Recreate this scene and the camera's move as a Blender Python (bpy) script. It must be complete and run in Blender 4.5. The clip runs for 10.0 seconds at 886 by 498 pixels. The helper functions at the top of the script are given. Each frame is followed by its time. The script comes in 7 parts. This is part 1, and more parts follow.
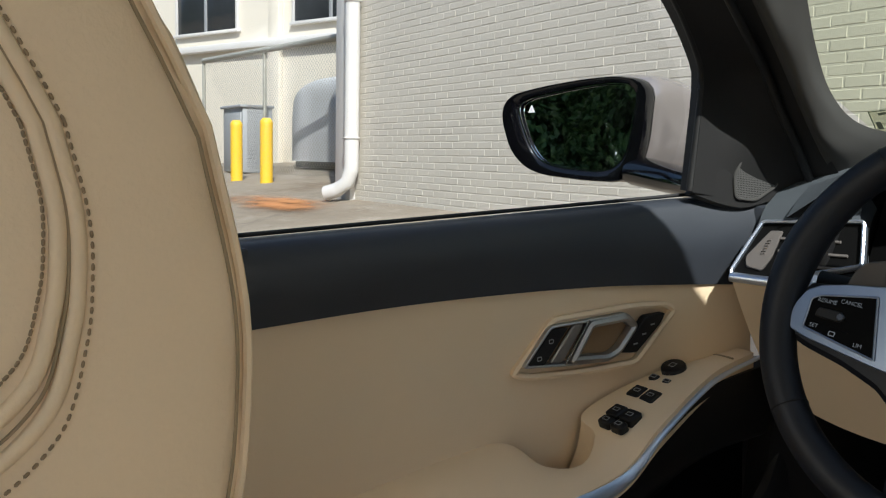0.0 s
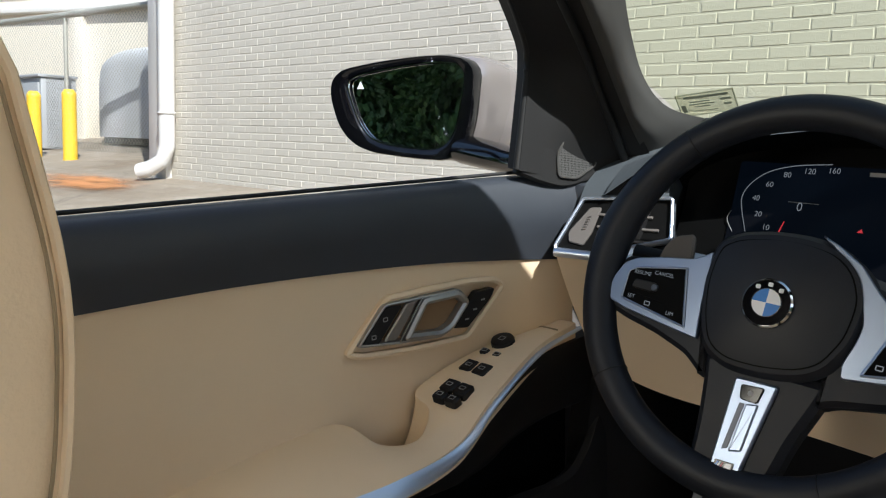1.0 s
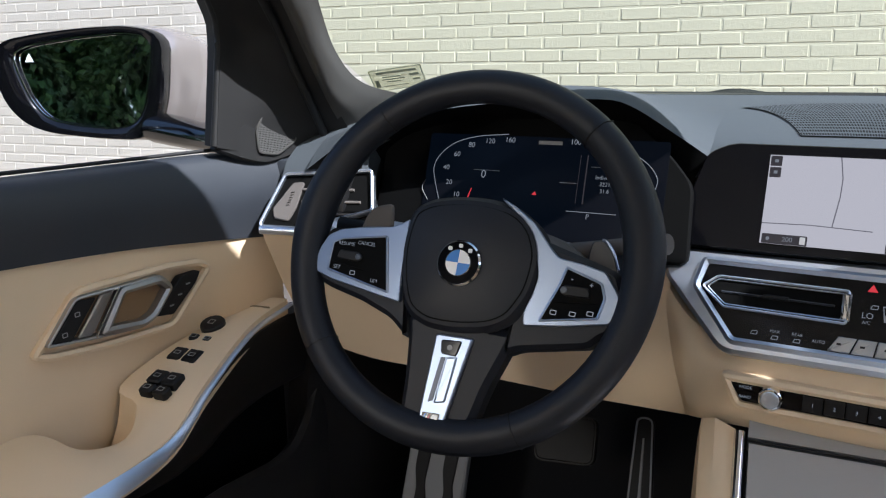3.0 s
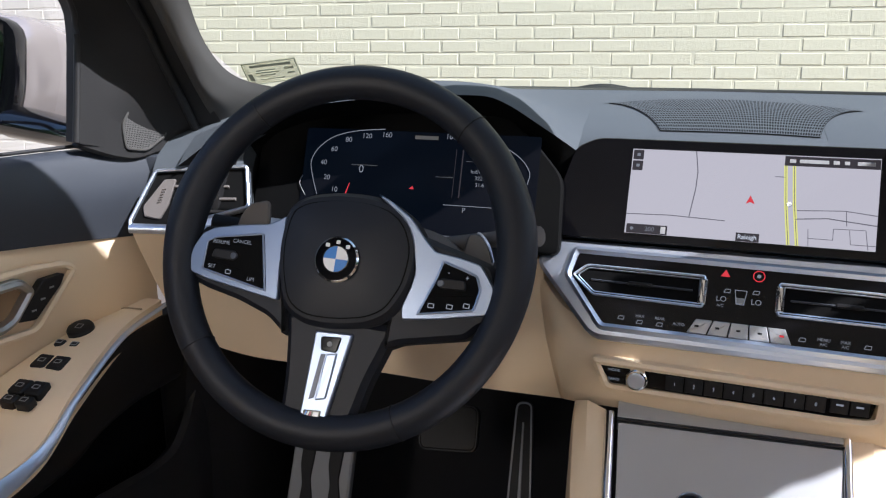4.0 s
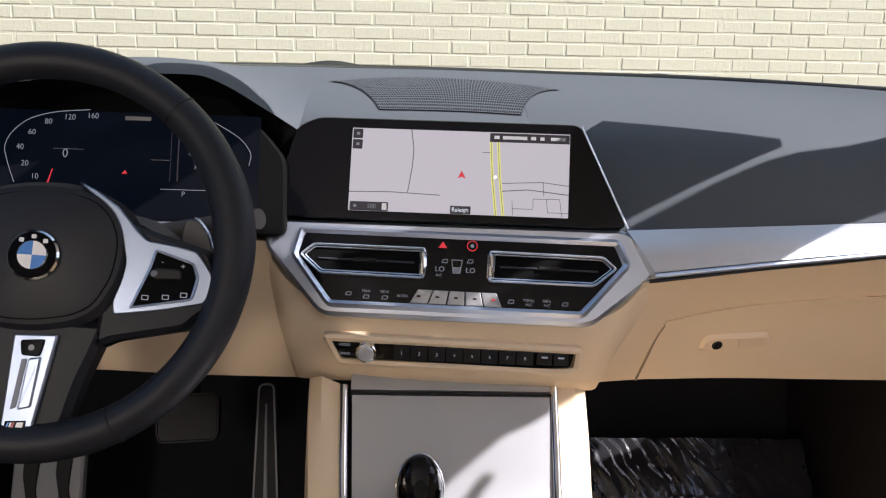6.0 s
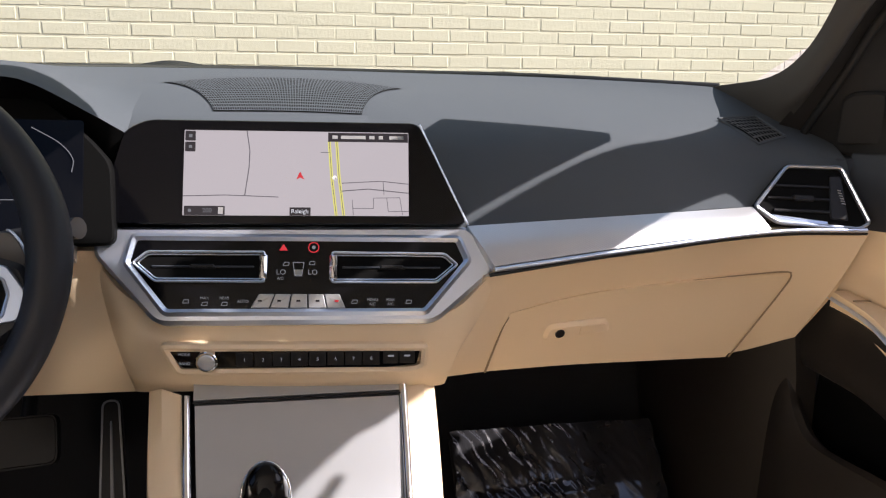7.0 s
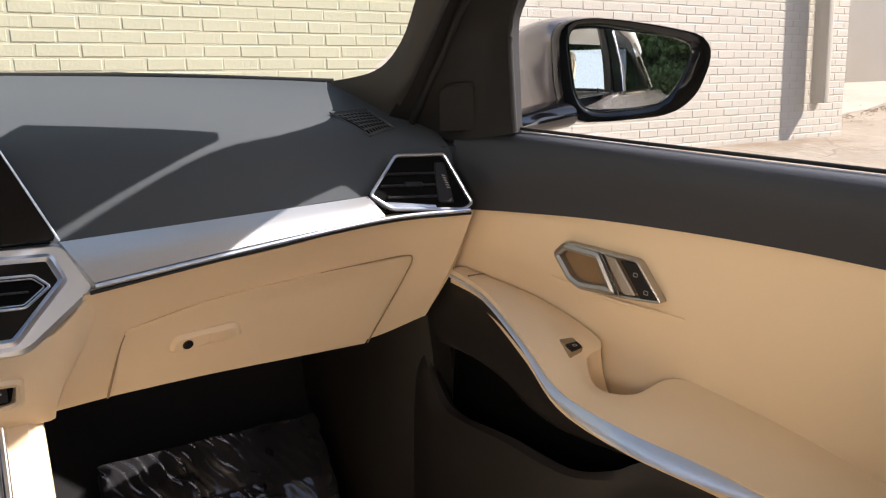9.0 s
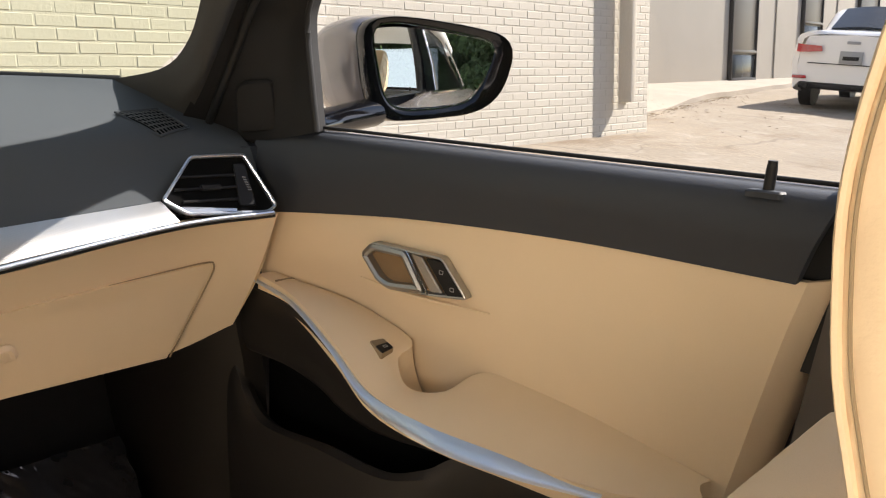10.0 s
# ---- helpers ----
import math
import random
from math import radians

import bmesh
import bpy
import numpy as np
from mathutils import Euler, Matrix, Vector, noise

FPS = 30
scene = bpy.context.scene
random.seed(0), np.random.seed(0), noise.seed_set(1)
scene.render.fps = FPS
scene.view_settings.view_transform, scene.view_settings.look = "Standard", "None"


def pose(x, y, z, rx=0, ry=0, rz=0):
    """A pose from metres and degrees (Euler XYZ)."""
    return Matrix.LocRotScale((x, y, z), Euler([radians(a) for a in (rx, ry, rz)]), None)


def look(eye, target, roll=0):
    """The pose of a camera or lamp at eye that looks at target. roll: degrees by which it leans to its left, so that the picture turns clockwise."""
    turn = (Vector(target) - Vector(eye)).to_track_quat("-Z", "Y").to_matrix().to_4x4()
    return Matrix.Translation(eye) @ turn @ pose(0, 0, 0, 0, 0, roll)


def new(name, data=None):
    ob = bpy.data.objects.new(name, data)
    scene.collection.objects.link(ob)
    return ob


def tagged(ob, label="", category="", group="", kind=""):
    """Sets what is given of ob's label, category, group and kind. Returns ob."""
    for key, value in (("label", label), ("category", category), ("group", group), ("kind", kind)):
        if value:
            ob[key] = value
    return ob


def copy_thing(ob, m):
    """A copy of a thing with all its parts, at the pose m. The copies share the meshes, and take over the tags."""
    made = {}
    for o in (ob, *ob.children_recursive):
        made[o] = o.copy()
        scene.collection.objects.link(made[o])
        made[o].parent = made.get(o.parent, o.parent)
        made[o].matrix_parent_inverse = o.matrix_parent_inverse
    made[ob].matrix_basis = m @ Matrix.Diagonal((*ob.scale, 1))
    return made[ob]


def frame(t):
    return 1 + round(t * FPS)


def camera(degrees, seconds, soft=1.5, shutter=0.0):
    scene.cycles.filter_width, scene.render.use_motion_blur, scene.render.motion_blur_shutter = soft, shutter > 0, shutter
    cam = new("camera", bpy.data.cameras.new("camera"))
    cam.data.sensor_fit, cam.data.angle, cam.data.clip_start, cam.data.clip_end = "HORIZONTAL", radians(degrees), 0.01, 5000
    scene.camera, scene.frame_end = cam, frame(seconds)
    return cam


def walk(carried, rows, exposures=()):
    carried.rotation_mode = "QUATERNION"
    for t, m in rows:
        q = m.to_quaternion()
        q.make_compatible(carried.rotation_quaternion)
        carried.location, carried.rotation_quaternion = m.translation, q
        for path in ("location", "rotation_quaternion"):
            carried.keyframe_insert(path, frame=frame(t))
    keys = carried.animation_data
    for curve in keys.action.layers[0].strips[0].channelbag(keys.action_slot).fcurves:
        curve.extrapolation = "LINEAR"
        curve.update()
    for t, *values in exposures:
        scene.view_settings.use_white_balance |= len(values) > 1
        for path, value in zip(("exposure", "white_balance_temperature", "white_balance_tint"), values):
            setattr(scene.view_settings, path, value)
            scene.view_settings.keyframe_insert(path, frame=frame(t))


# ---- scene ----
from mathutils.bvhtree import BVHTree

cam = camera(58.6, 10.0, 1.2)
PATH = [
    (0, (-0.106, 0.062, 1.104), (-1.746, 1.148, 0.742), -3.51),
    (0.5, (-0.115, 0.064, 1.102), (-1.605, 1.331, 0.686), -2.87),
    (1, (-0.12, 0.064, 1.1), (-1.471, 1.475, 0.668), -1.72),
    (1.5, (-0.12, 0.062, 1.099), (-1.335, 1.59, 0.662), -1.00),
    (2, (-0.116, 0.067, 1.101), (-1.187, 1.694, 0.649), -1.2),
    (2.5, (-0.111, 0.067, 1.097), (-1.013, 1.786, 0.616), -1.2),
    (4, (-0.099, 0.064, 1.104), (-0.576, 1.933, 0.576), 0.1),
    (4.5, (-0.088, 0.069, 1.11), (-0.403, 1.963, 0.553), 0.2),
    (5, (-0.077, 0.07, 1.113), (-0.232, 1.976, 0.526), 0.6),
    (6.5, (-0.045, 0.061, 1.114), (0.214, 1.957, 0.532), 2.3),
    (7, (-0.018, 0.06, 1.115), (0.395, 1.93, 0.538), 2.2),
    (7.5, (0.006, 0.056, 1.116), (0.587, 1.885, 0.551), 2.0),
    (8, (0.019, 0.056, 1.114), (0.799, 1.813, 0.562), 2.4),
    (8.5, (0.038, 0.053, 1.112), (0.994, 1.724, 0.567), 2.7),
    (9, (0.077, 0.036, 1.113), (1.164, 1.624, 0.567), 2.4),
    (9.5, (0.096, 0.029, 1.119), (1.347, 1.491, 0.576), 2.9),
    (10, (0.117, 0.028, 1.111), (1.52, 1.353, 0.585), 3.4),
]
walk(cam, [(t, look(eye, target, roll)) for t, eye, target, roll in PATH], [(0, 0.28, 6000, 6), (1, 0.62, 5900, 7), (2.2, 0.80, 5650, 9), (4, 1.03, 5720, 15), (5, 1.05, 5850, 17), (7, 1.02, 6350, 19), (9, 1.00, 6600, 17), (10, 0.92, 6700, 13)])


# ---- world ----
SUN_DIR = Vector((0.665, -0.235, 0.705)).normalized()      # towards the sun
world = bpy.data.worlds.new("world")
scene.world = world
world.use_nodes = True
wn = world.node_tree.nodes
sky = wn.new("ShaderNodeTexSky")
sky.sky_type = "NISHITA"
sky.sun_disc = False
sky.sun_elevation = math.asin(SUN_DIR.z)
sky.sun_rotation = math.atan2(SUN_DIR.x, SUN_DIR.y)
world.node_tree.links.new(sky.outputs[0], wn["Background"].inputs[0])
wn["Background"].inputs[1].default_value = 0.14
sun_data = bpy.data.lights.new("sun", "SUN")
sun_data.energy, sun_data.angle, sun_data.color = 5.0, radians(0.55), (1.0, 0.95, 0.87)
sun = new("sun", sun_data)
sun.matrix_basis = look(SUN_DIR * 30, (0, 0, 0))


# ---- materials ----
def material(name, colour, rough=0.5, metal=0.0, var=0.12, scale=6.0, grain=250.0, bump=0.1, coat=0.0, spec=0.5, dist=0.0006):
    """Principled surface with blotchy variation, fine grain and relief."""
    m = bpy.data.materials.new(name)
    m.use_nodes = True
    nt = m.node_tree
    n, l = nt.nodes, nt.links
    b = n["Principled BSDF"]
    b.inputs["Roughness"].default_value = rough
    b.inputs["Metallic"].default_value = metal
    b.inputs["Coat Weight"].default_value = coat
    b.inputs["Specular IOR Level"].default_value = spec
    co = n.new("ShaderNodeTexCoord")
    big, fine = n.new("ShaderNodeTexNoise"), n.new("ShaderNodeTexNoise")
    big.inputs["Scale"].default_value, fine.inputs["Scale"].default_value = scale, grain
    big.inputs["Detail"].default_value = 4
    l.new(co.outputs["Object"], big.inputs["Vector"])
    l.new(co.outputs["Object"], fine.inputs["Vector"])
    mix = n.new("ShaderNodeMix")
    mix.data_type = "RGBA"
    a, c = [tuple(v * k for v in colour) + (1,) for k in (1 - var, 1 + var)]
    mix.inputs[6].default_value, mix.inputs[7].default_value = a, c
    add = n.new("ShaderNodeMath")
    add.operation = "MULTIPLY_ADD"
    add.inputs[1].default_value, add.inputs[2].default_value = 0.35, 0.0
    l.new(fine.outputs[0], add.inputs[0])
    sm = n.new("ShaderNodeMath")
    sm.operation = "MULTIPLY_ADD"
    sm.inputs[1].default_value = 0.65
    l.new(big.outputs[0], sm.inputs[0])
    l.new(add.outputs[0], sm.inputs[2])
    l.new(sm.outputs[0], mix.inputs[0])
    l.new(mix.outputs[2], b.inputs["Base Color"])
    if bump:
        bp = n.new("ShaderNodeBump")
        bp.inputs["Strength"].default_value, bp.inputs["Distance"].default_value = bump, dist
        l.new(fine.outputs[0], bp.inputs["Height"])
        l.new(bp.outputs[0], b.inputs["Normal"])
    return m


def glow(name, colour, power, spec=0.25):
    m = bpy.data.materials.new(name)
    m.use_nodes = True
    b = m.node_tree.nodes["Principled BSDF"]
    b.inputs["Base Color"].default_value = (0.004, 0.004, 0.005, 1)
    b.inputs["Roughness"].default_value = 0.12
    b.inputs["Specular IOR Level"].default_value = spec
    b.inputs["Emission Color"].default_value = tuple(colour) + (1,)
    b.inputs["Emission Strength"].default_value = power
    return m


def pane_material(name, tint, gloss=0.06):
    """Thin glass: tinted see-through sheet with a reflection."""
    m = bpy.data.materials.new(name)
    m.use_nodes = True
    nt = m.node_tree
    n, l = nt.nodes, nt.links
    n.remove(n["Principled BSDF"])
    tr, gl, mx = n.new("ShaderNodeBsdfTransparent"), n.new("ShaderNodeBsdfGlossy"), n.new("ShaderNodeMixShader")
    tr.inputs[0].default_value = tuple(tint) + (1,)
    gl.inputs["Roughness"].default_value = 0.02
    mx.inputs[0].default_value = gloss
    l.new(tr.outputs[0], mx.inputs[1])
    l.new(gl.outputs[0], mx.inputs[2])
    l.new(mx.outputs[0], n["Material Output"].inputs[0])
    return m


CREAM = material("cream_leather", (0.82, 0.645, 0.437), 0.55, var=0.06, grain=900, bump=0.25)
CREAM_D = material("cream_stitch", (0.30, 0.22, 0.13), 0.7, var=0.1)
STITCH = material("brown_thread", (0.30, 0.215, 0.13), 0.8, var=0.1)
DARK = material("dark_soft_plastic", (0.034, 0.039, 0.049), 0.55, var=0.12, grain=1100, bump=0.35)
BLACKP = material("black_hard_plastic", (0.010, 0.0095, 0.010), 0.5, spec=0.3, var=0.2, grain=900, bump=0.2)
BROWNP = material("dark_brown_plastic", (0.0125, 0.0108, 0.0098), 0.55, var=0.15, grain=900, bump=0.2)
DASH = material("dash_soft_plastic", (0.072, 0.082, 0.092), 0.75, var=0.08, grain=1100, bump=0.35, spec=0.18)
TAUPE = material("taupe_trim", (0.11, 0.098, 0.09), 0.7, var=0.1, grain=900, bump=0.3)
PADDLE = material("dark_paddle", (0.06, 0.06, 0.062), 0.35, 0.4, bump=0.0)
DIMINK = glow("dim_symbols", (0.40, 0.42, 0.44), 0.25)
# darker copy of SILVER: the wheel's bluish shade is put into the colour
WSILVER = material("wheel_silver", (0.31, 0.37, 0.49), 0.36, 0.9, var=0.05, grain=1800, bump=0.03)
HANDLE = material("warm_satin_metal", (0.42, 0.405, 0.385), 0.38, 0.9, var=0.05, grain=1800, bump=0.03)
COVER = material("satin_grey_cover", (0.44, 0.45, 0.47), 0.42, 0.8, var=0.05, grain=1500, bump=0.05)
# near-black: black parts, and the shade of hollows put into their colour
VOID = material("black_parts_and_shade", (0.003, 0.003, 0.003), 0.8, spec=0.1, bump=0.0)
GLOSS = material("gloss_black", (0.003, 0.003, 0.004), 0.10, var=0.2, bump=0.0, coat=0.0, spec=0.22)
LEATHER = material("black_leather", (0.011, 0.0125, 0.0175), 0.48, var=0.15, grain=1300, bump=0.3, spec=0.32)
SILVER = material("satin_silver", (0.68, 0.75, 0.88), 0.33, 0.9, var=0.05, grain=1800, bump=0.03)
CHROME = material("chrome", (0.8, 0.8, 0.8), 0.08, 1.0, var=0.02, bump=0.0)
MESHED = material("textured_aluminium", (0.58, 0.58, 0.59), 0.38, 0.85, var=0.1, grain=700, bump=0.2)
weave = MESHED.node_tree.nodes.new("ShaderNodeTexWave")      # fine diagonal weave pressed into the metal
weave.bands_direction, weave.inputs["Scale"].default_value = "DIAGONAL", 150.0
relief = MESHED.node_tree.nodes.new("ShaderNodeBump")
relief.inputs["Strength"].default_value, relief.inputs["Distance"].default_value = 0.25, 0.0004
MESHED.node_tree.links.new(MESHED.node_tree.nodes["Texture Coordinate"].outputs["Object"], weave.inputs["Vector"])
MESHED.node_tree.links.new(weave.outputs["Fac"], relief.inputs["Height"])
MESHED.node_tree.links.new(relief.outputs[0], MESHED.node_tree.nodes["Principled BSDF"].inputs["Normal"])
PILLAR = material("pillar_fabric", (0.058, 0.056, 0.052), 0.85, var=0.1, grain=1500, bump=0.4)
HEADLINER = material("pale_headliner", (0.62, 0.61, 0.59), 0.9, var=0.05, grain=1500, bump=0.3)
CARPET = material("black_carpet", (0.012, 0.012, 0.013), 0.95, var=0.3, grain=600, bump=0.6)
BODY = material("grey_beige_paint", (0.27, 0.24, 0.225), 0.25, 0.3, var=0.03, coat=1.0, bump=0.0)
PIANO = material("piano_black", (0.003, 0.003, 0.004), 0.06, var=0.2, bump=0.0, spec=0.5)
RUBBER = material("rubber_seal", (0.010, 0.010, 0.010), 0.6, bump=0.1)
MIRROR = material("mirror_glass", (0.80, 0.83, 0.82), 0.01, 1.0, var=0.0, bump=0.0)
WIND = pane_material("windscreen_glass", (0.89, 0.93, 0.77), 0.035)
SIDEG = pane_material("side_glass", (0.93, 0.93, 0.92), 0.02)
BRICK = material("painted_brick", (0.57, 0.53, 0.455), 0.8, var=0.12, scale=1.5, grain=60, bump=0.5, dist=0.004)
MORTAR = material("painted_mortar", (0.58, 0.54, 0.465), 0.9, var=0.15, scale=2, grain=80, bump=0.6, dist=0.004)


def ground_material():
    """Old concrete and asphalt: broad stains, blotches, grit and fine cracks."""
    m = material("worn_concrete_ground", (0.265, 0.222, 0.168), 0.9, var=0.35, scale=0.5, grain=14, bump=0.6, dist=0.015)
    nt = m.node_tree
    n, l = nt.nodes, nt.links
    b = n["Principled BSDF"]
    plain = b.inputs["Base Color"].links[0].from_socket
    co = n.new("ShaderNodeTexCoord")

    def layer(colour, fac, before):
        mix = n.new("ShaderNodeMix")
        mix.data_type = "RGBA"
        l.new(fac, mix.inputs["Factor"])
        l.new(before, mix.inputs[6])
        mix.inputs[7].default_value = tuple(colour) + (1,)
        return mix.outputs[2]

    def spread(tex, lo, hi, top):
        r = n.new("ShaderNodeMapRange")
        r.inputs["From Min"].default_value, r.inputs["From Max"].default_value, r.inputs["To Max"].default_value = lo, hi, top
        l.new(tex, r.inputs["Value"])
        return r.outputs[0]

    def cloud(scale, detail, stretch):
        mp, t = n.new("ShaderNodeMapping"), n.new("ShaderNodeTexNoise")
        mp.inputs["Scale"].default_value = stretch
        l.new(co.outputs["Object"], mp.inputs[0])
        l.new(mp.outputs[0], t.inputs["Vector"])
        t.inputs["Scale"].default_value, t.inputs["Detail"].default_value, t.inputs["Roughness"].default_value = scale, detail, 0.65
        return t.outputs["Fac"]

    c = layer((0.17, 0.12, 0.075), spread(cloud(0.8, 6, (1, 1.6, 1)), 0.50, 0.68, 0.75), plain)
    c = layer((0.34, 0.30, 0.245), spread(cloud(2.2, 8, (1, 1.3, 1)), 0.54, 0.66, 0.7), c)
    c = layer((0.12, 0.095, 0.07), spread(cloud(26, 4, (1, 1, 1)), 0.60, 0.70, 0.6), c)
    vo = n.new("ShaderNodeTexVoronoi")
    vo.feature = "DISTANCE_TO_EDGE"
    vo.inputs["Scale"].default_value = 0.55
    warp, add = n.new("ShaderNodeTexNoise"), n.new("ShaderNodeMixRGB")
    warp.inputs["Scale"].default_value = 1.5
    add.inputs[0].default_value = 0.25
    l.new(co.outputs["Object"], warp.inputs["Vector"])
    l.new(co.outputs["Object"], add.inputs[1])
    l.new(warp.outputs["Color"], add.inputs[2])
    l.new(add.outputs[0], vo.inputs["Vector"])
    c = layer((0.10, 0.08, 0.06), spread(vo.outputs["Distance"], 0.006, 0.002, 0.45), c)
    l.new(c, b.inputs["Base Color"])
    return m


ASPHALT = ground_material()
WHITEP = material("white_painted_metal", (0.66, 0.64, 0.61), 0.5, var=0.06, scale=2, grain=40)
CONCRETE = material("pale_concrete", (0.45, 0.41, 0.35), 0.85, var=0.12, scale=1.2, grain=40, bump=0.4, dist=0.004)
PAVE = material("worn_pavement", (0.36, 0.315, 0.26), 0.9, var=0.3, scale=1.5, grain=18, bump=0.6, dist=0.012)
YELLOW = material("yellow_paint", (0.80, 0.50, 0.03), 0.45, var=0.08, scale=5, grain=60)
SCREEN = glow("map_screen", (0.60, 0.56, 0.56), 0.43)


SAIL = material("dark_grey_trim", (0.0095, 0.0090, 0.0090), 0.75, var=0.1, grain=1300, bump=0.3)
GRILLE = material("grey_grille", (0.085, 0.083, 0.08), 0.6, var=0.1, bump=0.0)
SPOKE = material("dark_satin_spoke", (0.085, 0.095, 0.115), 0.42, 0.7, var=0.08, grain=1500, bump=0.05)
PERF = material("perforated_cream_leather", (0.77, 0.605, 0.41), 0.6, var=0.12, grain=1500, bump=0.5)
WRAP = material("crumpled_clear_plastic", (0.020, 0.020, 0.022), 0.12, var=0.3, scale=20, grain=60, bump=0.0, coat=0.4)
MAPROAD = glow("map_road_grey", (0.13, 0.12, 0.13), 0.5)
MAPYEL = glow("map_road_yellow", (0.62, 0.60, 0.16), 0.6)
MAPBAR = glow("map_bar", (0.035, 0.030, 0.032), 0.5)
WHITEINK = glow("white_symbols", (0.75, 0.78, 0.80), 0.55)
REDINK = glow("red_symbols", (0.80, 0.05, 0.06), 0.42)
CLUSTER = glow("cluster_screen", (0.014, 0.032, 0.066), 0.04, 0.05)
GREYINK = material("grey_print", (0.30, 0.30, 0.30), 0.6, bump=0.0)
BLUE = material("badge_blue", (0.05, 0.20, 0.55), 0.25, bump=0.0)
WHITE = material("badge_white", (0.80, 0.80, 0.80), 0.25, bump=0.0)
RED = material("badge_red", (0.45, 0.03, 0.06), 0.3, bump=0.0)
STICK = pane_material("sticker_film", (0.92, 0.92, 0.86), 0.16)
STICKINK = material("sticker_print", (0.34, 0.36, 0.26), 0.7, bump=0.0)
CARWHITE = material("white_car_paint", (0.80, 0.80, 0.80), 0.25, 0.0, var=0.02, coat=0.8, bump=0.0)
TAIL = material("red_tail_lamp", (0.42, 0.02, 0.03), 0.15, var=0.1, coat=0.6, bump=0.0)
DARKGLASS = material("dark_window_glass", (0.03, 0.033, 0.036), 0.15, var=0.2, bump=0.0, spec=0.25)
GREYMET = material("grey_cabinet_metal", (0.32, 0.33, 0.34), 0.5, var=0.08, scale=3)
CREAMWALL = material("cream_painted_wall", (0.74, 0.68, 0.57), 0.7, var=0.05, scale=1.2, grain=30, bump=0.2, dist=0.003)
GALV = material("galvanised_wire", (0.36, 0.35, 0.30), 0.5, 0.3, var=0.15, bump=0.0)
TARP = material("pale_grey_cover", (0.50, 0.51, 0.52), 0.7, var=0.08, scale=2, grain=60, bump=0.2, dist=0.003)
DARKFRAME = material("dark_bronze_frame", (0.045, 0.042, 0.040), 0.5, 0.3, var=0.1, bump=0.0)
DOORGLASS = material("brown_door_glass", (0.14, 0.125, 0.105), 0.35, var=0.25, scale=1.5, bump=0.0, spec=0.25)
CUP = material("brown_handle_cup", (0.24, 0.15, 0.075), 0.4, var=0.1, bump=0.0)
TINTED = pane_material("tinted_rear_glass", (0.16, 0.17, 0.19), 0.22)
LITTER = material("dry_leaf_litter", (0.16, 0.11, 0.06), 0.9, var=0.5, scale=30, bump=0.0)
BARK = material("bark", (0.10, 0.07, 0.05), 0.9, var=0.3, scale=8, grain=60, bump=0.6, dist=0.01)
LEAF = material("leaves", (0.05, 0.11, 0.025), 0.6, var=0.4, scale=1.5, grain=20, bump=0.0)


# ---- mesh tools ----
def spline(pts, n):
    """n points evenly spaced along a smooth curve through pts."""
    p = np.array([tuple(q) for q in pts], float)
    if len(p) == 2:
        return [Vector(p[0] + (p[1] - p[0]) * t) for t in np.linspace(0, 1, n)]
    e = np.vstack([2 * p[0] - p[1], p, 2 * p[-1] - p[-2]])
    fine = []
    for i in range(len(p) - 1):
        a, b, c, d = e[i:i + 4]
        for t in np.linspace(0, 1, 16, endpoint=False):
            fine.append(0.5 * (2 * b + (c - a) * t + (2 * a - 5 * b + 4 * c - d) * t * t + (3 * b - a - 3 * c + d) * t ** 3))
    fine = np.array(fine + [p[-1]])
    s = np.concatenate([[0], np.cumsum(np.linalg.norm(np.diff(fine, axis=0), axis=1))])
    want = np.linspace(0, s[-1], n)
    return [Vector([np.interp(w, s, fine[:, k]) for k in range(3)]) for w in want]


def mesh_ob(name, verts, faces, mat, parent=None, label="", smooth=35.0):
    me = bpy.data.meshes.new(name)
    me.from_pydata([tuple(v) for v in verts], [], faces)
    bm = bmesh.new()
    bm.from_mesh(me)
    bmesh.ops.recalc_face_normals(bm, faces=bm.faces)
    bm.to_mesh(me)
    bm.free()
    me.materials.append(mat)
    if smooth:
        me.shade_smooth()
        me.set_sharp_from_angle(angle=radians(smooth))
    ob = new(name, me)
    if parent is not None:
        ob.parent = parent
        ob.matrix_parent_inverse = parent.matrix_basis.inverted() if parent.parent is None else Matrix()
    if label:
        ob["label"] = label
    return ob


def thing(name, base, label, category, group="", kind=""):
    ob = new(name)
    ob.empty_display_size = 0.05
    ob.location = base
    ob.matrix_basis = Matrix.Translation(base)
    return tagged(ob, label, category, group, kind)


def loft(name, curves, mat, parent=None, nu=24, nv=16, thick=None, label="", closed=False, smooth=35.0):
    """A smooth skin through curves; thick: the way in which it is made solid."""
    rows = [spline(c, nu) for c in curves]
    cols = [spline([r[i] for r in rows], nv) for i in range(nu)]
    v = [cols[i][j] for j in range(nv) for i in range(nu)]
    at = lambda i, j: j * nu + i
    f = [(at(i, j), at(i + 1, j), at(i + 1, j + 1), at(i, j + 1)) for j in range(nv - 1) for i in range(nu - 1)]
    if thick is not None:
        k, t = len(v), Vector(thick)
        v = v + [q + t for q in v]
        f = f + [tuple(reversed([q + k for q in x])) for x in f]
        rim = [at(i, 0) for i in range(nu)] + [at(nu - 1, j) for j in range(1, nv)] + [at(i, nv - 1) for i in range(nu - 2, -1, -1)] + [at(0, j) for j in range(nv - 2, 0, -1)]
        f += [(rim[i], rim[(i + 1) % len(rim)], rim[(i + 1) % len(rim)] + k, rim[i] + k) for i in range(len(rim))]
    return mesh_ob(name, v, f, mat, parent, label, smooth)


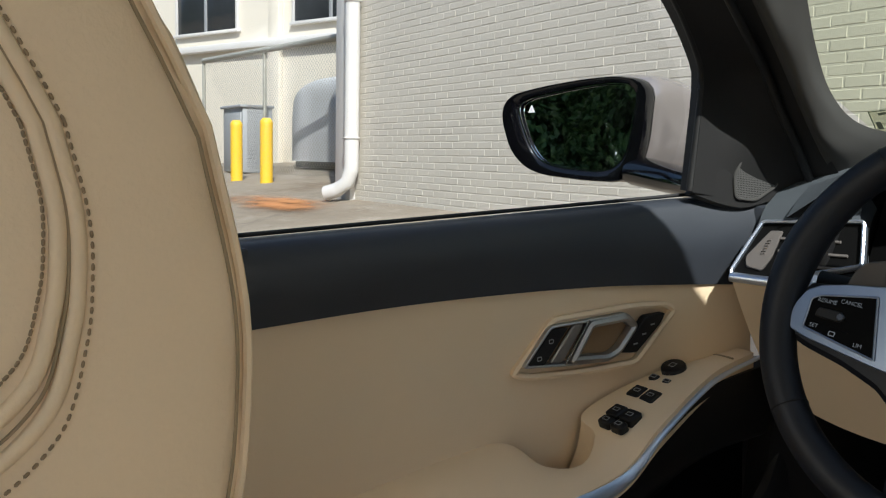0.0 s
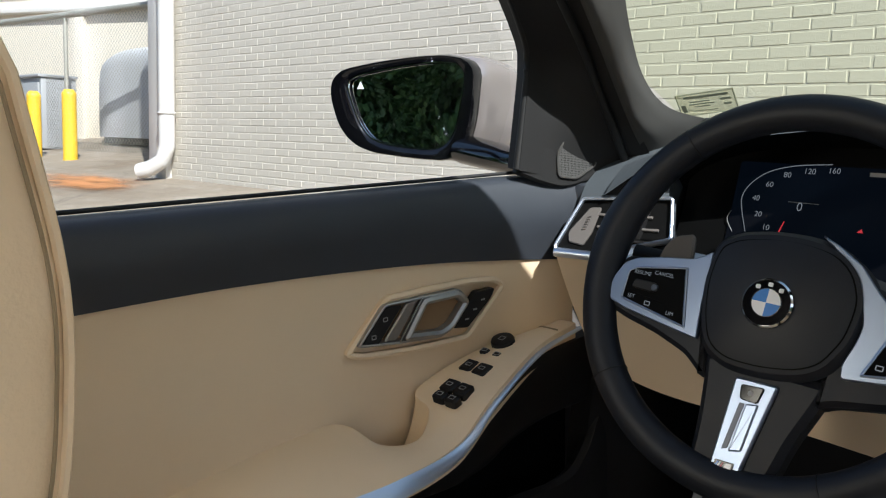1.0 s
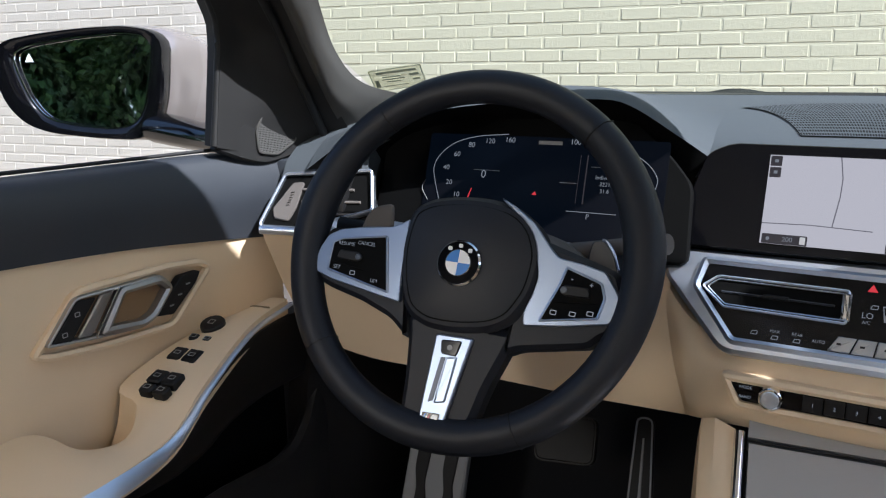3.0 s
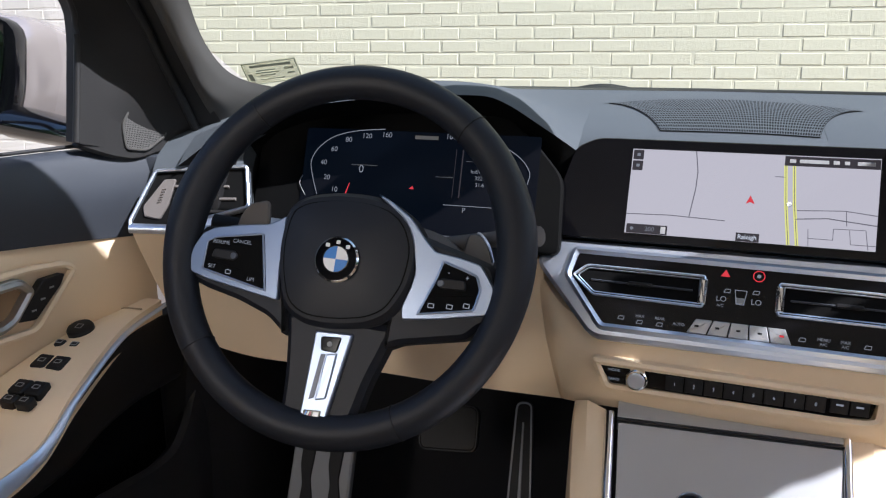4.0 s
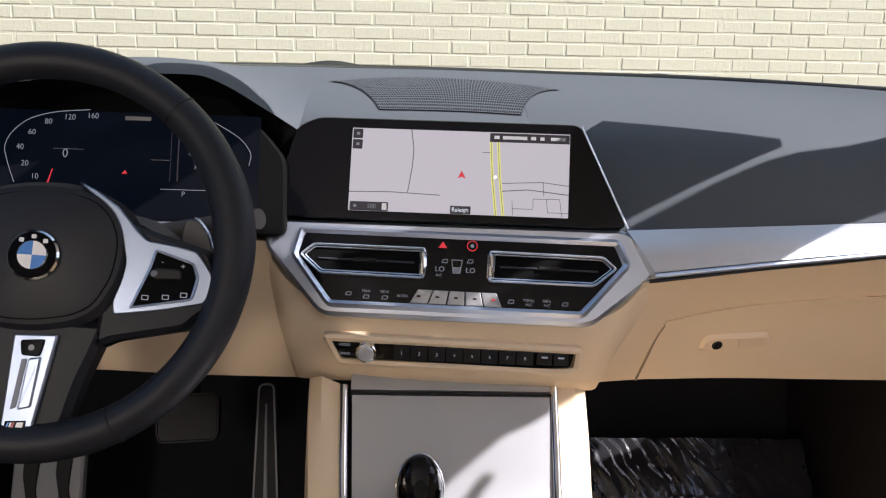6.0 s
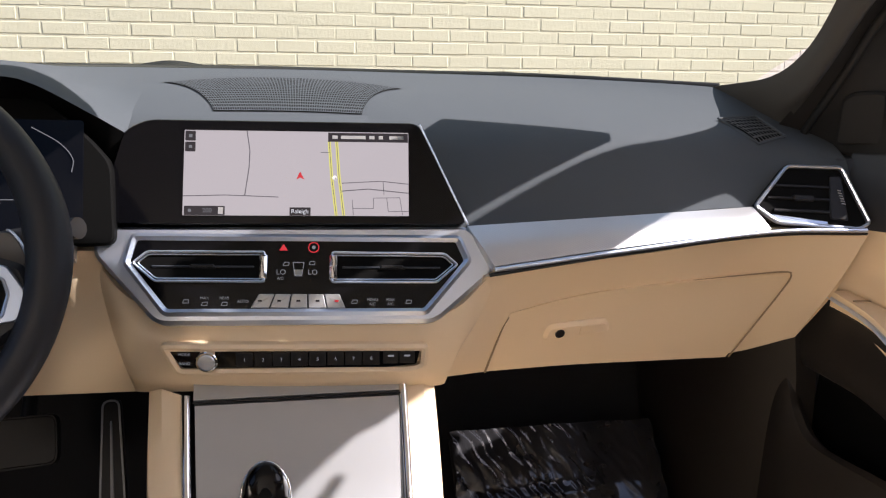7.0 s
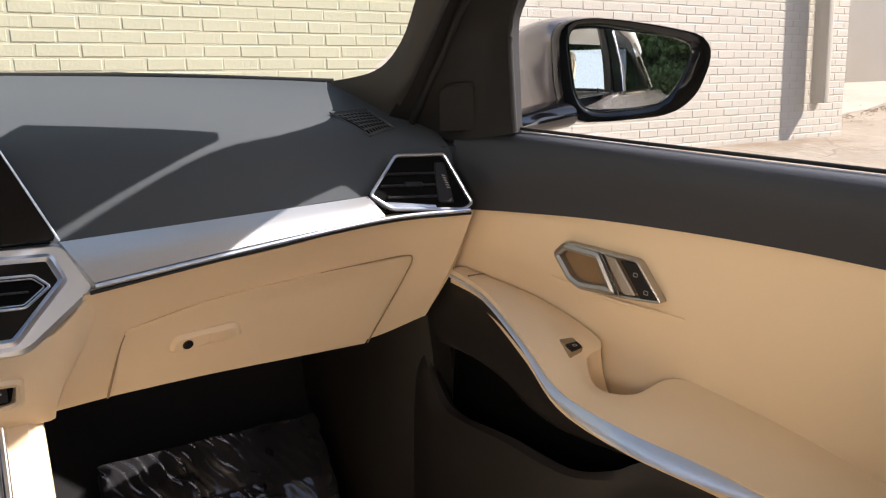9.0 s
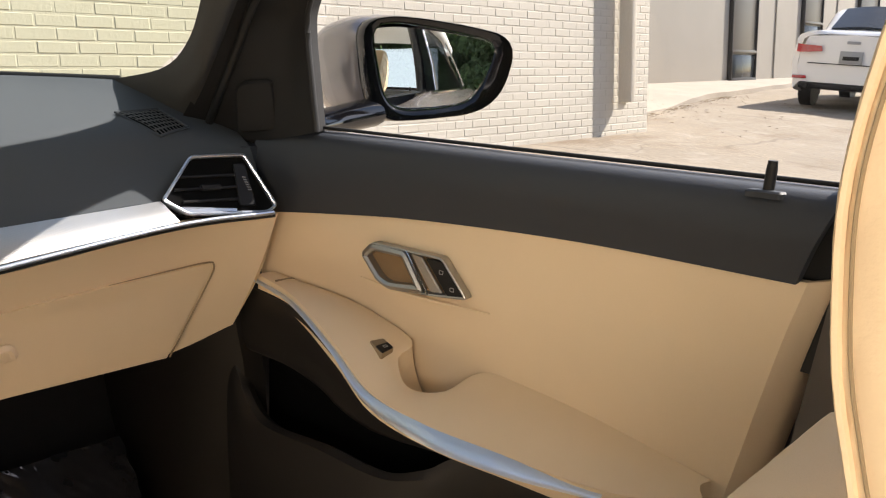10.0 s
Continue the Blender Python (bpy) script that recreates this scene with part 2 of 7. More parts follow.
def lattice(name, place, ns, nt, hole, mat, parent=None, label="", skip=None):
    """A perforated sheet: place(s, t) gives its points; each cell is a rim round a hole."""
    v, f = [], []
    for i in range(ns):
        for j in range(nt):
            if skip and skip((i + 0.5) / ns, (j + 0.5) / nt):
                continue
            k, h = len(v), (1 - hole) / 2
            for a, b in ((0, 0), (1, 0), (1, 1), (0, 1), (h, h), (1 - h, h), (1 - h, 1 - h), (h, 1 - h)):
                v.append(place((i + a) / ns, (j + b) / nt))
            f += [(k + q, k + (q + 1) % 4, k + (q + 1) % 4 + 4, k + q + 4) for q in range(4)]
    return mesh_ob(name, v, f, mat, parent, label, 0)


class Frame:
    """A flat place: origin, right, up, and the normal towards the viewer."""
    def __init__(self, o, u, v, side=1, drop=0.0):
        self.side, self.drop = side, drop
        self.o, self.u = Vector(o), Vector(u).normalized()
        v = Vector(v)
        self.v = (v - self.u * v.dot(self.u)).normalized()
        self.n = self.u.cross(self.v)

    def at(self, u, v, w=0.0):
        p = self.o + self.u * u + self.v * v + self.n * w
        return Vector((p.x * self.side, p.y, p.z + self.drop))

    def uv(self, p):
        d = Vector(p) - self.o
        return (d.dot(self.u), d.dot(self.v))


def rounded(poly, r, seg=4):
    out = []
    n = len(poly)
    for i in range(n):
        p, a, b = Vector(poly[i]), Vector(poly[i - 1]), Vector(poly[(i + 1) % n])
        da, db = (a - p), (b - p)
        k = min(r, da.length * 0.48, db.length * 0.48)
        s, e = p + da.normalized() * k, p + db.normalized() * k
        for t in np.linspace(0, 1, seg + 1):
            out.append(s * (1 - t) ** 2 + p * 2 * t * (1 - t) + e * t * t)
    return out


def inset(poly, d):
    n = len(poly)
    area = sum(poly[i - 1][0] * poly[i][1] - poly[i][0] * poly[i - 1][1] for i in range(n))
    sgn = 1 if area > 0 else -1
    out = []
    for i in range(n):
        p = Vector(poly[i])
        e0, e1 = (p - Vector(poly[i - 1])).normalized(), (Vector(poly[(i + 1) % n]) - p).normalized()
        n0, n1 = Vector((-e0.y, e0.x)) * sgn, Vector((-e1.y, e1.x)) * sgn
        m = n0 + n1
        q = m.length_squared
        out.append(p + (m * (2 / q) * d if q > 0.5 else n0 * d))
    return out


def slab(name, fr, poly, depth, mat, parent=None, lift=0.0, bevel=0.001, r=0.0, label="", dome=0.0, smooth=35.0):
    """A plate with softened front edges: outline poly in the frame, front at lift, back at lift - depth."""
    if r:
        poly = rounded(poly, r)
    poly = [Vector(p) for p in poly]
    n = len(poly)
    rings = [(poly, lift - depth), (poly, lift - bevel), (inset(poly, bevel), lift)]
    if dome:
        c = sum(poly, Vector((0, 0))) / n
        for k in (0.92, 0.84, 0.76, 0.68, 0.6, 0.5, 0.4, 0.3, 0.2, 0.1):
            rings.append(([c + (p - c) * k for p in poly], lift + dome * (1 - k * k)))
    v = [fr.at(p[0], p[1], w) for ring, w in rings for p in ring]
    f = [tuple(range(n))]
    for k in range(len(rings) - 1):
        f += [(k * n + i, k * n + (i + 1) % n, (k + 1) * n + (i + 1) % n, (k + 1) * n + i) for i in range(n)]
    f.append(tuple(range((len(rings) - 1) * n, len(rings) * n)))
    return mesh_ob(name, v, f, mat, parent, label, smooth)


def bezel(name, fr, poly, width, depth, mat, parent=None, lift=0.0, r=0.0, label="", crown=0.0):
    """A raised frame round an opening: poly is its outer outline."""
    if r:
        poly = rounded(poly, r)
    a, b, c = [Vector(p) for p in poly], inset(poly, width * 0.5), inset(poly, width)
    n = len(a)
    rings = [(a, lift - depth), (a, lift), (b, lift + crown), (c, lift), (c, lift - depth)]
    v = [fr.at(p[0], p[1], w) for ring, w in rings for p in ring]
    m = len(rings)
    f = [(k * n + i, k * n + (i + 1) % n, ((k + 1) % m) * n + (i + 1) % n, ((k + 1) % m) * n + i) for k in range(m) for i in range(n)]
    return mesh_ob(name, v, f, mat, parent, label)


def sweep(name, pts, radius, mat, parent=None, closed=False, label="", sides=12, flat=1.0, up=(0, 0, 1), n=None):
    """A rod along a curve; radius is one number or one for each given point; flat squeezes it along up."""
    rad = radius if isinstance(radius, (list, tuple)) else [radius] * len(pts)
    if n:
        t = np.linspace(0, 1, len(rad))
        rad = [float(np.interp(q, t, rad)) for q in np.linspace(0, 1, n)]
        pts = spline(pts, n)
    pts = [Vector(p) for p in pts]
    k = len(pts)
    v, up = [], Vector(up)
    for i, p in enumerate(pts):
        d = (pts[(i + 1) % k] - pts[i - 1]) if closed else (pts[min(i + 1, k - 1)] - pts[max(i - 1, 0)])
        d.normalize()
        s = d.cross(up)
        s = s.normalized() if s.length > 1e-4 else d.orthogonal().normalized()
        w = s.cross(d)
        for j in range(sides):
            a = 2 * math.pi * j / sides
            v.append(p + (s * math.cos(a) + w * math.sin(a) * flat) * rad[i])
    last = k if closed else k - 1
    f = [(i * sides + j, i * sides + (j + 1) % sides, ((i + 1) % k) * sides + (j + 1) % sides, ((i + 1) % k) * sides + j) for i in range(last) for j in range(sides)]
    if not closed:
        f += [tuple(range(sides)), tuple(range((k - 1) * sides, k * sides))]
    return mesh_ob(name, v, f, mat, parent, label, 50)


def block(name, centre, size, mat, parent=None, bevel=0.004, turn=(0, 0, 0), label="", seg=2):
    bm = bmesh.new()
    bmesh.ops.create_cube(bm, size=1.0)
    bmesh.ops.scale(bm, vec=size, verts=bm.verts)
    if bevel:
        bmesh.ops.bevel(bm, geom=bm.edges[:], offset=bevel, segments=seg, affect="EDGES", profile=0.5)
    bmesh.ops.transform(bm, matrix=pose(*centre, *turn), verts=bm.verts)
    me = bpy.data.meshes.new(name)
    bm.to_mesh(me)
    bm.free()
    v, f = [q.co.copy() for q in me.vertices], [tuple(q.vertices) for q in me.polygons]
    bpy.data.meshes.remove(me)
    return mesh_ob(name, v, f, mat, parent, label)


def disc(name, fr, u, v, r, depth, mat, parent=None, lift=0.0, bevel=0.001, n=24, label="", dome=0.0):
    return slab(name, fr, [(u + r * math.cos(2 * math.pi * i / n), v + r * math.sin(2 * math.pi * i / n)) for i in range(n)], depth, mat, parent, lift, bevel, 0, label, dome)


def words(name, body, fr, u, v, size, mat, parent=None, lift=0.0006, align="CENTER", label="", shear=0.0):
    cu = bpy.data.curves.new(name, "FONT")
    cu.body, cu.size, cu.align_x, cu.align_y, cu.shear = body, size, align, "CENTER", shear
    tmp = new(name, cu)
    me = bpy.data.meshes.new_from_object(tmp)
    bpy.data.objects.remove(tmp)
    axes = [q if fr.side > 0 else Vector((q.x, -q.y, -q.z)) if k == 0 else Vector((-q.x, q.y, q.z)) for k, q in enumerate((fr.u, fr.v, fr.n))]
    me.transform(Matrix(axes).transposed().to_4x4())
    me.transform(Matrix.Translation(fr.at(u, v, lift)))
    me.materials.clear()
    me.materials.append(mat)
    ob = new(name, me)
    ob.parent = parent
    ob.matrix_parent_inverse = parent.matrix_basis.inverted() if parent.parent is None else Matrix()
    if label:
        ob["label"] = label
    return ob


def stitches(name, pts, length, radius, mat, parent, label=""):
    """A row of short raised thread stitches along a curve."""
    v, f = [], []
    for a, b in zip(pts[::2], pts[1::2]):
        d = (Vector(b) - Vector(a)).normalized()
        m = (Vector(a) + Vector(b)) / 2
        s = d.orthogonal().normalized()
        w = d.cross(s)
        k = len(v)
        for e, r in ((-0.5, 0.35), (-0.3, 1.0), (0.3, 1.0), (0.5, 0.35)):
            v += [m + d * length * e + (s * math.cos(q) + w * math.sin(q)) * radius * r for q in np.linspace(0, 2 * math.pi, 6, endpoint=False)]
        for j in range(3):
            f += [(k + j * 6 + i, k + j * 6 + (i + 1) % 6, k + j * 6 + 6 + (i + 1) % 6, k + j * 6 + 6 + i) for i in range(6)]
        f += [tuple(range(k, k + 6)), tuple(range(k + 18, k + 24))]
    return mesh_ob(name, v, f, mat, parent, label, 50)


# ---- setting: ground, brick wall ----
UPRIGHT = pose(0, 0, 0, -6.2, -0.6, 0)      # the lot is a ramp: plumb lines lean away from the car's own up
WALL_L, WALL_R, WALL_TOP = -8.25, 7.62, 6.0
WALL_BASE = (0, 4.27, 0.15)


def plumb(ob):
    """Sets a thing that was built upright on the ramp to true plumb, about its base."""
    ob.matrix_basis = ob.matrix_basis @ UPRIGHT
    return ob


def ground_height(x, y):
    k = min(1.0, max(0.0, (y + 2) / 6))
    return 0.16 * min(1.0, max(0.0, (y + 1) / 5)) + (0.0105 * x + 0.008 * max(0.0, x - 7.6)) * k


def box_data(x0, x1, y0, y1, z0, z1):
    v = [(x, y, z) for z in (z0, z1) for y in (y0, y1) for x in (x0, x1)]
    f = [(0, 1, 3, 2), (4, 6, 7, 5), (0, 4, 5, 1), (2, 3, 7, 6), (0, 2, 6, 4), (1, 5, 7, 3)]
    return v, f


def build_ground():
    n, m = 90, 90
    xs = [math.copysign(abs(k) ** 2.2, k) * 400 for k in np.linspace(-1, 1, n)]
    ys = [math.copysign(abs(k) ** 2.2, k) * 400 for k in np.linspace(-1, 1, m)]
    v = [(x, y, ground_height(max(-16, min(24, x)), y) + (0.012 * noise.noise((x * 0.7, y * 0.7, 0)) if abs(x) < 30 and abs(y) < 30 else 0)) for y in ys for x in xs]
    f = [(j * n + i, j * n + i + 1, (j + 1) * n + i + 1, (j + 1) * n + i) for j in range(m - 1) for i in range(n - 1)]
    return tagged(mesh_ob("ground", v, f, ASPHALT), "pale worn concrete and asphalt car park ground", "ground", kind="structure")


ground = build_ground()


def brick_box(x0, x1, z0, z1, proud):
    """Front and sides of one brick, with chamfered front."""
    c, y = 0.0028, WALL_BASE[1] - proud
    b, z0, z1 = WALL_BASE[1] + 0.02, z0 + WALL_BASE[2], z1 + WALL_BASE[2]
    v = [(x0, b, z0), (x1, b, z0), (x1, b, z1), (x0, b, z1),
         (x0, y + c, z0), (x1, y + c, z0), (x1, y + c, z1), (x0, y + c, z1),
         (x0 + c, y, z0 + c), (x1 - c, y, z0 + c), (x1 - c, y, z1 - c), (x0 + c, y, z1 - c)]
    f = [(8, 9, 10, 11)] + [(i + a, (i + 1) % 4 + a, (i + 1) % 4 + a + 4, i + a + 4) for a in (0, 4) for i in range(4)]
    return v, f


def build_wall():
    wall = thing("wall_brick", WALL_BASE, "cream painted brick wall of a low building", "wall", kind="structure")
    by, bz = WALL_BASE[1], WALL_BASE[2]
    mesh_ob("mortar_bed", *box_data(WALL_L, WALL_R, by + 0.0010, by + 9, bz - 0.5, bz + WALL_TOP), MORTAR, wall, "painted mortar between the bricks", 0)
    rnd = random.Random(4)
    verts, faces, near = [], [], []
    pitch, course = 0.2032, 0.0677
    for j in range(-3, int(WALL_TOP / course)):
        z0 = j * course - 0.0142
        x = WALL_L + 0.037 - pitch + (0.1016 if j % 2 else 0)
        while x < WALL_R - 0.03:
            x0, x1 = max(x + 0.005, WALL_L), min(x + pitch - 0.005, WALL_R)
            if x1 - x0 > 0.04:
                jog = rnd.uniform(-0.004, 0.004)
                v, f = brick_box(x0 + jog, x1 + jog, z0 + 0.005 + rnd.uniform(-0.0015, 0.0015), z0 + course - 0.005 + rnd.uniform(-0.0015, 0.0015), rnd.uniform(0.0002, 0.0022))
                if -1.5 < x < 3.2 and 0.80 < z0 < 1.45 and len(near) < 290:
                    near.append((v, f))
                else:
                    k = len(verts)
                    verts += v
                    faces += [tuple(q + k for q in g) for g in f]
            x += pitch
    rest = mesh_ob("bricks", verts, faces, BRICK, wall, "cream painted bricks", 0)
    rest["kind"] = "stuff"
    for v, f in near:
        mesh_ob("brick", v, f, BRICK, wall, "", 0)
    plumb(wall)
    return wall


build_wall()

# ---- steering wheel ----
WTURN = radians(3)
_u, _v = Vector((1, 0, 0)), Vector((0, math.sin(radians(24.15)), math.cos(radians(24.15))))
WH = Frame((-0.3718, 0.740, 0.9032), _u * math.cos(WTURN) - _v * math.sin(WTURN), _u * math.sin(WTURN) + _v * math.cos(WTURN))


def build_steering_wheel():
    w = thing("steering_wheel", WH.o, "black leather three-spoke steering wheel with satin silver spokes", "steering wheel")
    ring = [WH.at(0.1685 * math.cos(a), 0.1685 * math.sin(a)) for a in np.linspace(0, 2 * math.pi, 96, endpoint=False)]
    grip = [0.0166 + 0.0022 * sum(math.exp(-((math.degrees(a) - g + 180) % 360 - 180) ** 2 / 300) for g in (12, 168)) for a in np.linspace(0, 2 * math.pi, 96, endpoint=False)]
    sweep("rim", ring, grip, LEATHER, w, True, "thick black leather rim", 24, up=WH.n)
    for deg in (50, 130, 220, 299):
        a = radians(deg)
        c = WH.at(0.1685 * math.cos(a), 0.1685 * math.sin(a))
        e1 = WH.u * math.cos(a) + WH.v * math.sin(a)
        sweep("seam", [c + (e1 * math.cos(b) + WH.n * math.sin(b)) * 0.0169 for b in np.linspace(0, 2 * math.pi, 24, endpoint=False)], 0.0006, BLACKP, w, True, "", 6)
    hub = rounded([(-0.0616, 0.0256), (-0.0571, 0.0396), (-0.0412, 0.0504), (-0.0106, 0.0568), (0.0238, 0.0574), (0.0516, 0.0514), (0.0708, 0.0351), (0.0806, 0.0104), (0.0799, -0.0100), (0.0768, -0.0285), (0.0630, -0.0555), (0.043, -0.0673), (0.0103, -0.0737), (-0.0240, -0.0735), (-0.0465, -0.0615), (-0.0581, -0.0337), (-0.0638, -0.0011)], 0.014, 3)
    cover = slab("airbag_cover", WH, hub, 0.045, LEATHER, w, 0.008, 0.007, 0, "domed black airbag cover", 0.011)
    sweep("cover_groove", [WH.at(p[0], p[1], 0.0105) for p in inset(hub, 0.010)], 0.0008, VOID, cover, True, "", 6, up=WH.n)
    bc = (0.0057, -0.0098)
    badge = disc("badge", WH, *bc, 0.0215, 0.006, CHROME, w, 0.0228, 0.0015, 40, "round blue and white badge in a chrome ring")
    disc("badge_ring", WH, *bc, 0.0198, 0.002, GLOSS, badge, 0.0234, 0.0003, 40)
    for q in range(4):
        a0 = q * math.pi / 2
        fan = [bc] + [(bc[0] + 0.0118 * math.cos(a0 + t), bc[1] + 0.0118 * math.sin(a0 + t)) for t in np.linspace(0, math.pi / 2, 9)]
        slab("badge_quarter", WH, fan, 0.001, WHITE if q % 2 == 0 else BLUE, badge, 0.0240, 0.0001)
    sweep("badge_edge", [WH.at(bc[0] + 0.0122 * math.cos(a), bc[1] + 0.0122 * math.sin(a), 0.0238) for a in np.linspace(0, 2 * math.pi, 32, endpoint=False)], 0.0005, CHROME, badge, True, "", 6, up=WH.n)
    for t in (-0.9, 0.0, 0.9):
        a = math.pi / 2 - t * 0.75
        c = (bc[0] + 0.0158 * math.cos(a), bc[1] + 0.0158 * math.sin(a))
        slab("badge_mark", WH, [(c[0] - 0.0020, c[1] - 0.0018), (c[0] + 0.0020, c[1] - 0.0018), (c[0] + 0.0020, c[1] + 0.0018), (c[0] - 0.0020, c[1] + 0.0018)], 0.0008, WHITE, badge, 0.0241, 0.0002, 0.001)
    # spokes: black body, silver trim, switch pad
    bodies = ([(-0.160, -0.020), (-0.148, 0.009), (-0.060, 0.020), (-0.039, -0.0881), (-0.0632, -0.0698), (-0.0968, -0.0587), (-0.1345, -0.0509), (-0.157, -0.043)], [(0.160, -0.020), (0.148, 0.006), (0.060, 0.030), (0.055, -0.086), (0.0683, -0.0784), (0.1321, -0.0646), (0.142, -0.054), (0.158, -0.044)])
    trims = ([(-0.0580, 0.0275), (-0.0660, 0.0222), (-0.075, 0.0174), (-0.106, 0.0133), (-0.131, 0.0081), (-0.1437, 0.0008), (-0.1505, -0.013), (-0.1526, -0.0237), (-0.1492, -0.038), (-0.1318, -0.0432), (-0.0772, -0.0512), (-0.0528, -0.0543), (-0.056, -0.0200)],
             [(0.0299, 0.0590), (0.0445, 0.0527), (0.0668, 0.0383), (0.0829, 0.0202), (0.0939, 0.0103), (0.1176, 0.0075), (0.1375, 0.0034), (0.1469, -0.0084), (0.1527, -0.017), (0.1514, -0.0313), (0.1481, -0.0413), (0.1056, -0.0503), (0.0719, -0.0552), (0.0700, -0.0441), (0.0760, -0.0243), (0.0780, -0.0111), (0.0765, -0.0021), (0.068, 0.0224), (0.0540, 0.0405), (0.0360, 0.0532)])
    pads = ([(-0.1352, -0.0066), (-0.1272, -0.0022), (-0.0790, 0.0062), (-0.0672, -0.0462), (-0.1354, -0.0335)], [(0.1036, 0.0016), (0.1354, -0.0078), (0.1400, -0.0199), (0.1364, -0.0378), (0.0872, -0.0476), (0.1000, -0.0134)])
    for s, body, edge, pad in zip((-1, 1), bodies, trims, pads):
        slab("spoke", WH, body, 0.030, LEATHER, w, 0.001, 0.005, 0.006, "black spoke body")
        frame_s = slab("spoke_trim", WH, edge, 0.006, WSILVER, w, 0.007, 0.0010, 0.003, "satin silver spoke trim")
        bezel("pad_edge", WH, inset(pad, -0.0016), 0.0020, 0.003, WSILVER, frame_s, 0.0086, 0.003, "", 0.0004)
        slab("button_pad", WH, pad, 0.002, VOID, frame_s, 0.0082, 0.0006, 0.003, "black switch pad")
        slab("rocker", WH, [(s * a, b) for a, b in ((0.128, -0.022), (0.126, -0.013), (0.103, -0.013), (0.103, -0.023))], 0.004, BLACKP, frame_s, 0.0105, 0.001, 0.003, "rocker switch")
        disc("rocker_knob", WH, s * 0.104, -0.018, 0.0035, 0.004, SPOKE, frame_s, 0.0112, 0.0008, 12)
        sweep("pad_line", [WH.at(s * a, b, 0.0084) for a, b in ((0.134, -0.0255), (0.094, -0.0300))], 0.0004, VOID, frame_s, sides=6)
    for body, a, b in (("RESUME", -0.1205, -0.0062), ("CANCEL", -0.0985, -0.0035), ("SET", -0.1262, -0.0305), ("LIM", -0.0830, -0.0385)):
        words("switch_lettering", body, WH, a, b, 0.0052, DIMINK, w, 0.0086)
    for body, a, b in (("-", 0.1097, -0.0070), ("+", 0.1274, -0.0105)):
        words("switch_lettering", body, WH, a, b, 0.007, DIMINK, w, 0.0086)
    for a, b in ((-0.1079, -0.0340), (0.0977, -0.0390), (0.1149, -0.0378), (0.1302, -0.0350)):
        bezel("switch_symbol", WH, [(a - 0.003, b - 0.0022), (a + 0.003, b - 0.0022), (a + 0.003, b + 0.0022), (a - 0.003, b + 0.0022)], 0.0008, 0.0004, DIMINK, w, 0.0087, 0.001)
    slab("lower_spoke", WH, [(-0.045, -0.062), (0.066, -0.062), (0.0595, -0.0846), (0.0478, -0.1172), (0.0390, -0.156), (-0.0334, -0.158), (-0.035, -0.1216), (-0.0401, -0.0819)], 0.024, LEATHER, w, 0.0015, 0.006, 0.010, "black lower spoke")
    ins = slab("lower_trim", WH, [(-0.0087, -0.0765), (0.0278, -0.0752), (0.0146, -0.1600), (-0.0107, -0.1610)], 0.006, WSILVER, w, 0.0065, 0.0015, 0.003, "satin silver lower spoke trim")
    slab("slot", WH, [(0.0006, -0.0970), (0.0052, -0.0968), (0.0010, -0.1374), (-0.0040, -0.1400)], 0.002, SPOKE, ins, 0.0072, 0.0003, 0.001)
    slab("ridge", WH, [(0.0062, -0.0965), (0.0170, -0.0945), (0.0130, -0.1370), (0.0020, -0.1400)], 0.003, WSILVER, ins, 0.0082, 0.0014, 0.002)
    slab("heating_button", WH, [(-0.0020, -0.0812), (0.0186, -0.0795), (0.0155, -0.0945), (0.0000, -0.0942)], 0.003, GLOSS, ins, 0.0085, 0.001, 0.003, "small black button")
    disc("button_symbol", WH, 0.0082, -0.0872, 0.0026, 0.0006, GREYINK, ins, 0.0089, 0.0002, 10)
    slab("badge_plate", WH, [(-0.0066, -0.1494), (0.0102, -0.1482), (0.0099, -0.1568), (-0.0068, -0.1582)], 0.0015, GLOSS, ins, 0.0078, 0.0004, 0.001, "small striped badge")
    for k, mat in enumerate((BLUE, WHITE, RED)):
        u0 = -0.0058 + k * 0.0022
        slab("stripe", WH, [(u0, -0.1568), (u0 + 0.0016, -0.1567), (u0 + 0.0034, -0.1502), (u0 + 0.0018, -0.1503)], 0.0006, mat, ins, 0.0083, 0.0001)
    slab("mark", WH, [(0.0020, -0.1562), (0.0085, -0.1558), (0.0088, -0.1496), (0.0038, -0.1500)], 0.0006, WHITE, ins, 0.0083, 0.0001)
    slab("shift_paddle", WH, [(-0.1253, 0.0449), (-0.1086, 0.0494), (-0.1056, 0.0461), (-0.1021, 0.0264), (-0.105, 0.0), (-0.135, 0.0), (-0.1382, 0.0194), (-0.1341, 0.0346)], 0.005, TAUPE, w, -0.045, 0.0018, 0.005, "grey-brown shift paddle")
    slab("shift_paddle", WH, [(0.1090, 0.0314), (0.1105, 0.0390), (0.1221, 0.0397), (0.1321, 0.0285), (0.1385, 0.0136), (0.132, -0.012), (0.105, -0.012)], 0.005, PADDLE, w, -0.045, 0.0015, 0.004, "dark grey shift paddle")
    sweep("paddle_edge", [WH.at(0.1195, 0.0402, -0.0440), WH.at(0.1240, 0.0385, -0.0440), WH.at(0.1325, 0.0285, -0.0440), WH.at(0.1390, 0.0136, -0.0440)], 0.0013, WSILVER, w, n=14, sides=6)
    return w


steering_wheel = build_steering_wheel()


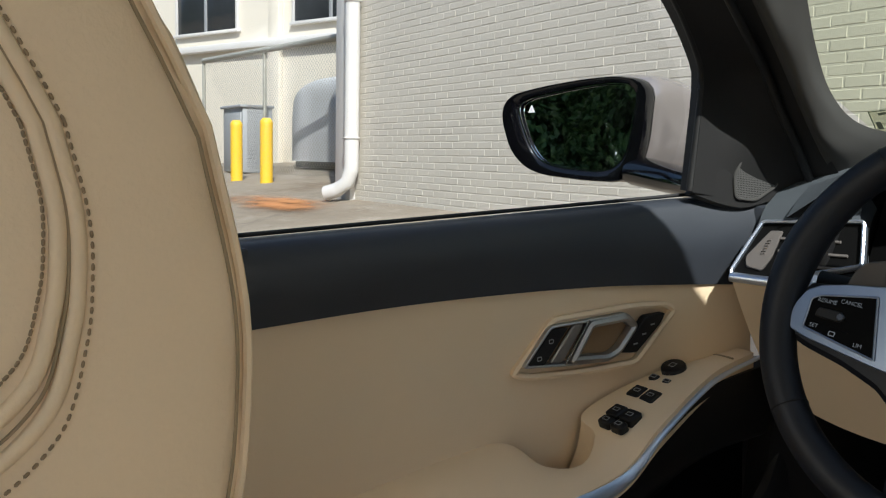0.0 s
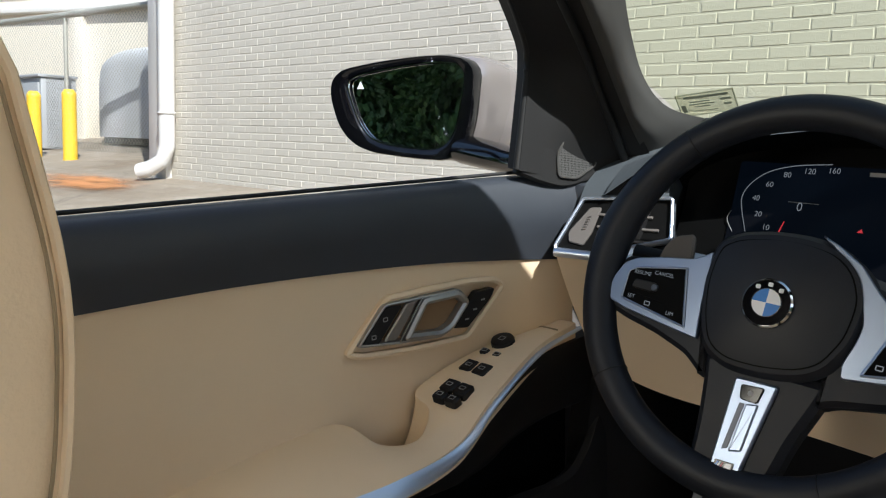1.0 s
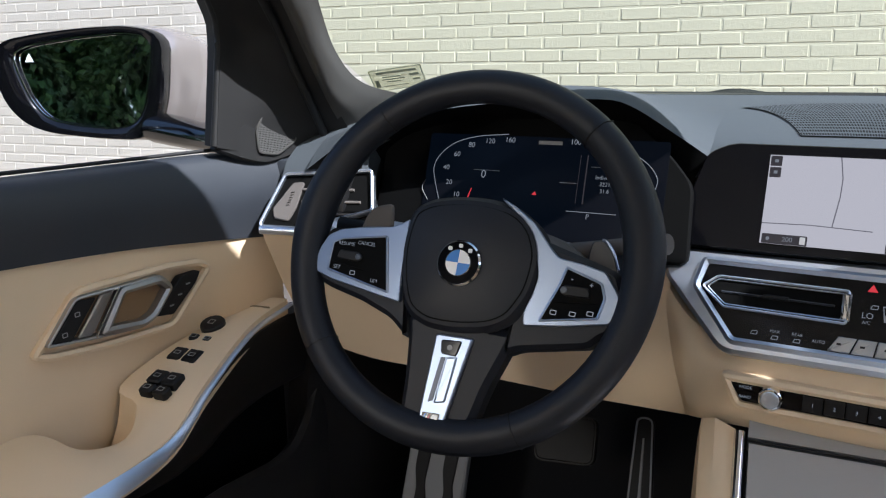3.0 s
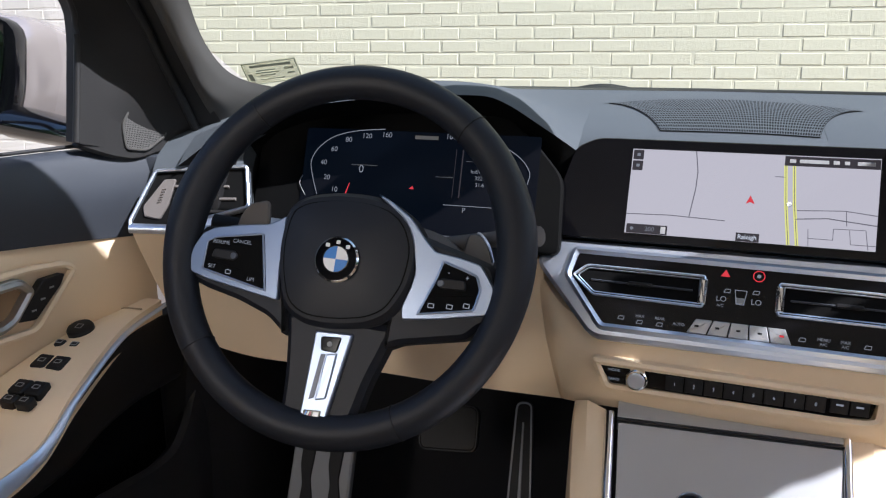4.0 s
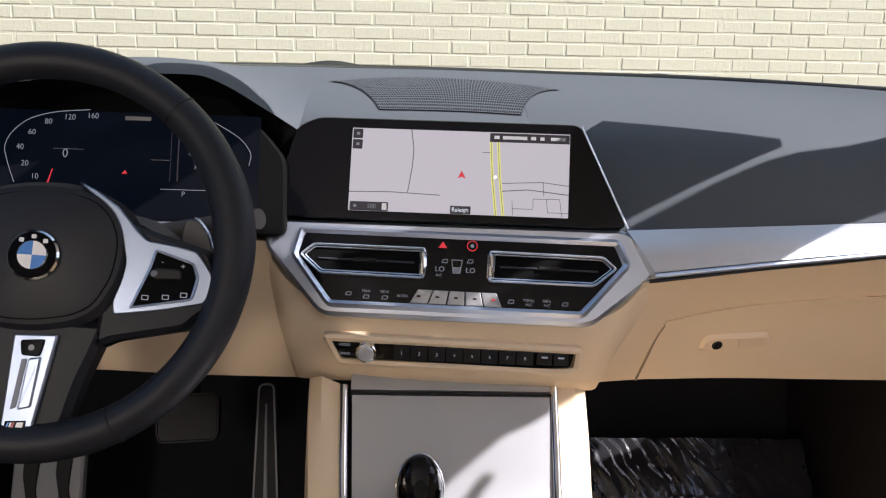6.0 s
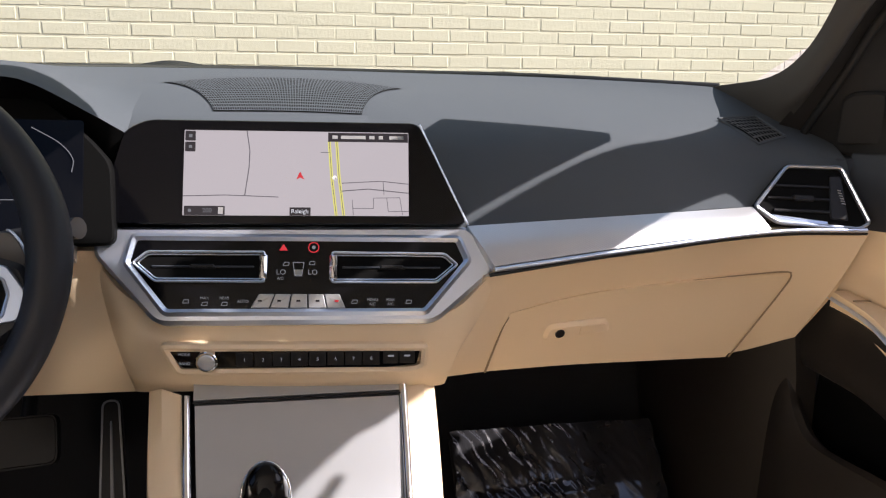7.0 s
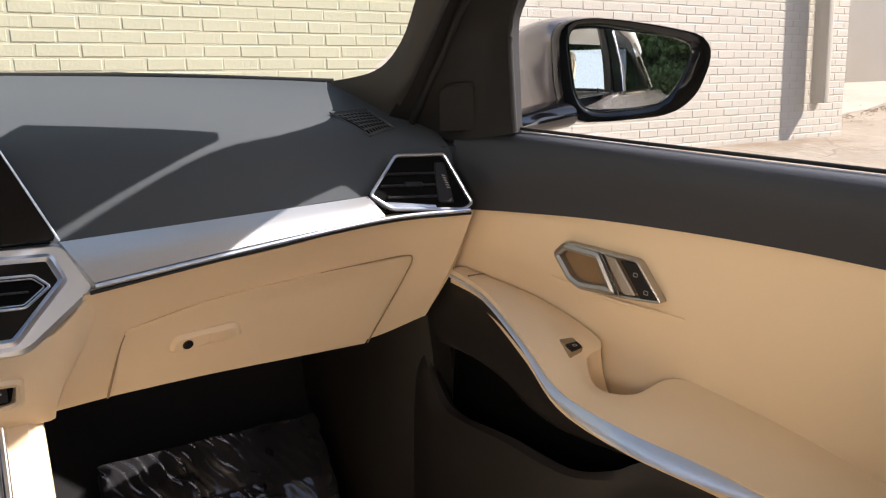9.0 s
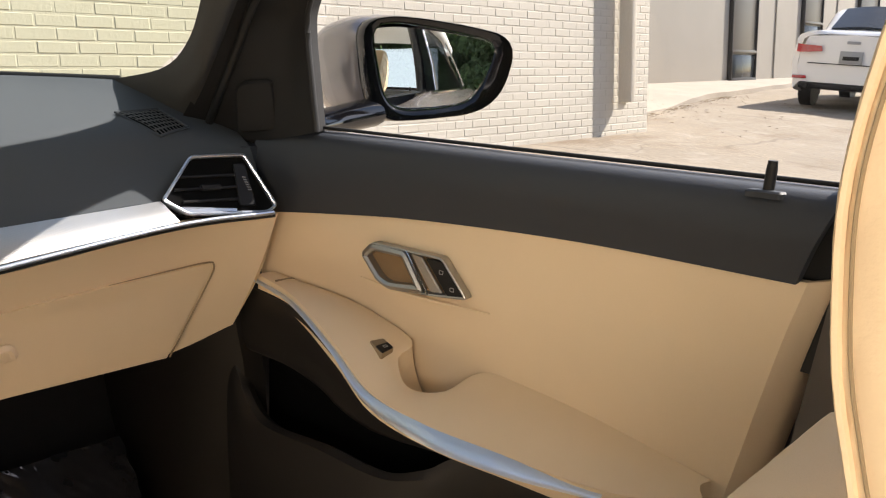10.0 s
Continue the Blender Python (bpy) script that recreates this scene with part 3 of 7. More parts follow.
def build_column():
    c = thing("steering_column", (-0.372, 0.86, 0.80), "black steering column cover with two stalks", "steering column")
    ax = Frame((-0.372, 0.80, 0.880), (1, 0, 0), (0, 0.41, 0.91))
    loft("shroud", [[ax.at(0.115 * k * math.copysign(abs(math.cos(a)) ** 0.8, math.cos(a)), 0.050 * k * math.sin(a) - 0.008 + dz, w) for a in np.linspace(0, 2 * math.pi, 25)] for w, dz, k in ((0.012, 0, 0.86), (0.008, 0, 0.95), (-0.005, 0, 1.0), (-0.04, -0.004, 1.0), (-0.12, -0.01, 0.9))], TAUPE, c, 49, 12, None, "grey column cover")
    sweep("indicator_stalk", [(-0.42, 0.82, 0.885), (-0.50, 0.815, 0.90), (-0.545, 0.81, 0.905)], [0.010, 0.008, 0.010], BLACKP, c, n=14)
    sweep("wiper_stalk", [(-0.31, 0.82, 0.89), (-0.24, 0.815, 0.905), (-0.190, 0.79, 0.918)], [0.010, 0.008, 0.010], TAUPE, c, n=14)
    return c


build_column()

# ---- dashboard ----
dash = thing("dashboard", (0, 0.95, 0.69), "black and cream dashboard with satin silver trim strip", "dashboard")
SC = Frame((0.008, 0.925, 0.984), (0.239, -0.027, 0.002), (0, 0.037, 0.083))
VP = Frame((0.005, 0.870, 0.855), (0.9936, -0.1132, 0), (0, 0.048, 0.088))
RP = Frame((0.0, 0.838, 0.765), (0.9936, -0.09, 0), (0, 0.05, 1))

right_pad = loft("upper_pad", [
    [(0.09, 0.90, 0.885), (0.19, 0.873, 0.888), (0.37, 0.874, 0.897), (0.54, 0.885, 0.903), (0.668, 0.860, 0.893)],
    [(0.09, 0.93, 0.945), (0.19, 0.905, 0.945), (0.37, 0.893, 0.945), (0.55, 0.908, 0.946), (0.668, 0.890, 0.950)],
    [(0.09, 0.96, 0.984), (0.19, 0.945, 0.985), (0.37, 0.928, 0.985), (0.55, 0.928, 0.981), (0.668, 0.908, 0.966)],
    [(0.09, 1.065, 1.014), (0.19, 1.05, 1.012), (0.37, 1.02, 1.010), (0.55, 0.98, 1.004), (0.668, 0.95, 0.985)],
    [(0.09, 1.295, 1.022), (0.19, 1.27, 1.023), (0.37, 1.19, 1.027), (0.55, 1.045, 1.031), (0.668, 1.0, 1.02)]], DASH, dash, 36, 26, (0, 0.02, -0.02), "black soft-touch dash top")
centre_pad = loft("centre_pad", [
    [(-0.20, 0.96, 0.970), (0, 0.945, 0.972), (0.09, 0.935, 0.975)],
    [(-0.20, 0.985, 0.996), (0, 0.97, 0.993), (0.09, 0.965, 0.988)],
    [(-0.20, 1.08, 1.018), (0, 1.08, 1.016), (0.09, 1.065, 1.014)],
    [(-0.20, 1.268, 1.023), (0, 1.30, 1.022), (0.09, 1.295, 1.022)]], DASH, dash, 24, 18, (0, 0.02, -0.02), "black soft-touch dash top")
LIP = [(-0.62, 0.865, 0.955), (-0.57, 0.880, 0.990), (-0.49, 0.890, 1.020), (-0.38, 0.895, 1.036), (-0.284, 0.900, 1.040), (-0.2500, 0.914, 1.0325), (-0.204, 0.94, 1.0005), (-0.172, 0.955, 0.977)]
loft("instrument_hood", [LIP,
    [(-0.625, 0.90, 0.975), (-0.57, 0.92, 1.005), (-0.49, 0.94, 1.033), (-0.38, 0.95, 1.047), (-0.284, 0.95, 1.047), (-0.248, 0.960, 1.037), (-0.203, 0.985, 1.010), (-0.168, 0.99, 0.998)],
    [(-0.64, 0.96, 0.992), (-0.57, 1.0, 1.012), (-0.49, 1.03, 1.034), (-0.38, 1.05, 1.045), (-0.29, 1.05, 1.042), (-0.24, 1.06, 1.026), (-0.20, 1.08, 1.019), (-0.165, 1.08, 1.018)],
    [(-0.65, 1.0, 1.015), (-0.57, 1.03, 1.029), (-0.49, 1.10, 1.028), (-0.38, 1.185, 1.027), (-0.29, 1.23, 1.025), (-0.24, 1.25, 1.024), (-0.20, 1.268, 1.023), (-0.165, 1.28, 1.022)]], DASH, dash, 48, 24, None, "black hood over the instruments")
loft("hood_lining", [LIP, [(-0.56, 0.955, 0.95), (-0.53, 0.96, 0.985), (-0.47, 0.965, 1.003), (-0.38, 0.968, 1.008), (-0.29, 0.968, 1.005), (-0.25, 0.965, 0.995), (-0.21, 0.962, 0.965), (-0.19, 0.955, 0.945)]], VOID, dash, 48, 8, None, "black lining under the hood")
loft("left_pad", [
    [(-0.668, 0.860, 0.893), (-0.60, 0.868, 0.90), (-0.545, 0.885, 0.903)],
    [(-0.668, 0.890, 0.950), (-0.61, 0.898, 0.958), (-0.56, 0.908, 0.956)],
    [(-0.668, 0.910, 0.968), (-0.61, 0.93, 0.985), (-0.56, 0.94, 0.99)],
    [(-0.668, 1.0, 1.018), (-0.61, 1.01, 1.02), (-0.56, 1.0, 1.0)]], DASH, dash, 14, 16, (0, 0.02, -0.02))
for s in (1, -1):
    block("corner_filler", (s * 0.678, 0.945, 0.943), (0.05, 0.10, 0.035), DARK, dash, 0.006)
block("cluster_well", (-0.385, 0.955, 0.885), (0.35, 0.02, 0.20), BLACKP, dash, 0.004, (-18, 0, 0), "black well behind the instruments")
block("well_side", (-0.575, 0.92, 0.92), (0.02, 0.10, 0.12), BLACKP, dash, 0.006, (-10, 0, -8))
block("well_floor", (-0.395, 0.90, 0.868), (0.33, 0.14, 0.02), BLACKP, dash, 0.006, (10, 0, 0))


def skin(*obs):
    """Ray-casts straight down on finished parts: gives the height of their upper side."""
    trees = []
    for ob in obs:
        bm = bmesh.new()
        bm.from_mesh(ob.data)
        trees.append(BVHTree.FromBMesh(bm))
        bm.free()

    def height(x, y):
        hits = [t.ray_cast(Vector((x, y, 2.0)), Vector((0, 0, -1)))[0] for t in trees]
        hits = [p.z for p in hits if p is not None]
        return max(hits) if hits else 0.98
    return height


dash_top = skin(right_pad, centre_pad)


def grille_surface(a, b):
    x = (a * 2 - 1) * (0.083 + 0.064 * b ** 1.2)
    far = 1.09 + 0.08 * (1 - (x / 0.147) ** 2)
    y = 0.985 + (far - 0.985) * b
    return (x, y, dash_top(x, y) + 0.0020)


loft("grille_backing", [[Vector(grille_surface(a, b)) - Vector((0, 0, 0.0013)) for a in np.linspace(0, 1, 15)] for b in np.linspace(0, 1, 9)], VOID, dash, 40, 20, None, "dark backing under the speaker grille")
lattice("speaker_grille", lambda a, b: Vector(grille_surface(a, b)), 64, 20, 0.62, DASH, dash, "perforated speaker grille")
loft("grille_edge", [[Vector(grille_surface(a, b)) + Vector((0, 0, 0.0006)) for a in np.linspace(0, 1, 9)] for b in (1.0, 1.04)], DASH, dash, 24, 3, None)
quad = lambda p, q, r, t: (lambda a, b: (Vector(p) * (1 - a) + Vector(q) * a) * (1 - b) + (Vector(t) * (1 - a) + Vector(r) * a) * b)
for s in (1, -1):
    corner = [(s * 0.525, 0.957, 0.998), (s * 0.583, 0.968, 0.999), (s * 0.601, 0.9265, 0.978), (s * 0.561, 0.919, 0.977)]
    flat = quad(*[Vector(c) for c in corner])
    q = lambda a, b: (lambda p: Vector((p.x, p.y, dash_top(abs(p.x), p.y) + 0.0036)))(flat(a, b))
    loft("defrost_backing", [[q(a, b) - Vector((0, 0, 0.0022)) for a in np.linspace(0, 1, 10)] for b in np.linspace(0, 1, 10)], VOID, dash, 18, 18)
    lattice("defrost_grille", q, 9, 7, 0.66, GRILLE, dash, "small perforated side grille")
    ring = [q(0, 0), q(1, 0), q(1, 1), q(0, 1)]
    sweep("defrost_rim", [ring[i] * (1 - t) + ring[(i + 1) % 4] * t for i in range(4) for t in (0, 0.5)], 0.0016, DASH, dash, True, "", 8)


def build_side_vent(s):
    pts = [(0.537, 0.876, 0.906), (0.582, 0.894, 0.951), (0.647, 0.880, 0.951), (0.669, 0.836, 0.893), (0.655, 0.838, 0.884), (0.562, 0.862, 0.888)]
    fr = Frame((0.603, 0.866, 0.918), (0.97, -0.24, 0), (0, 0.46, 0.89), s)
    o = [fr.uv(p) for p in pts] if s > 0 else [(-0.067, -0.012), (-0.062, 0.040), (0.0471, 0.0339), (0.0735, -0.0288), (0.0707, -0.0364), (0.0247, -0.0376)]
    body = slab("side_vent", fr, o, 0.012, VOID, dash, -0.001, 0.001, 0.004, "black side air vent in a silver frame")
    bezel("vent_frame", fr, o, 0.0036, 0.012, SILVER, body, 0.004, 0.006, "satin silver frame", 0.001)
    # left vent: paler taupe slats, panel and ribs put sunlight into the colour
    for k, v in enumerate((-0.016, -0.001, 0.014)):
        slab("slat", fr, [(-0.050 + abs(v + 0.002) * 0.6, v - 0.0016), (0.024, v - 0.0016), (0.024, v + 0.0016), (-0.050 + abs(v + 0.002) * 0.6, v + 0.0016)], 0.004, BLACKP if s > 0 else TAUPE, body, 0.002, 0.0008, 0)
    slab("tab", fr, [(-0.018, -0.004), (0.006, -0.004), (0.004, 0.003), (-0.020, 0.003)], 0.006, BLACKP, body, 0.0045, 0.0012, 0.002, "vent tab")
    slab("wheel_panel", fr, [(0.024, -0.024), (0.045, -0.026), (0.038, 0.028), (0.024, 0.028)] if s > 0 else [(0.0214, 0.0230), (0.0357, 0.0221), (0.0582, -0.0103), (0.0562, -0.0224), (0.0374, -0.0259), (0.0292, -0.0097)], 0.004, BLACKP if s > 0 else TAUPE, body, 0.002, 0.001, 0.003)
    for k in range(6):
        slab("wheel_rib", fr, [(0.032 + 0.0010 * k, 0.010 - k * 0.0032), (0.0365 + 0.0010 * k, 0.0092 - k * 0.0032), (0.0367 + 0.0010 * k, 0.0104 - k * 0.0032), (0.0322 + 0.0010 * k, 0.0112 - k * 0.0032)], 0.002, GREYINK if s > 0 else TAUPE, body, 0.0035, 0.0005)
    slab("lower_insert", fr, [(-0.038, -0.032), (0.02, -0.034), (0.02, -0.028), (-0.045, -0.022)], 0.003, SILVER, body, 0.0032, 0.0008, 0.001)


for s in (1, -1):
    build_side_vent(s)
    g = lambda pts: [(s * x, y, z) for x, y, z in pts]
    inner = 0.187 if s > 0 else 0.56
    if s > 0:
        strip = [[(0.187, 0.869, 0.891), (0.37, 0.871, 0.899), (0.537, 0.876, 0.906)], [(0.198, 0.848, 0.875), (0.37, 0.851, 0.887), (0.54, 0.858, 0.897)], [(0.210, 0.832, 0.856), (0.37, 0.837, 0.873), (0.545, 0.846, 0.887)]]
        loft("silver_strip", strip, MESHED, dash, 28, 8, (0, 0.01, -0.01), "satin silver strip with a fine woven pattern")
        sweep("strip_edge", [(0.21, 0.829, 0.853), (0.37, 0.834, 0.870), (0.545, 0.843, 0.884), (0.66, 0.830, 0.887)], 0.0028, SILVER, dash, n=40, sides=8)
        sweep("strip_gap", [(0.205, 0.832, 0.846), (0.37, 0.838, 0.865), (0.545, 0.847, 0.879), (0.664, 0.834, 0.882)], 0.0022, BROWNP, dash, n=40, sides=8)
    else:
        sweep("strip_edge", g([(0.54, 0.866, 0.884), (0.60, 0.850, 0.884), (0.668, 0.832, 0.886)]), 0.006, SILVER, dash, n=24, sides=8)
        loft("silver_strip", [g([(0.22, 0.90, 0.885), (0.38, 0.895, 0.885), (0.54, 0.876, 0.90)]), g([(0.22, 0.885, 0.862), (0.38, 0.88, 0.865), (0.54, 0.86, 0.882)])], MESHED, dash, 16, 6, (0, 0.01, -0.01))

loft("lower_panel", [
    [(0.20, 0.836, 0.843), (0.26, 0.835, 0.852), (0.40, 0.839, 0.865), (0.545, 0.847, 0.879), (0.668, 0.834, 0.884)],
    [(0.19, 0.850, 0.80), (0.26, 0.860, 0.815), (0.40, 0.863, 0.833), (0.55, 0.868, 0.848), (0.664, 0.845, 0.850)],
    [(0.17, 0.860, 0.745), (0.26, 0.886, 0.765), (0.40, 0.897, 0.772), (0.55, 0.893, 0.79), (0.658, 0.865, 0.80)],
    [(0.165, 0.880, 0.705), (0.26, 0.906, 0.698), (0.40, 0.920, 0.694), (0.55, 0.920, 0.694), (0.640, 0.895, 0.725)]], CREAM, dash, 36, 18, (0, 0.03, 0.0), "cream lower dash panel")
loft("lower_panel", [
    [(-0.20, 0.905, 0.862), (-0.30, 0.90, 0.865), (-0.40, 0.89, 0.865), (-0.545, 0.858, 0.880), (-0.668, 0.834, 0.884)],
    [(-0.195, 0.905, 0.82), (-0.30, 0.90, 0.82), (-0.40, 0.895, 0.82), (-0.55, 0.875, 0.845), (-0.664, 0.845, 0.850)],
    [(-0.18, 0.895, 0.76), (-0.30, 0.90, 0.76), (-0.40, 0.90, 0.76), (-0.55, 0.89, 0.79), (-0.658, 0.865, 0.80)],
    [(-0.17, 0.89, 0.705), (-0.30, 0.90, 0.703), (-0.40, 0.90, 0.708), (-0.55, 0.895, 0.712), (-0.640, 0.885, 0.735)]], CREAM, dash, 36, 18, (0, 0.03, 0.0), "cream lower dash panel")
loft("centre_panel", [
    [(-0.212, 0.912, 0.855), (-0.15, 0.885, 0.803), (0, 0.852, 0.795), (0.148, 0.834, 0.800), (0.214, 0.838, 0.850)],
    [(-0.20, 0.905, 0.80), (-0.155, 0.868, 0.780), (0, 0.846, 0.775), (0.153, 0.832, 0.777), (0.205, 0.850, 0.80)],
    [(-0.18, 0.888, 0.735), (-0.155, 0.862, 0.737), (0, 0.843, 0.733), (0.153, 0.838, 0.733), (0.175, 0.860, 0.735)],
    [(-0.172, 0.888, 0.708), (-0.152, 0.870, 0.713), (0, 0.855, 0.714), (0.150, 0.852, 0.709), (0.168, 0.880, 0.703)]], CREAM, dash, 40, 20, (0, 0.03, 0), "cream centre panel round the radio")
loft("end_cap", [[(0.668, 0.834, 0.884), (0.66, 0.862, 0.80), (0.640, 0.895, 0.725)], [(0.672, 0.90, 0.89), (0.668, 0.91, 0.80), (0.65, 0.93, 0.73)]], CREAM, dash, 12, 6, None)
glove = loft("glovebox_door", [
    [(0.243, 0.871, 0.785), (0.34, 0.872, 0.805), (0.46, 0.873, 0.815), (0.60, 0.871, 0.823)],
    [(0.236, 0.884, 0.755), (0.34, 0.889, 0.770), (0.46, 0.890, 0.780), (0.592, 0.884, 0.790)],
    [(0.225, 0.899, 0.700), (0.34, 0.910, 0.697), (0.46, 0.914, 0.694), (0.555, 0.912, 0.694)]], CREAM, dash, 30, 14, (0, 0.02, 0), "cream glovebox door")
sweep("door_gap", [(0.224, 0.8965, 0.700), (0.236, 0.8810, 0.757), (0.2415, 0.8695, 0.781)], [0.0014, 0.0012, 0.0005], CREAM_D, dash, n=30, sides=6, label="dark gap beside the glovebox door")
sweep("door_gap", [(0.47, 0.8713, 0.8178), (0.54, 0.8702, 0.8225), (0.588, 0.8690, 0.8250), (0.6005, 0.8705, 0.8190), (0.594, 0.8805, 0.79), (0.557, 0.9085, 0.696)], [0.0003, 0.0008, 0.0011, 0.0012, 0.0012, 0.0012], CREAM_D, dash, n=60, sides=6, label="dark gap beside the glovebox door")
gf = Frame((0.325, 0.893, 0.755), (1, 0.02, 0.06), (0, -0.32, 0.95))
slab("handle_scoop", gf, [(-0.035, -0.013), (0.055, -0.013), (0.048, 0.010), (-0.028, 0.010)], 0.006, CREAM, glove, 0.006, 0.004, 0.010, "cream glovebox handle")
# flat plate in darker leather; the hollow's brown shading is put into colour
slab("handle_hollow_shade", gf, [(0.012, -0.009), (0.046, -0.008), (0.040, 0.006), (0.012, 0.006)], 0.002, PERF, glove, 0.0065, 0.0008, 0.005)
disc("lock_button", gf, -0.013, -0.003, 0.0062, 0.004, BLACKP, glove, 0.0078, 0.001, 18, "small black lock")

# centre stack: vents and climate panel
trim = slab("centre_trim", VP, [(-0.207, 0.036), (-0.213, 0.008), (-0.1437, -0.0669), (0.145, -0.0648), (0.2128, -0.0067), (0.1842, 0.0412)], 0.03, SILVER, dash, 0.0, 0.004, 0.012, "wide satin silver surround")
bezel("vent_bezel", VP, [(-0.173, 0.0285), (-0.180, -0.004), (-0.136, -0.0585), (0.136, -0.0572), (0.1855, 0.0015), (0.173, 0.0295)], 0.0075, 0.004, SILVER, dash, 0.0035, 0.006, "satin silver bevel", 0.0035)
slab("climate_panel", VP, [(-0.166, 0.022), (-0.1726, -0.004), (-0.131, -0.0520), (0.131, -0.0508), (0.1765, 0.0012), (0.1665, 0.0235)], 0.004, GLOSS, dash, 0.0028, 0.0006, 0.004, "gloss black climate panel")
for s in (-1, 1):
    m = lambda pts: [(s * a, b) for a, b in pts]
    o = m([(0.034, 0.0105), (0.1555, 0.0100), (0.1705, -0.003), (0.1465, -0.0232), (0.034, -0.0235)])
    v = slab("air_vent", VP, inset(o, 0.003), 0.001, VOID, dash, 0.0034, 0.0003, 0.002, "black centre air vent with chrome frame")
    bezel("vent_frame", VP, o, 0.0024, 0.003, SILVER, v, 0.0060, 0.004, "chrome frame", 0.0010)
    bezel("inner_frame", VP, inset(o, 0.0036), 0.0011, 0.002, SILVER, v, 0.0052, 0.003, "thin inner chrome line", 0.0004)
    slab("slat", VP, m([(0.046, -0.0075), (0.150, -0.0075), (0.150, -0.0055), (0.046, -0.0055)]), 0.003, DARK, v, 0.0052, 0.0008)
    slab("tab", VP, m([(0.085, -0.0085), (0.112, -0.0085), (0.110, -0.0040), (0.087, -0.0040)]), 0.004, BLACKP, v, 0.0066, 0.0012, 0.001)
    wh = slab("thumbwheel", VP, m([(0.0325, -0.020), (0.0405, -0.020), (0.0405, 0.007), (0.0325, 0.007)]), 0.006, CHROME, v, 0.0075, 0.0025, 0.001, "ribbed chrome thumbwheel")
for k in range(5):
    t0, t1 = k / 5 + 0.006, (k + 1) / 5 - 0.006
    lo = lambda t: -0.0485 + t * 0.099
    hi = lambda t: -0.0403 + t * 0.0843
    slab("climate_button", VP, [(lo(t0), -0.0500), (lo(t1), -0.0500), (hi(t1), -0.0352), (hi(t0), -0.0352)], 0.003, COVER, dash, 0.0050, 0.0008, 0.0008, "satin silver rocker button")
    slab("button_mark", VP, [((lo(t0) + lo(t1)) / 2 - 0.002, -0.0435), ((lo(t0) + lo(t1)) / 2 + 0.002, -0.0435), ((lo(t0) + lo(t1)) / 2 + 0.002, -0.0415), ((lo(t0) + lo(t1)) / 2 - 0.002, -0.0415)], 0.0005, REDINK if k == 4 else BLACKP, dash, 0.0053, 0.0001)
for body, a, b in (("MAX", -0.095, -0.0395), ("REAR", -0.075, -0.0395), ("AUTO", -0.056, -0.043), ("MENU", 0.078, -0.041), ("A/C", 0.078, -0.0455), ("MAX", 0.097, -0.041), ("A/C", 0.097, -0.0455), ("A/C", -0.0185, -0.0185), ("LO", -0.018, -0.0120), ("LO", 0.0150, -0.0120)):
    words("panel_lettering", body, VP, a, b, 0.0078 if body == "LO" else 0.0042, DIMINK, dash, 0.0033)
for a, b in ((-0.114, -0.043), (-0.095, -0.0455), (-0.075, -0.0455), (0.059, -0.043), (0.116, -0.043), (-0.013, -0.003), (0.014, -0.002)):
    bezel("panel_symbol", VP, [(a - 0.0035, b - 0.002), (a + 0.003, b - 0.002), (a + 0.0035, b + 0.002), (a - 0.002, b + 0.002)], 0.0006, 0.0004, DIMINK, dash, 0.0033, 0.0008)
bezel("fan_symbol", VP, [(-0.004, -0.016), (0.004, -0.016), (0.006, -0.001), (-0.006, -0.001)], 0.0007, 0.0004, DIMINK, dash, 0.0033)
slab("fan_level", VP, [(-0.0035, -0.015), (0.0035, -0.015), (0.0042, -0.009), (-0.0042, -0.009)], 0.0004, GREYINK, dash, 0.0032, 0.0001)
slab("hazard_symbol", VP, [(-0.0205, 0.0115), (-0.0115, 0.0115), (-0.016, 0.0185)], 0.0005, REDINK, dash, 0.0033, 0.0001)
bezel("warning_ring", VP, [(0.0155 + 0.0058 * math.cos(a), 0.0150 + 0.0058 * math.sin(a)) for a in np.linspace(0, 2 * math.pi, 24, endpoint=False)], 0.0009, 0.0005, REDINK, dash, 0.0034)
disc("warning_symbol", VP, 0.0155, 0.0150, 0.0020, 0.0005, DIMINK, dash, 0.0033, 0.0002, 10)

# radio strip
radio = slab("radio_panel", RP, [(-0.131, 0.0065), (0.131, 0.0035), (0.127, -0.0145), (0.094, -0.0175), (-0.117, -0.0145)], 0.008, GLOSS, dash, 0.003, 0.0008, 0.003, "gloss black radio strip")
bezel("radio_surround", RP, [(-0.140, 0.0115), (0.140, 0.0085), (0.1385, -0.0190), (0.125, -0.0245), (-0.123, -0.0235)], 0.0075, 0.010, CREAM, dash, 0.0030, 0.008, "cream frame round the radio", 0.0022)
disc("volume_knob", RP, -0.0905, -0.0050, 0.0112, 0.014, CHROME, radio, 0.0125, 0.002, 32, "chrome volume knob", 0.0012)
disc("knob_cap", RP, -0.0905, -0.0050, 0.0088, 0.002, SILVER, radio, 0.0142, 0.0006, 32, "satin cap of the knob", 0.0004)
for k in range(8):
    a0 = -0.062 + k * 0.0188
    slab("preset_key", RP, [(a0, -0.0135), (a0 + 0.0178, -0.0138), (a0 + 0.0178, 0.0018), (a0, 0.0021)], 0.002, BLACKP, radio, 0.0045, 0.0006, 0.001)
    words("key_number", str(k + 1), RP, a0 + 0.009, -0.006, 0.0052, DIMINK, radio, 0.0049)
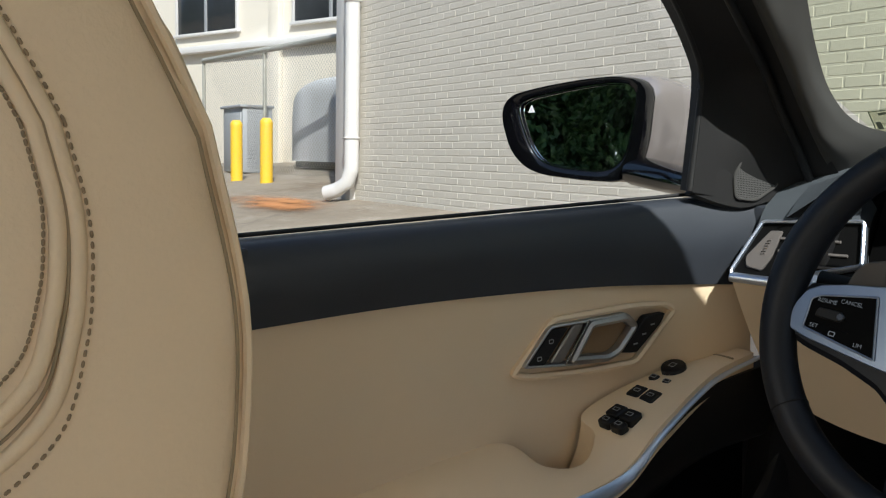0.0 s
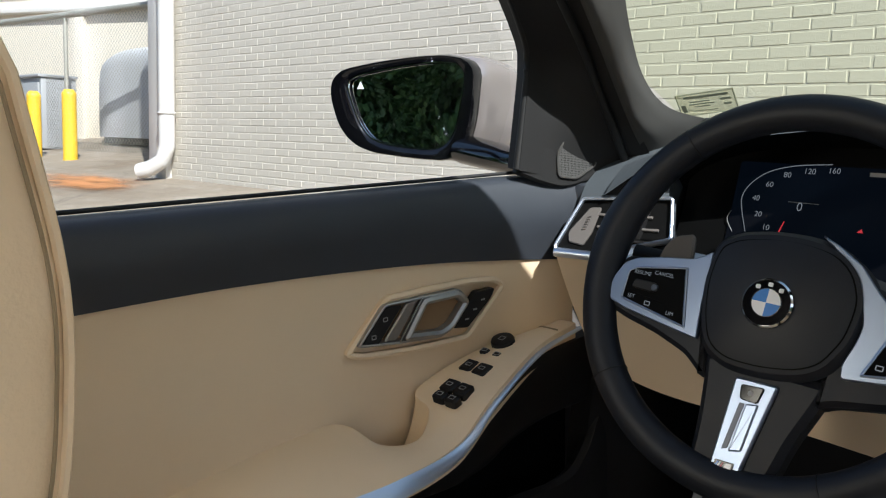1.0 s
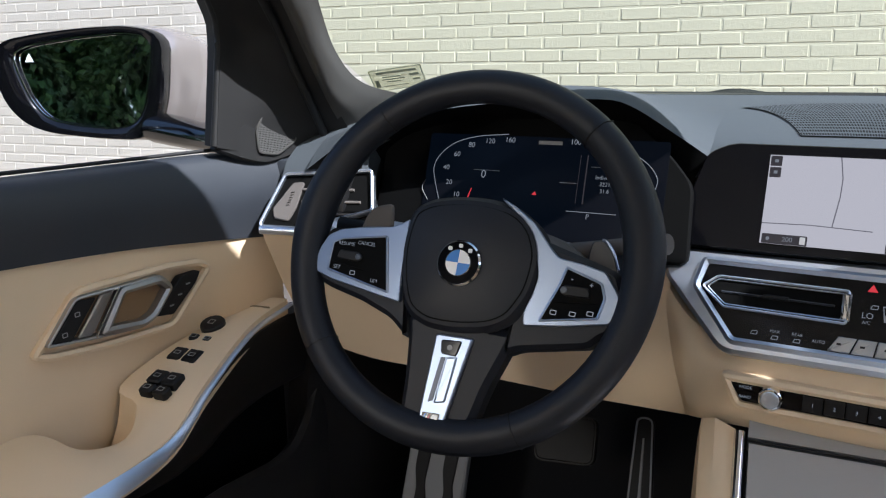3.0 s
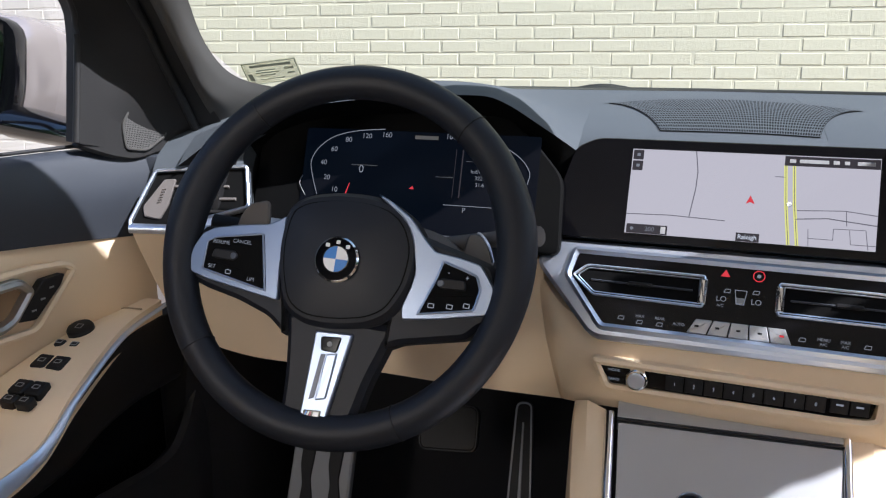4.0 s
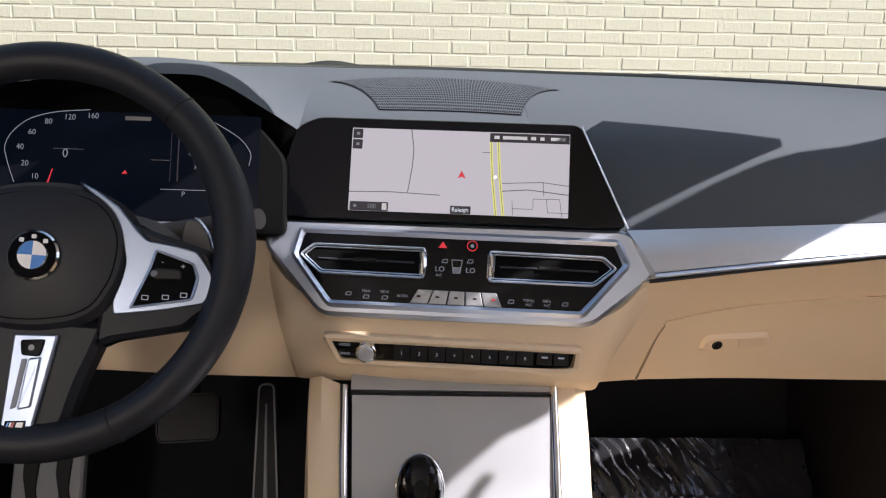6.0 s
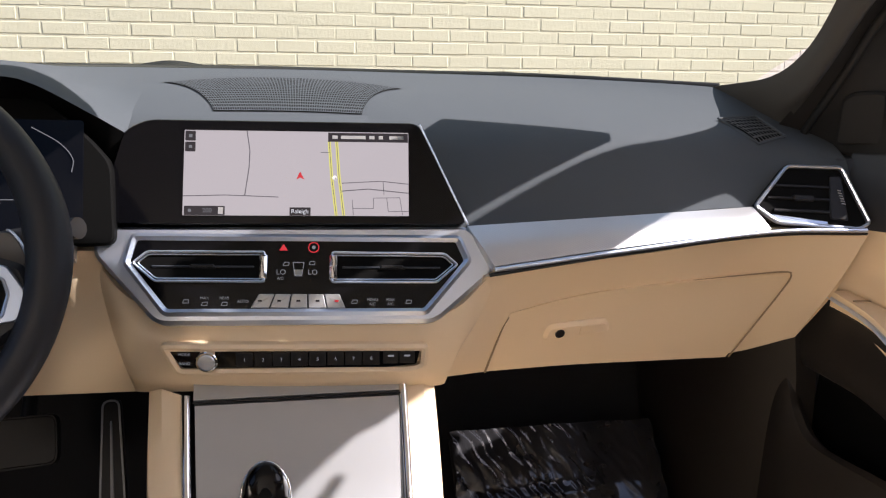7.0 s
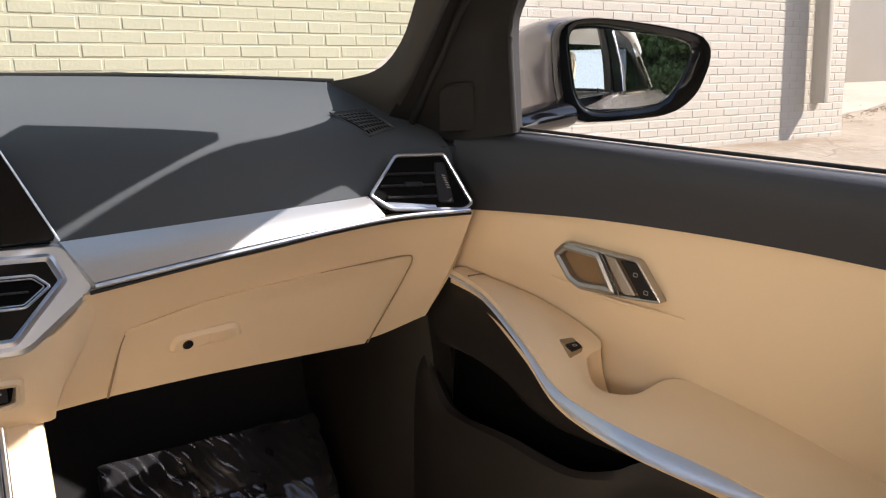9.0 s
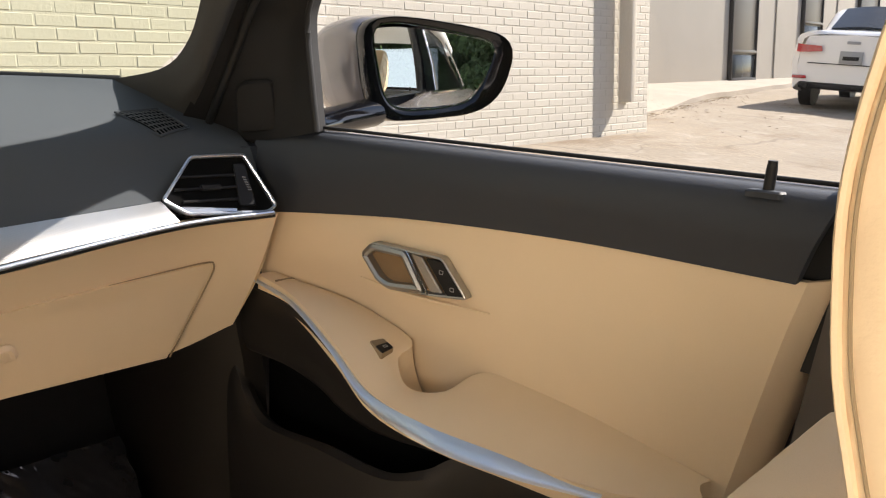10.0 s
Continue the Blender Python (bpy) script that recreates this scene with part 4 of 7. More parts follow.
for k in range(2):
    slab("seek_key", RP, [(0.091 + k * 0.0175, -0.0125), (0.1075 + k * 0.0175, -0.0125), (0.1075 + k * 0.0175, 0.0012), (0.091 + k * 0.0175, 0.0012)], 0.002, BLACKP, radio, 0.0045, 0.0006, 0.001)
    slab("seek_symbol", RP, [(0.096 + k * 0.0175, -0.0045), (0.1025 + k * 0.0175, -0.0045), (0.1025 + k * 0.0175, -0.0025), (0.096 + k * 0.0175, -0.0025)], 0.0004, DIMINK, radio, 0.0049, 0.0001)
for body, b in (("MODE", 0.0005), ("BAND", -0.0095)):
    words("key_lettering", body, RP, -0.114, b, 0.0042, DIMINK, radio, 0.0036)

# ---- infotainment display ----
def build_display():
    d = thing("infotainment_display", (0, 0.90, 0.885), "wide gloss black screen showing a pale road map", "screen")
    slab("housing", SC, [(-0.207, -0.1005), (0.1825, -0.1005), (0.130, 0.0122), (-0.158, 0.0122), (-0.182, 0.000)], 0.018, GLOSS, d, 0, 0.0012, 0.010, "gloss black housing")
    sweep("housing_edge", [SC.at(0.1835, -0.1005, -0.001), SC.at(0.157, -0.044, -0.001), SC.at(0.1315, 0.0105, -0.001)], 0.0012, SILVER, d, n=12, sides=6)
    sc = slab("screen", SC, [(-0.119, -0.0912), (0.119, -0.0912), (0.119, 0.0008), (-0.119, 0.0008)], 0.0008, SCREEN, d, 0.0008, 0.0002, 0, "lit pale map screen")
    px = lambda x, y: (-0.119 + 0.238 * (x - 137) / 420, 0.0008 - 0.092 * (y - 245) / 148)

    def road(pts, width, mat, lift):
        for a, b in zip(pts, pts[1:]):
            p, q = Vector(px(*a)), Vector(px(*b))
            n = (q - p).normalized()
            n = Vector((-n.y, n.x)) * width / 2
            slab("road", SC, [p - n, q - n, q + n, p + n], 0.0003, mat, sc, lift, 0.0001)

    road([(252, 245), (258, 280), (257, 310), (250, 358)], 0.0010, MAPROAD, 0.0012)
    road([(137, 360), (215, 358), (312, 361)], 0.0009, MAPROAD, 0.0014)
    road([(430, 336), (505, 332), (557, 337)], 0.0008, MAPROAD, 0.0012)
    road([(430, 350), (480, 346), (557, 353)], 0.0010, MAPROAD, 0.0014)
    road([(508, 333), (510, 356)], 0.0007, MAPROAD, 0.0016)
    road([(450, 365), (452, 392)], 0.0006, MAPROAD, 0.0012)
    road([(450, 380), (490, 380), (490, 362), (540, 361), (545, 392)], 0.0006, MAPROAD, 0.0018)
    road([(515, 362), (518, 385), (557, 385)], 0.0006, MAPROAD, 0.0016)
    road([(390, 282), (408, 282)], 0.0007, MAPROAD, 0.0012)
    for x in (406, 420):
        road([(x, 262), (x + 5, 325), (x + 14, 393)], 0.0032, MAPYEL, 0.0012)
        road([(x, 262), (x + 5, 325), (x + 14, 393)], 0.0006, MAPROAD, 0.0016)
    box = lambda x0, y0, x1, y1: [px(x0, y1), px(x1, y1), px(x1, y0), px(x0, y0)]
    slab("status_bar", SC, box(404, 247, 556, 263), 0.0003, MAPBAR, sc, 0.0018, 0.0001)
    for x0, x1 in ((412, 422), (428, 475), (482, 492), (500, 508), (520, 548)):
        slab("status_mark", SC, box(x0, 252, x1, 258), 0.0003, GREYINK, sc, 0.0022, 0.0001)
    for y0 in (247, 266):
        slab("menu_button", SC, box(139, y0, 158, y0 + 17), 0.0003, MAPBAR, sc, 0.0016, 0.0001, 0.001)
        slab("menu_symbol", SC, box(146, y0 + 6, 152, y0 + 11), 0.0003, DIMINK, sc, 0.0020, 0.0001)
    slab("scale_button", SC, box(140, 377, 214, 393), 0.0003, MAPBAR, sc, 0.0016, 0.0001, 0.001)
    words("scale_number", "200", SC, *px(182, 385), 0.0066, DIMINK, sc, 0.0020)
    disc("compass", SC, *px(150, 385), 0.0018, 0.0003, DIMINK, sc, 0.0020, 0.0001, 12)
    slab("scale_end", SC, box(202, 379, 211, 391), 0.0003, GREYINK, sc, 0.0020, 0.0001)
    slab("town_plate", SC, box(333, 379, 372, 393), 0.0003, MAPBAR, sc, 0.0016, 0.0001)
    words("town_lettering", "Raleigh", SC, *px(352, 386), 0.0064, WHITEINK, sc, 0.0020)
    slab("position_arrow", SC, [px(345, 330), px(352, 327), px(360, 330), px(352, 316)], 0.0004, REDINK, sc, 0.0018, 0.0001)
    disc("route_mark", SC, *px(417, 327), 0.0026, 0.0004, WHITE, sc, 0.0020, 0.0001, 10)
    return d


build_display()


def build_cluster():
    k = Frame((-0.355, 0.915, 0.925), (1, -0.06, 0), (0, 0.35, 0.94))
    c = thing("instrument_cluster", (-0.36, 0.93, 0.87), "dark digital instrument screen with a speed scale", "instrument panel")
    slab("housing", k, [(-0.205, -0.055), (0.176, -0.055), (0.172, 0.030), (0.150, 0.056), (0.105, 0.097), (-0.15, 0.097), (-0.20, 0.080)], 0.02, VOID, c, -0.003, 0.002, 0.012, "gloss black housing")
    sc = slab("screen", k, [(-0.140, -0.045), (0.145, -0.045), (0.145, 0.074), (-0.140, 0.074)], 0.001, CLUSTER, c, -0.0015, 0.0002, 0.004, "dark blue lit screen")
    for body, a, b in (("10", -0.100, 0.0010), ("20", -0.1115, 0.0149), ("40", -0.1177, 0.0326), ("60", -0.1058, 0.0491), ("80", -0.0886, 0.0611), ("120", -0.0658, 0.0665), ("160", -0.0409, 0.0687), ("100", 0.0373, 0.0694)):
        words("scale_number", body, k, a + 0.004, b, 0.0085, DIMINK, sc, -0.0008)
    for body, a, b in (("3233", 0.078, 0.0475), ("Individual", 0.080, 0.031), ("3221.8", 0.082, 0.0235), ("31.6", 0.080, 0.016)):
        words("readout", body, k, a, b, 0.0062, DIMINK, sc, -0.0008)
    words("speed_number", "0", k, -0.0646, 0.0269, 0.013, DIMINK, sc, -0.0008)
    words("gear_letter", "P", k, 0.0647, -0.0135, 0.008, DIMINK, sc, -0.0008)
    arc = [(-0.118, -0.006), (-0.127, 0.018), (-0.130, 0.034), (-0.122, 0.050), (-0.104, 0.064), (-0.076, 0.072), (-0.040, 0.0755)]
    sweep("scale_arc", spline([k.at(a, b, -0.0008) for a, b in arc], 40), 0.0005, DIMINK, sc, sides=6, up=k.n)
    sweep("scale_arc", spline([k.at(a, b, -0.0008) for a, b in ((0.095, 0.066), (0.122, 0.050), (0.135, 0.034), (0.134, 0.020))], 24), 0.0005, DIMINK, sc, sides=6, up=k.n)
    sweep("small_arc", spline([k.at(a, b, -0.0008) for a, b in ((-0.133, -0.008), (-0.142, 0.006), (-0.139, 0.016))], 12), 0.0004, GREYINK, sc, sides=6, up=k.n)
    slab("needle", k, [(-0.083, -0.006), (-0.081, -0.006), (-0.077, 0.010), (-0.078, 0.010)], 0.0003, REDINK, sc, -0.0008, 0.0001)
    slab("arrow", k, [(-0.003, 0.007), (0.003, 0.007), (0.001, 0.011)], 0.0003, REDINK, sc, -0.0008, 0.0001)
    for a0, a1, b, t, mat in ((-0.078, -0.045, 0.032, 0.0006, GREYINK), (0.0565, 0.0580, 0.028, 0.055, MAPBAR), (0.049, 0.0496, 0.028, 0.055, MAPBAR), (0.062, 0.095, 0.0425, 0.0006, GREYINK), (0.040, 0.096, -0.0085, 0.0008, DIMINK), (-0.002, 0.026, 0.0675, 0.0042, GREYINK), (0.028, 0.048, 0.0230, 0.0006, GREYINK)):
        slab("readout_bar", k, [(a0, b - t / 2), (a1, b - t / 2), (a1, b + t / 2), (a0, b + t / 2)], 0.0003, mat, sc, -0.0008, 0.0001)
    return c


build_cluster()


# ---- front doors ----
def build_door(s):
    dz = 0.005 * s
    g = lambda pts: [(s * x, y, z + dz) for x, y, z in pts]
    d = thing("front_door", (s * 0.74, 0.5, 0.35), "cream leather and black front door, inner side" if s > 0 else "cream leather and black driver's door, inner side with switches", "car door", "front doors")
    loft("upper_pad", [g(c) for c in (
        [(0.778, 0.214, 1.006), (0.776, 0.50, 0.990), (0.766, 0.70, 0.981), (0.722, 0.835, 0.979), (0.69, 0.90, 0.972)],
        [(0.750, 0.214, 1.002), (0.748, 0.50, 0.987), (0.740, 0.70, 0.976), (0.711, 0.830, 0.971), (0.68, 0.90, 0.962)],
        [(0.738, 0.224, 0.970), (0.736, 0.50, 0.958), (0.730, 0.70, 0.942), (0.702, 0.826, 0.930), (0.675, 0.90, 0.92)],
        [(0.750, 0.238, 0.929), (0.750, 0.45, 0.917), (0.740, 0.66, 0.897), (0.72, 0.80, 0.879), (0.69, 0.90, 0.866)])], DARK, d, 30, 18, (s * 0.012, 0, 0), "black soft pad under the window")
    sweep("window_seal", g([(0.782, 0.19, 1.0105), (0.780, 0.50, 0.9945), (0.770, 0.70, 0.985), (0.724, 0.838, 0.984)]), 0.0022, RUBBER, d, n=30, sides=8, label="black rubber window seal")
    pan = loft("inner_panel", [g(c) for c in (
        [(0.800, 0.214, 0.932), (0.782, 0.217, 0.932), (0.765, 0.228, 0.931), (0.757, 0.254, 0.929), (0.757, 0.45, 0.919), (0.745, 0.66, 0.899), (0.726, 0.80, 0.881), (0.690, 0.90, 0.868)],
        [(0.805, 0.226, 0.86), (0.790, 0.229, 0.86), (0.775, 0.241, 0.86), (0.768, 0.267, 0.86), (0.766, 0.45, 0.86), (0.749, 0.66, 0.85), (0.729, 0.80, 0.84), (0.688, 0.90, 0.830)],
        [(0.805, 0.246, 0.74), (0.790, 0.249, 0.74), (0.775, 0.261, 0.74), (0.768, 0.287, 0.74), (0.766, 0.45, 0.74), (0.757, 0.66, 0.745), (0.737, 0.80, 0.76), (0.688, 0.90, 0.765)],
        [(0.805, 0.266, 0.62), (0.790, 0.269, 0.62), (0.775, 0.281, 0.62), (0.768, 0.307, 0.62), (0.766, 0.45, 0.62), (0.757, 0.66, 0.64), (0.737, 0.80, 0.70), (0.688, 0.90, 0.73)])], CREAM, d, 32, 16, (s * 0.01, 0, 0), "cream leather panel")
    arm = loft("armrest", [g(c) for c in (
        [(0.712, 0.880, 0.778), (0.738, 0.765, 0.768), (0.748, 0.668, 0.745), (0.715, 0.655, 0.733), (0.694, 0.615, 0.717), (0.71, 0.574, 0.722), (0.760, 0.553, 0.738), (0.767, 0.44, 0.737), (0.767, 0.285, 0.724)],
        [(0.690, 0.876, 0.789), (0.70, 0.78, 0.780), (0.703, 0.69, 0.753), (0.687, 0.645, 0.728), (0.678, 0.605, 0.716), (0.69, 0.56, 0.719), (0.715, 0.50, 0.724), (0.728, 0.41, 0.724), (0.755, 0.29, 0.720)],
        [(0.664, 0.872, 0.791), (0.662, 0.79, 0.783), (0.657, 0.70, 0.750), (0.656, 0.635, 0.715), (0.661, 0.545, 0.707), (0.680, 0.453, 0.705), (0.700, 0.357, 0.706), (0.740, 0.275, 0.712)])], CREAM, d, 72, 10, (0, 0, -0.025), "cream armrest")
    loft("pull_pocket", [g(c) for c in (
        [(0.748, 0.668, 0.743), (0.715, 0.655, 0.731), (0.694, 0.615, 0.715), (0.71, 0.574, 0.720), (0.760, 0.553, 0.736)],
        [(0.752, 0.660, 0.70), (0.722, 0.65, 0.69), (0.704, 0.615, 0.68), (0.716, 0.582, 0.68), (0.760, 0.565, 0.69)],
        [(0.757, 0.640, 0.66), (0.745, 0.635, 0.655), (0.735, 0.615, 0.65), (0.742, 0.598, 0.65), (0.760, 0.590, 0.655)])], CREAM, arm, 28, 10, None, "cream pull pocket")
    sweep("armrest_split", g([(0.713, 0.860, 0.7785), (0.695, 0.845, 0.7865), (0.668, 0.838, 0.790)]), 0.0012, CREAM_D, arm, n=14, sides=6)
    line = [(0.660, 0.880, 0.784, 0.0020), (0.657, 0.79, 0.776, 0.0022), (0.652, 0.70, 0.743, 0.0028), (0.651, 0.635, 0.708, 0.0060), (0.656, 0.545, 0.699, 0.0095), (0.675, 0.453, 0.697, 0.0095), (0.698, 0.357, 0.699, 0.0035)]
    loft("armrest_trim", [g([(x + k * h * 0.55 - 0.002 * (1 - k * k), y, z + k * h * 0.85) for x, y, z, h in line]) for k in (1, 0.5, -0.4, -1)], SILVER, d, 60, 6, (s * 0.006, 0, -0.002), "satin silver trim along the armrest")
    loft("lower_panel", [g(c) for c in (
        [(0.662, 0.905, 0.770), (0.660, 0.79, 0.768), (0.655, 0.70, 0.737), (0.654, 0.635, 0.702), (0.659, 0.545, 0.693), (0.677, 0.453, 0.691), (0.70, 0.357, 0.694), (0.752, 0.25, 0.70)],
        [(0.664, 0.925, 0.72), (0.671, 0.81, 0.715), (0.674, 0.72, 0.695), (0.675, 0.63, 0.675), (0.679, 0.54, 0.677), (0.690, 0.45, 0.680), (0.71, 0.36, 0.68), (0.752, 0.25, 0.68)],
        [(0.668, 0.945, 0.672), (0.678, 0.83, 0.674), (0.684, 0.765, 0.664), (0.686, 0.72, 0.648), (0.686, 0.655, 0.645), (0.690, 0.56, 0.660), (0.70, 0.49, 0.672), (0.72, 0.36, 0.660), (0.752, 0.25, 0.65)],
        [(0.700, 0.945, 0.668), (0.712, 0.83, 0.672), (0.718, 0.765, 0.662), (0.720, 0.72, 0.648), (0.720, 0.655, 0.646), (0.722, 0.56, 0.660), (0.724, 0.49, 0.670), (0.738, 0.36, 0.655), (0.756, 0.25, 0.64)])], BROWNP, d, 44, 20, (s * 0.012, 0, 0.006), "dark lower door panel")
    # near-black sheet puts the shade inside the pocket into colour
    loft("pocket_shade", [g(c) for c in ([(0.730, 0.945, 0.68), (0.738, 0.60, 0.68), (0.748, 0.25, 0.68)], [(0.730, 0.945, 0.33), (0.738, 0.60, 0.33), (0.748, 0.25, 0.33)])], VOID, d, 8, 5, (s * 0.01, 0, 0), "near-black sheet for the shade inside the door pocket")
    loft("map_pocket", [g(c) for c in (
        [(0.680, 0.955, 0.700), (0.676, 0.918, 0.650), (0.674, 0.890, 0.608), (0.672, 0.835, 0.586), (0.670, 0.72, 0.606), (0.670, 0.614, 0.618), (0.674, 0.548, 0.648), (0.690, 0.500, 0.676), (0.730, 0.40, 0.672), (0.752, 0.26, 0.66)],
        [(0.672, 0.953, 0.704), (0.667, 0.916, 0.654), (0.665, 0.887, 0.613), (0.663, 0.837, 0.592), (0.661, 0.72, 0.612), (0.661, 0.614, 0.624), (0.665, 0.551, 0.653), (0.682, 0.503, 0.684), (0.722, 0.40, 0.678), (0.750, 0.26, 0.664)],
        [(0.660, 0.950, 0.690), (0.655, 0.912, 0.640), (0.652, 0.884, 0.602), (0.650, 0.838, 0.583), (0.648, 0.72, 0.600), (0.648, 0.614, 0.612), (0.655, 0.552, 0.636), (0.676, 0.505, 0.660), (0.718, 0.40, 0.655), (0.748, 0.26, 0.645)],
        [(0.655, 0.955, 0.60), (0.648, 0.915, 0.56), (0.643, 0.880, 0.53), (0.640, 0.83, 0.52), (0.640, 0.72, 0.52), (0.642, 0.614, 0.52), (0.655, 0.55, 0.53), (0.682, 0.50, 0.54), (0.722, 0.40, 0.54), (0.750, 0.26, 0.54)],
        [(0.66, 0.96, 0.33), (0.655, 0.915, 0.33), (0.652, 0.88, 0.33), (0.65, 0.83, 0.33), (0.65, 0.72, 0.33), (0.652, 0.614, 0.33), (0.662, 0.55, 0.33), (0.69, 0.50, 0.33), (0.725, 0.40, 0.33), (0.752, 0.26, 0.33)])], BROWNP, d, 60, 26, None, "dark moulded door pocket")
    # release handle
    hf = Frame((0.7435, 0.66, 0.838), (0.15, -1, 0), (0, 0, 1), s, dz)
    out = [(-0.079, 0.004), (-0.063, 0.0215), (0.042, 0.0238), (0.080, -0.0178), (0.022, -0.026), (-0.034, -0.0315), (-0.052, -0.0255)]
    han = bezel("release_handle", hf, out, 0.0028, 0.012, HANDLE, d, 0.010, 0.006, "satin silver door handle surround", 0.0008)
    slab("handle_cup", hf, inset(out, 0.006), 0.004, CUP, han, 0.002, 0.0005, 0.004, "brown handle cup")
    slab("handle_plate", hf, [(-0.006, 0.0205), (0.010, 0.0195), (0.044, -0.0195), (0.027, -0.0220)], 0.004, HANDLE, han, 0.0085, 0.0015, 0.004, "satin silver pull handle")
    bezel("handle_pull", hf, [(-0.077, 0.004), (-0.061, 0.0200), (-0.010, 0.0205), (0.020, -0.0228), (-0.034, -0.030), (-0.051, -0.024)], 0.0075, 0.010, HANDLE, han, 0.0125, 0.006, "satin silver pull", 0.002)
    sweep("plate_gap", [hf.at(-0.0096, 0.0225, 0.0105), hf.at(0.0245, -0.0240, 0.0105)], 0.0010, CHROME, han, sides=6, n=4)
    pad = slab("lock_switch", hf, [(0.0186, 0.0180), (0.0418, 0.0198), (0.0725, -0.0158), (0.0518, -0.0200)], 0.003, BLACKP, han, 0.0100, 0.0008, 0.002, "black central locking switch")
    for a, b in ((0.042, 0.007), (0.058, -0.010)):
        bezel("lock_symbol", hf, [(a - 0.003, b - 0.003), (a + 0.003, b - 0.003), (a + 0.003, b + 0.002), (a - 0.003, b + 0.002)], 0.0009, 0.0004, GREYINK, pad, 0.0103, 0.001)
    if s > 0:
        sweep("panel_crease", [hf.at(-0.085, -0.029, 0.002), hf.at(0.0, -0.034, 0.002), hf.at(0.105, -0.029, 0.002)], [0.0006, 0.0026, 0.0006], CREAM, pan, n=20, sides=8)
    else:
        bezel("panel_border", hf, [(-0.144, 0.0105), (-0.1285, 0.023), (-0.079, 0.0288), (0.0366, 0.0305), (0.0934, -0.0262), (0.0732, -0.0348), (0.0067, -0.0426), (-0.0807, -0.0476)], 0.007, 0.006, CREAM, pan, 0.0035, 0.010, "cream raised border", 0.002)
        mem = slab("memory_switch", hf, [(-0.0918, 0.0112), (-0.1209, 0.0110), (-0.1141, -0.0004), (-0.0771, -0.0299), (-0.0531, -0.0256)], 0.010, BLACKP, d, 0.008, 0.001, 0.003, "black seat memory switch")
        for t in (0.18, 0.5, 0.82):
            a, b = -0.068 - 0.040 * t, -0.024 + 0.030 * t
            slab("switch_mark", hf, [(a - 0.003, b - 0.001), (a + 0.003, b - 0.001), (a + 0.003, b + 0.001), (a - 0.003, b + 0.001)], 0.0004, GREYINK, mem, 0.0084, 0.0001)
    # switches on the armrest
    af = Frame((0.690, 0.70, 0.7545), (0, -0.965, -0.262), (1, 0.0, 0.0), s, dz)
    if s > 0:
        slab("switch_recess", af, [(0.0165, 0.0050), (0.0440, 0.0015), (0.0405, 0.0230), (0.0190, 0.0245)], 0.008, CREAM_D, d, 0.0012, 0.0006, 0.002, "brown square recess of the window switch")
        sw = slab("window_switch", af, [(0.0285, 0.0035), (0.0430, 0.0022), (0.0398, 0.0222), (0.0285, 0.0230)], 0.010, BLACKP, d, 0.0030, 0.001, 0.002, "black window switch")
        bezel("switch_mark", af, [(0.033, 0.010), (0.037, 0.010), (0.037, 0.016), (0.033, 0.016)], 0.0008, 0.0005, GREYINK, sw, 0.0036, 0.0005)
    else:
        for u0, u1, v0, v1 in ((0.0268, 0.0405, -0.009, 0.0085), (0.0268, 0.0405, 0.0095, 0.0270), (0.0035, 0.0245, -0.009, 0.0100), (0.0035, 0.0245, 0.0110, 0.0300), (-0.0385, -0.0165, -0.004, 0.0155), (-0.0385, -0.0165, 0.0165, 0.0355), (-0.065, -0.054, 0.0025, 0.0145), (-0.066, -0.055, 0.0225, 0.0345)):
            sw = slab("window_switch", af, [(u0, v0), (u1, v0), (u1, v1), (u0, v1)], 0.010, BLACKP, d, 0.0055, 0.002, 0.004, "black window switch")
            c = ((u0 + u1) / 2, (v0 + v1) / 2)
            bezel("switch_mark", af, [(c[0] - 0.003, c[1] - 0.004), (c[0] + 0.003, c[1] - 0.004), (c[0] + 0.003, c[1] + 0.004), (c[0] - 0.003, c[1] + 0.004)], 0.0008, 0.0004, GREYINK, sw, 0.0060, 0.001)
        kn = disc("mirror_switch", af, -0.0853, 0.0190, 0.0150, 0.012, BLACKP, d, 0.009, 0.002, 24, "round black mirror switch", 0.001)
        bezel("switch_mark", af, [(-0.089, 0.015), (-0.081, 0.015), (-0.081, 0.023), (-0.089, 0.023)], 0.0008, 0.0004, GREYINK, kn, 0.0103, 0.001)
    # lock pin
    pin = slab("pin_base", Frame((0.752, 0.272, 1.006), (0, -1, 0.05), (1, 0, 0), s, dz - 0.009), [(-0.016, -0.010), (0.014, -0.010), (0.018, 0.012), (-0.010, 0.012)], 0.006, DARK, d, 0.003, 0.0015, 0.003, "lock pin base")
    sweep("lock_pin", g([(0.752, 0.272, 0.993), (0.752, 0.272, 1.006), (0.752, 0.272, 1.015), (0.752, 0.272, 1.021), (0.752, 0.272, 1.0235)]), [0.0046, 0.0046, 0.0046, 0.0046, 0.0038], BROWNP, pin, n=8, sides=12, up=(0, 1, 0))
    # outer skin and glass
    loft("outer_skin", [g(c) for c in ([(0.79, 1.05, 0.935), (0.80, 0.5, 0.962), (0.797, 0.25, 0.995), (0.795, 0.15, 1.01)], [(0.86, 1.05, 0.90), (0.875, 0.5, 0.92), (0.87, 0.17, 0.93)], [(0.895, 1.05, 0.68), (0.905, 0.5, 0.68), (0.90, 0.17, 0.68)], [(0.87, 1.05, 0.32), (0.88, 0.5, 0.32), (0.88, 0.17, 0.32)])], BODY, d, 14, 14, (-s * 0.01, 0, 0), "grey-beige painted outer skin")
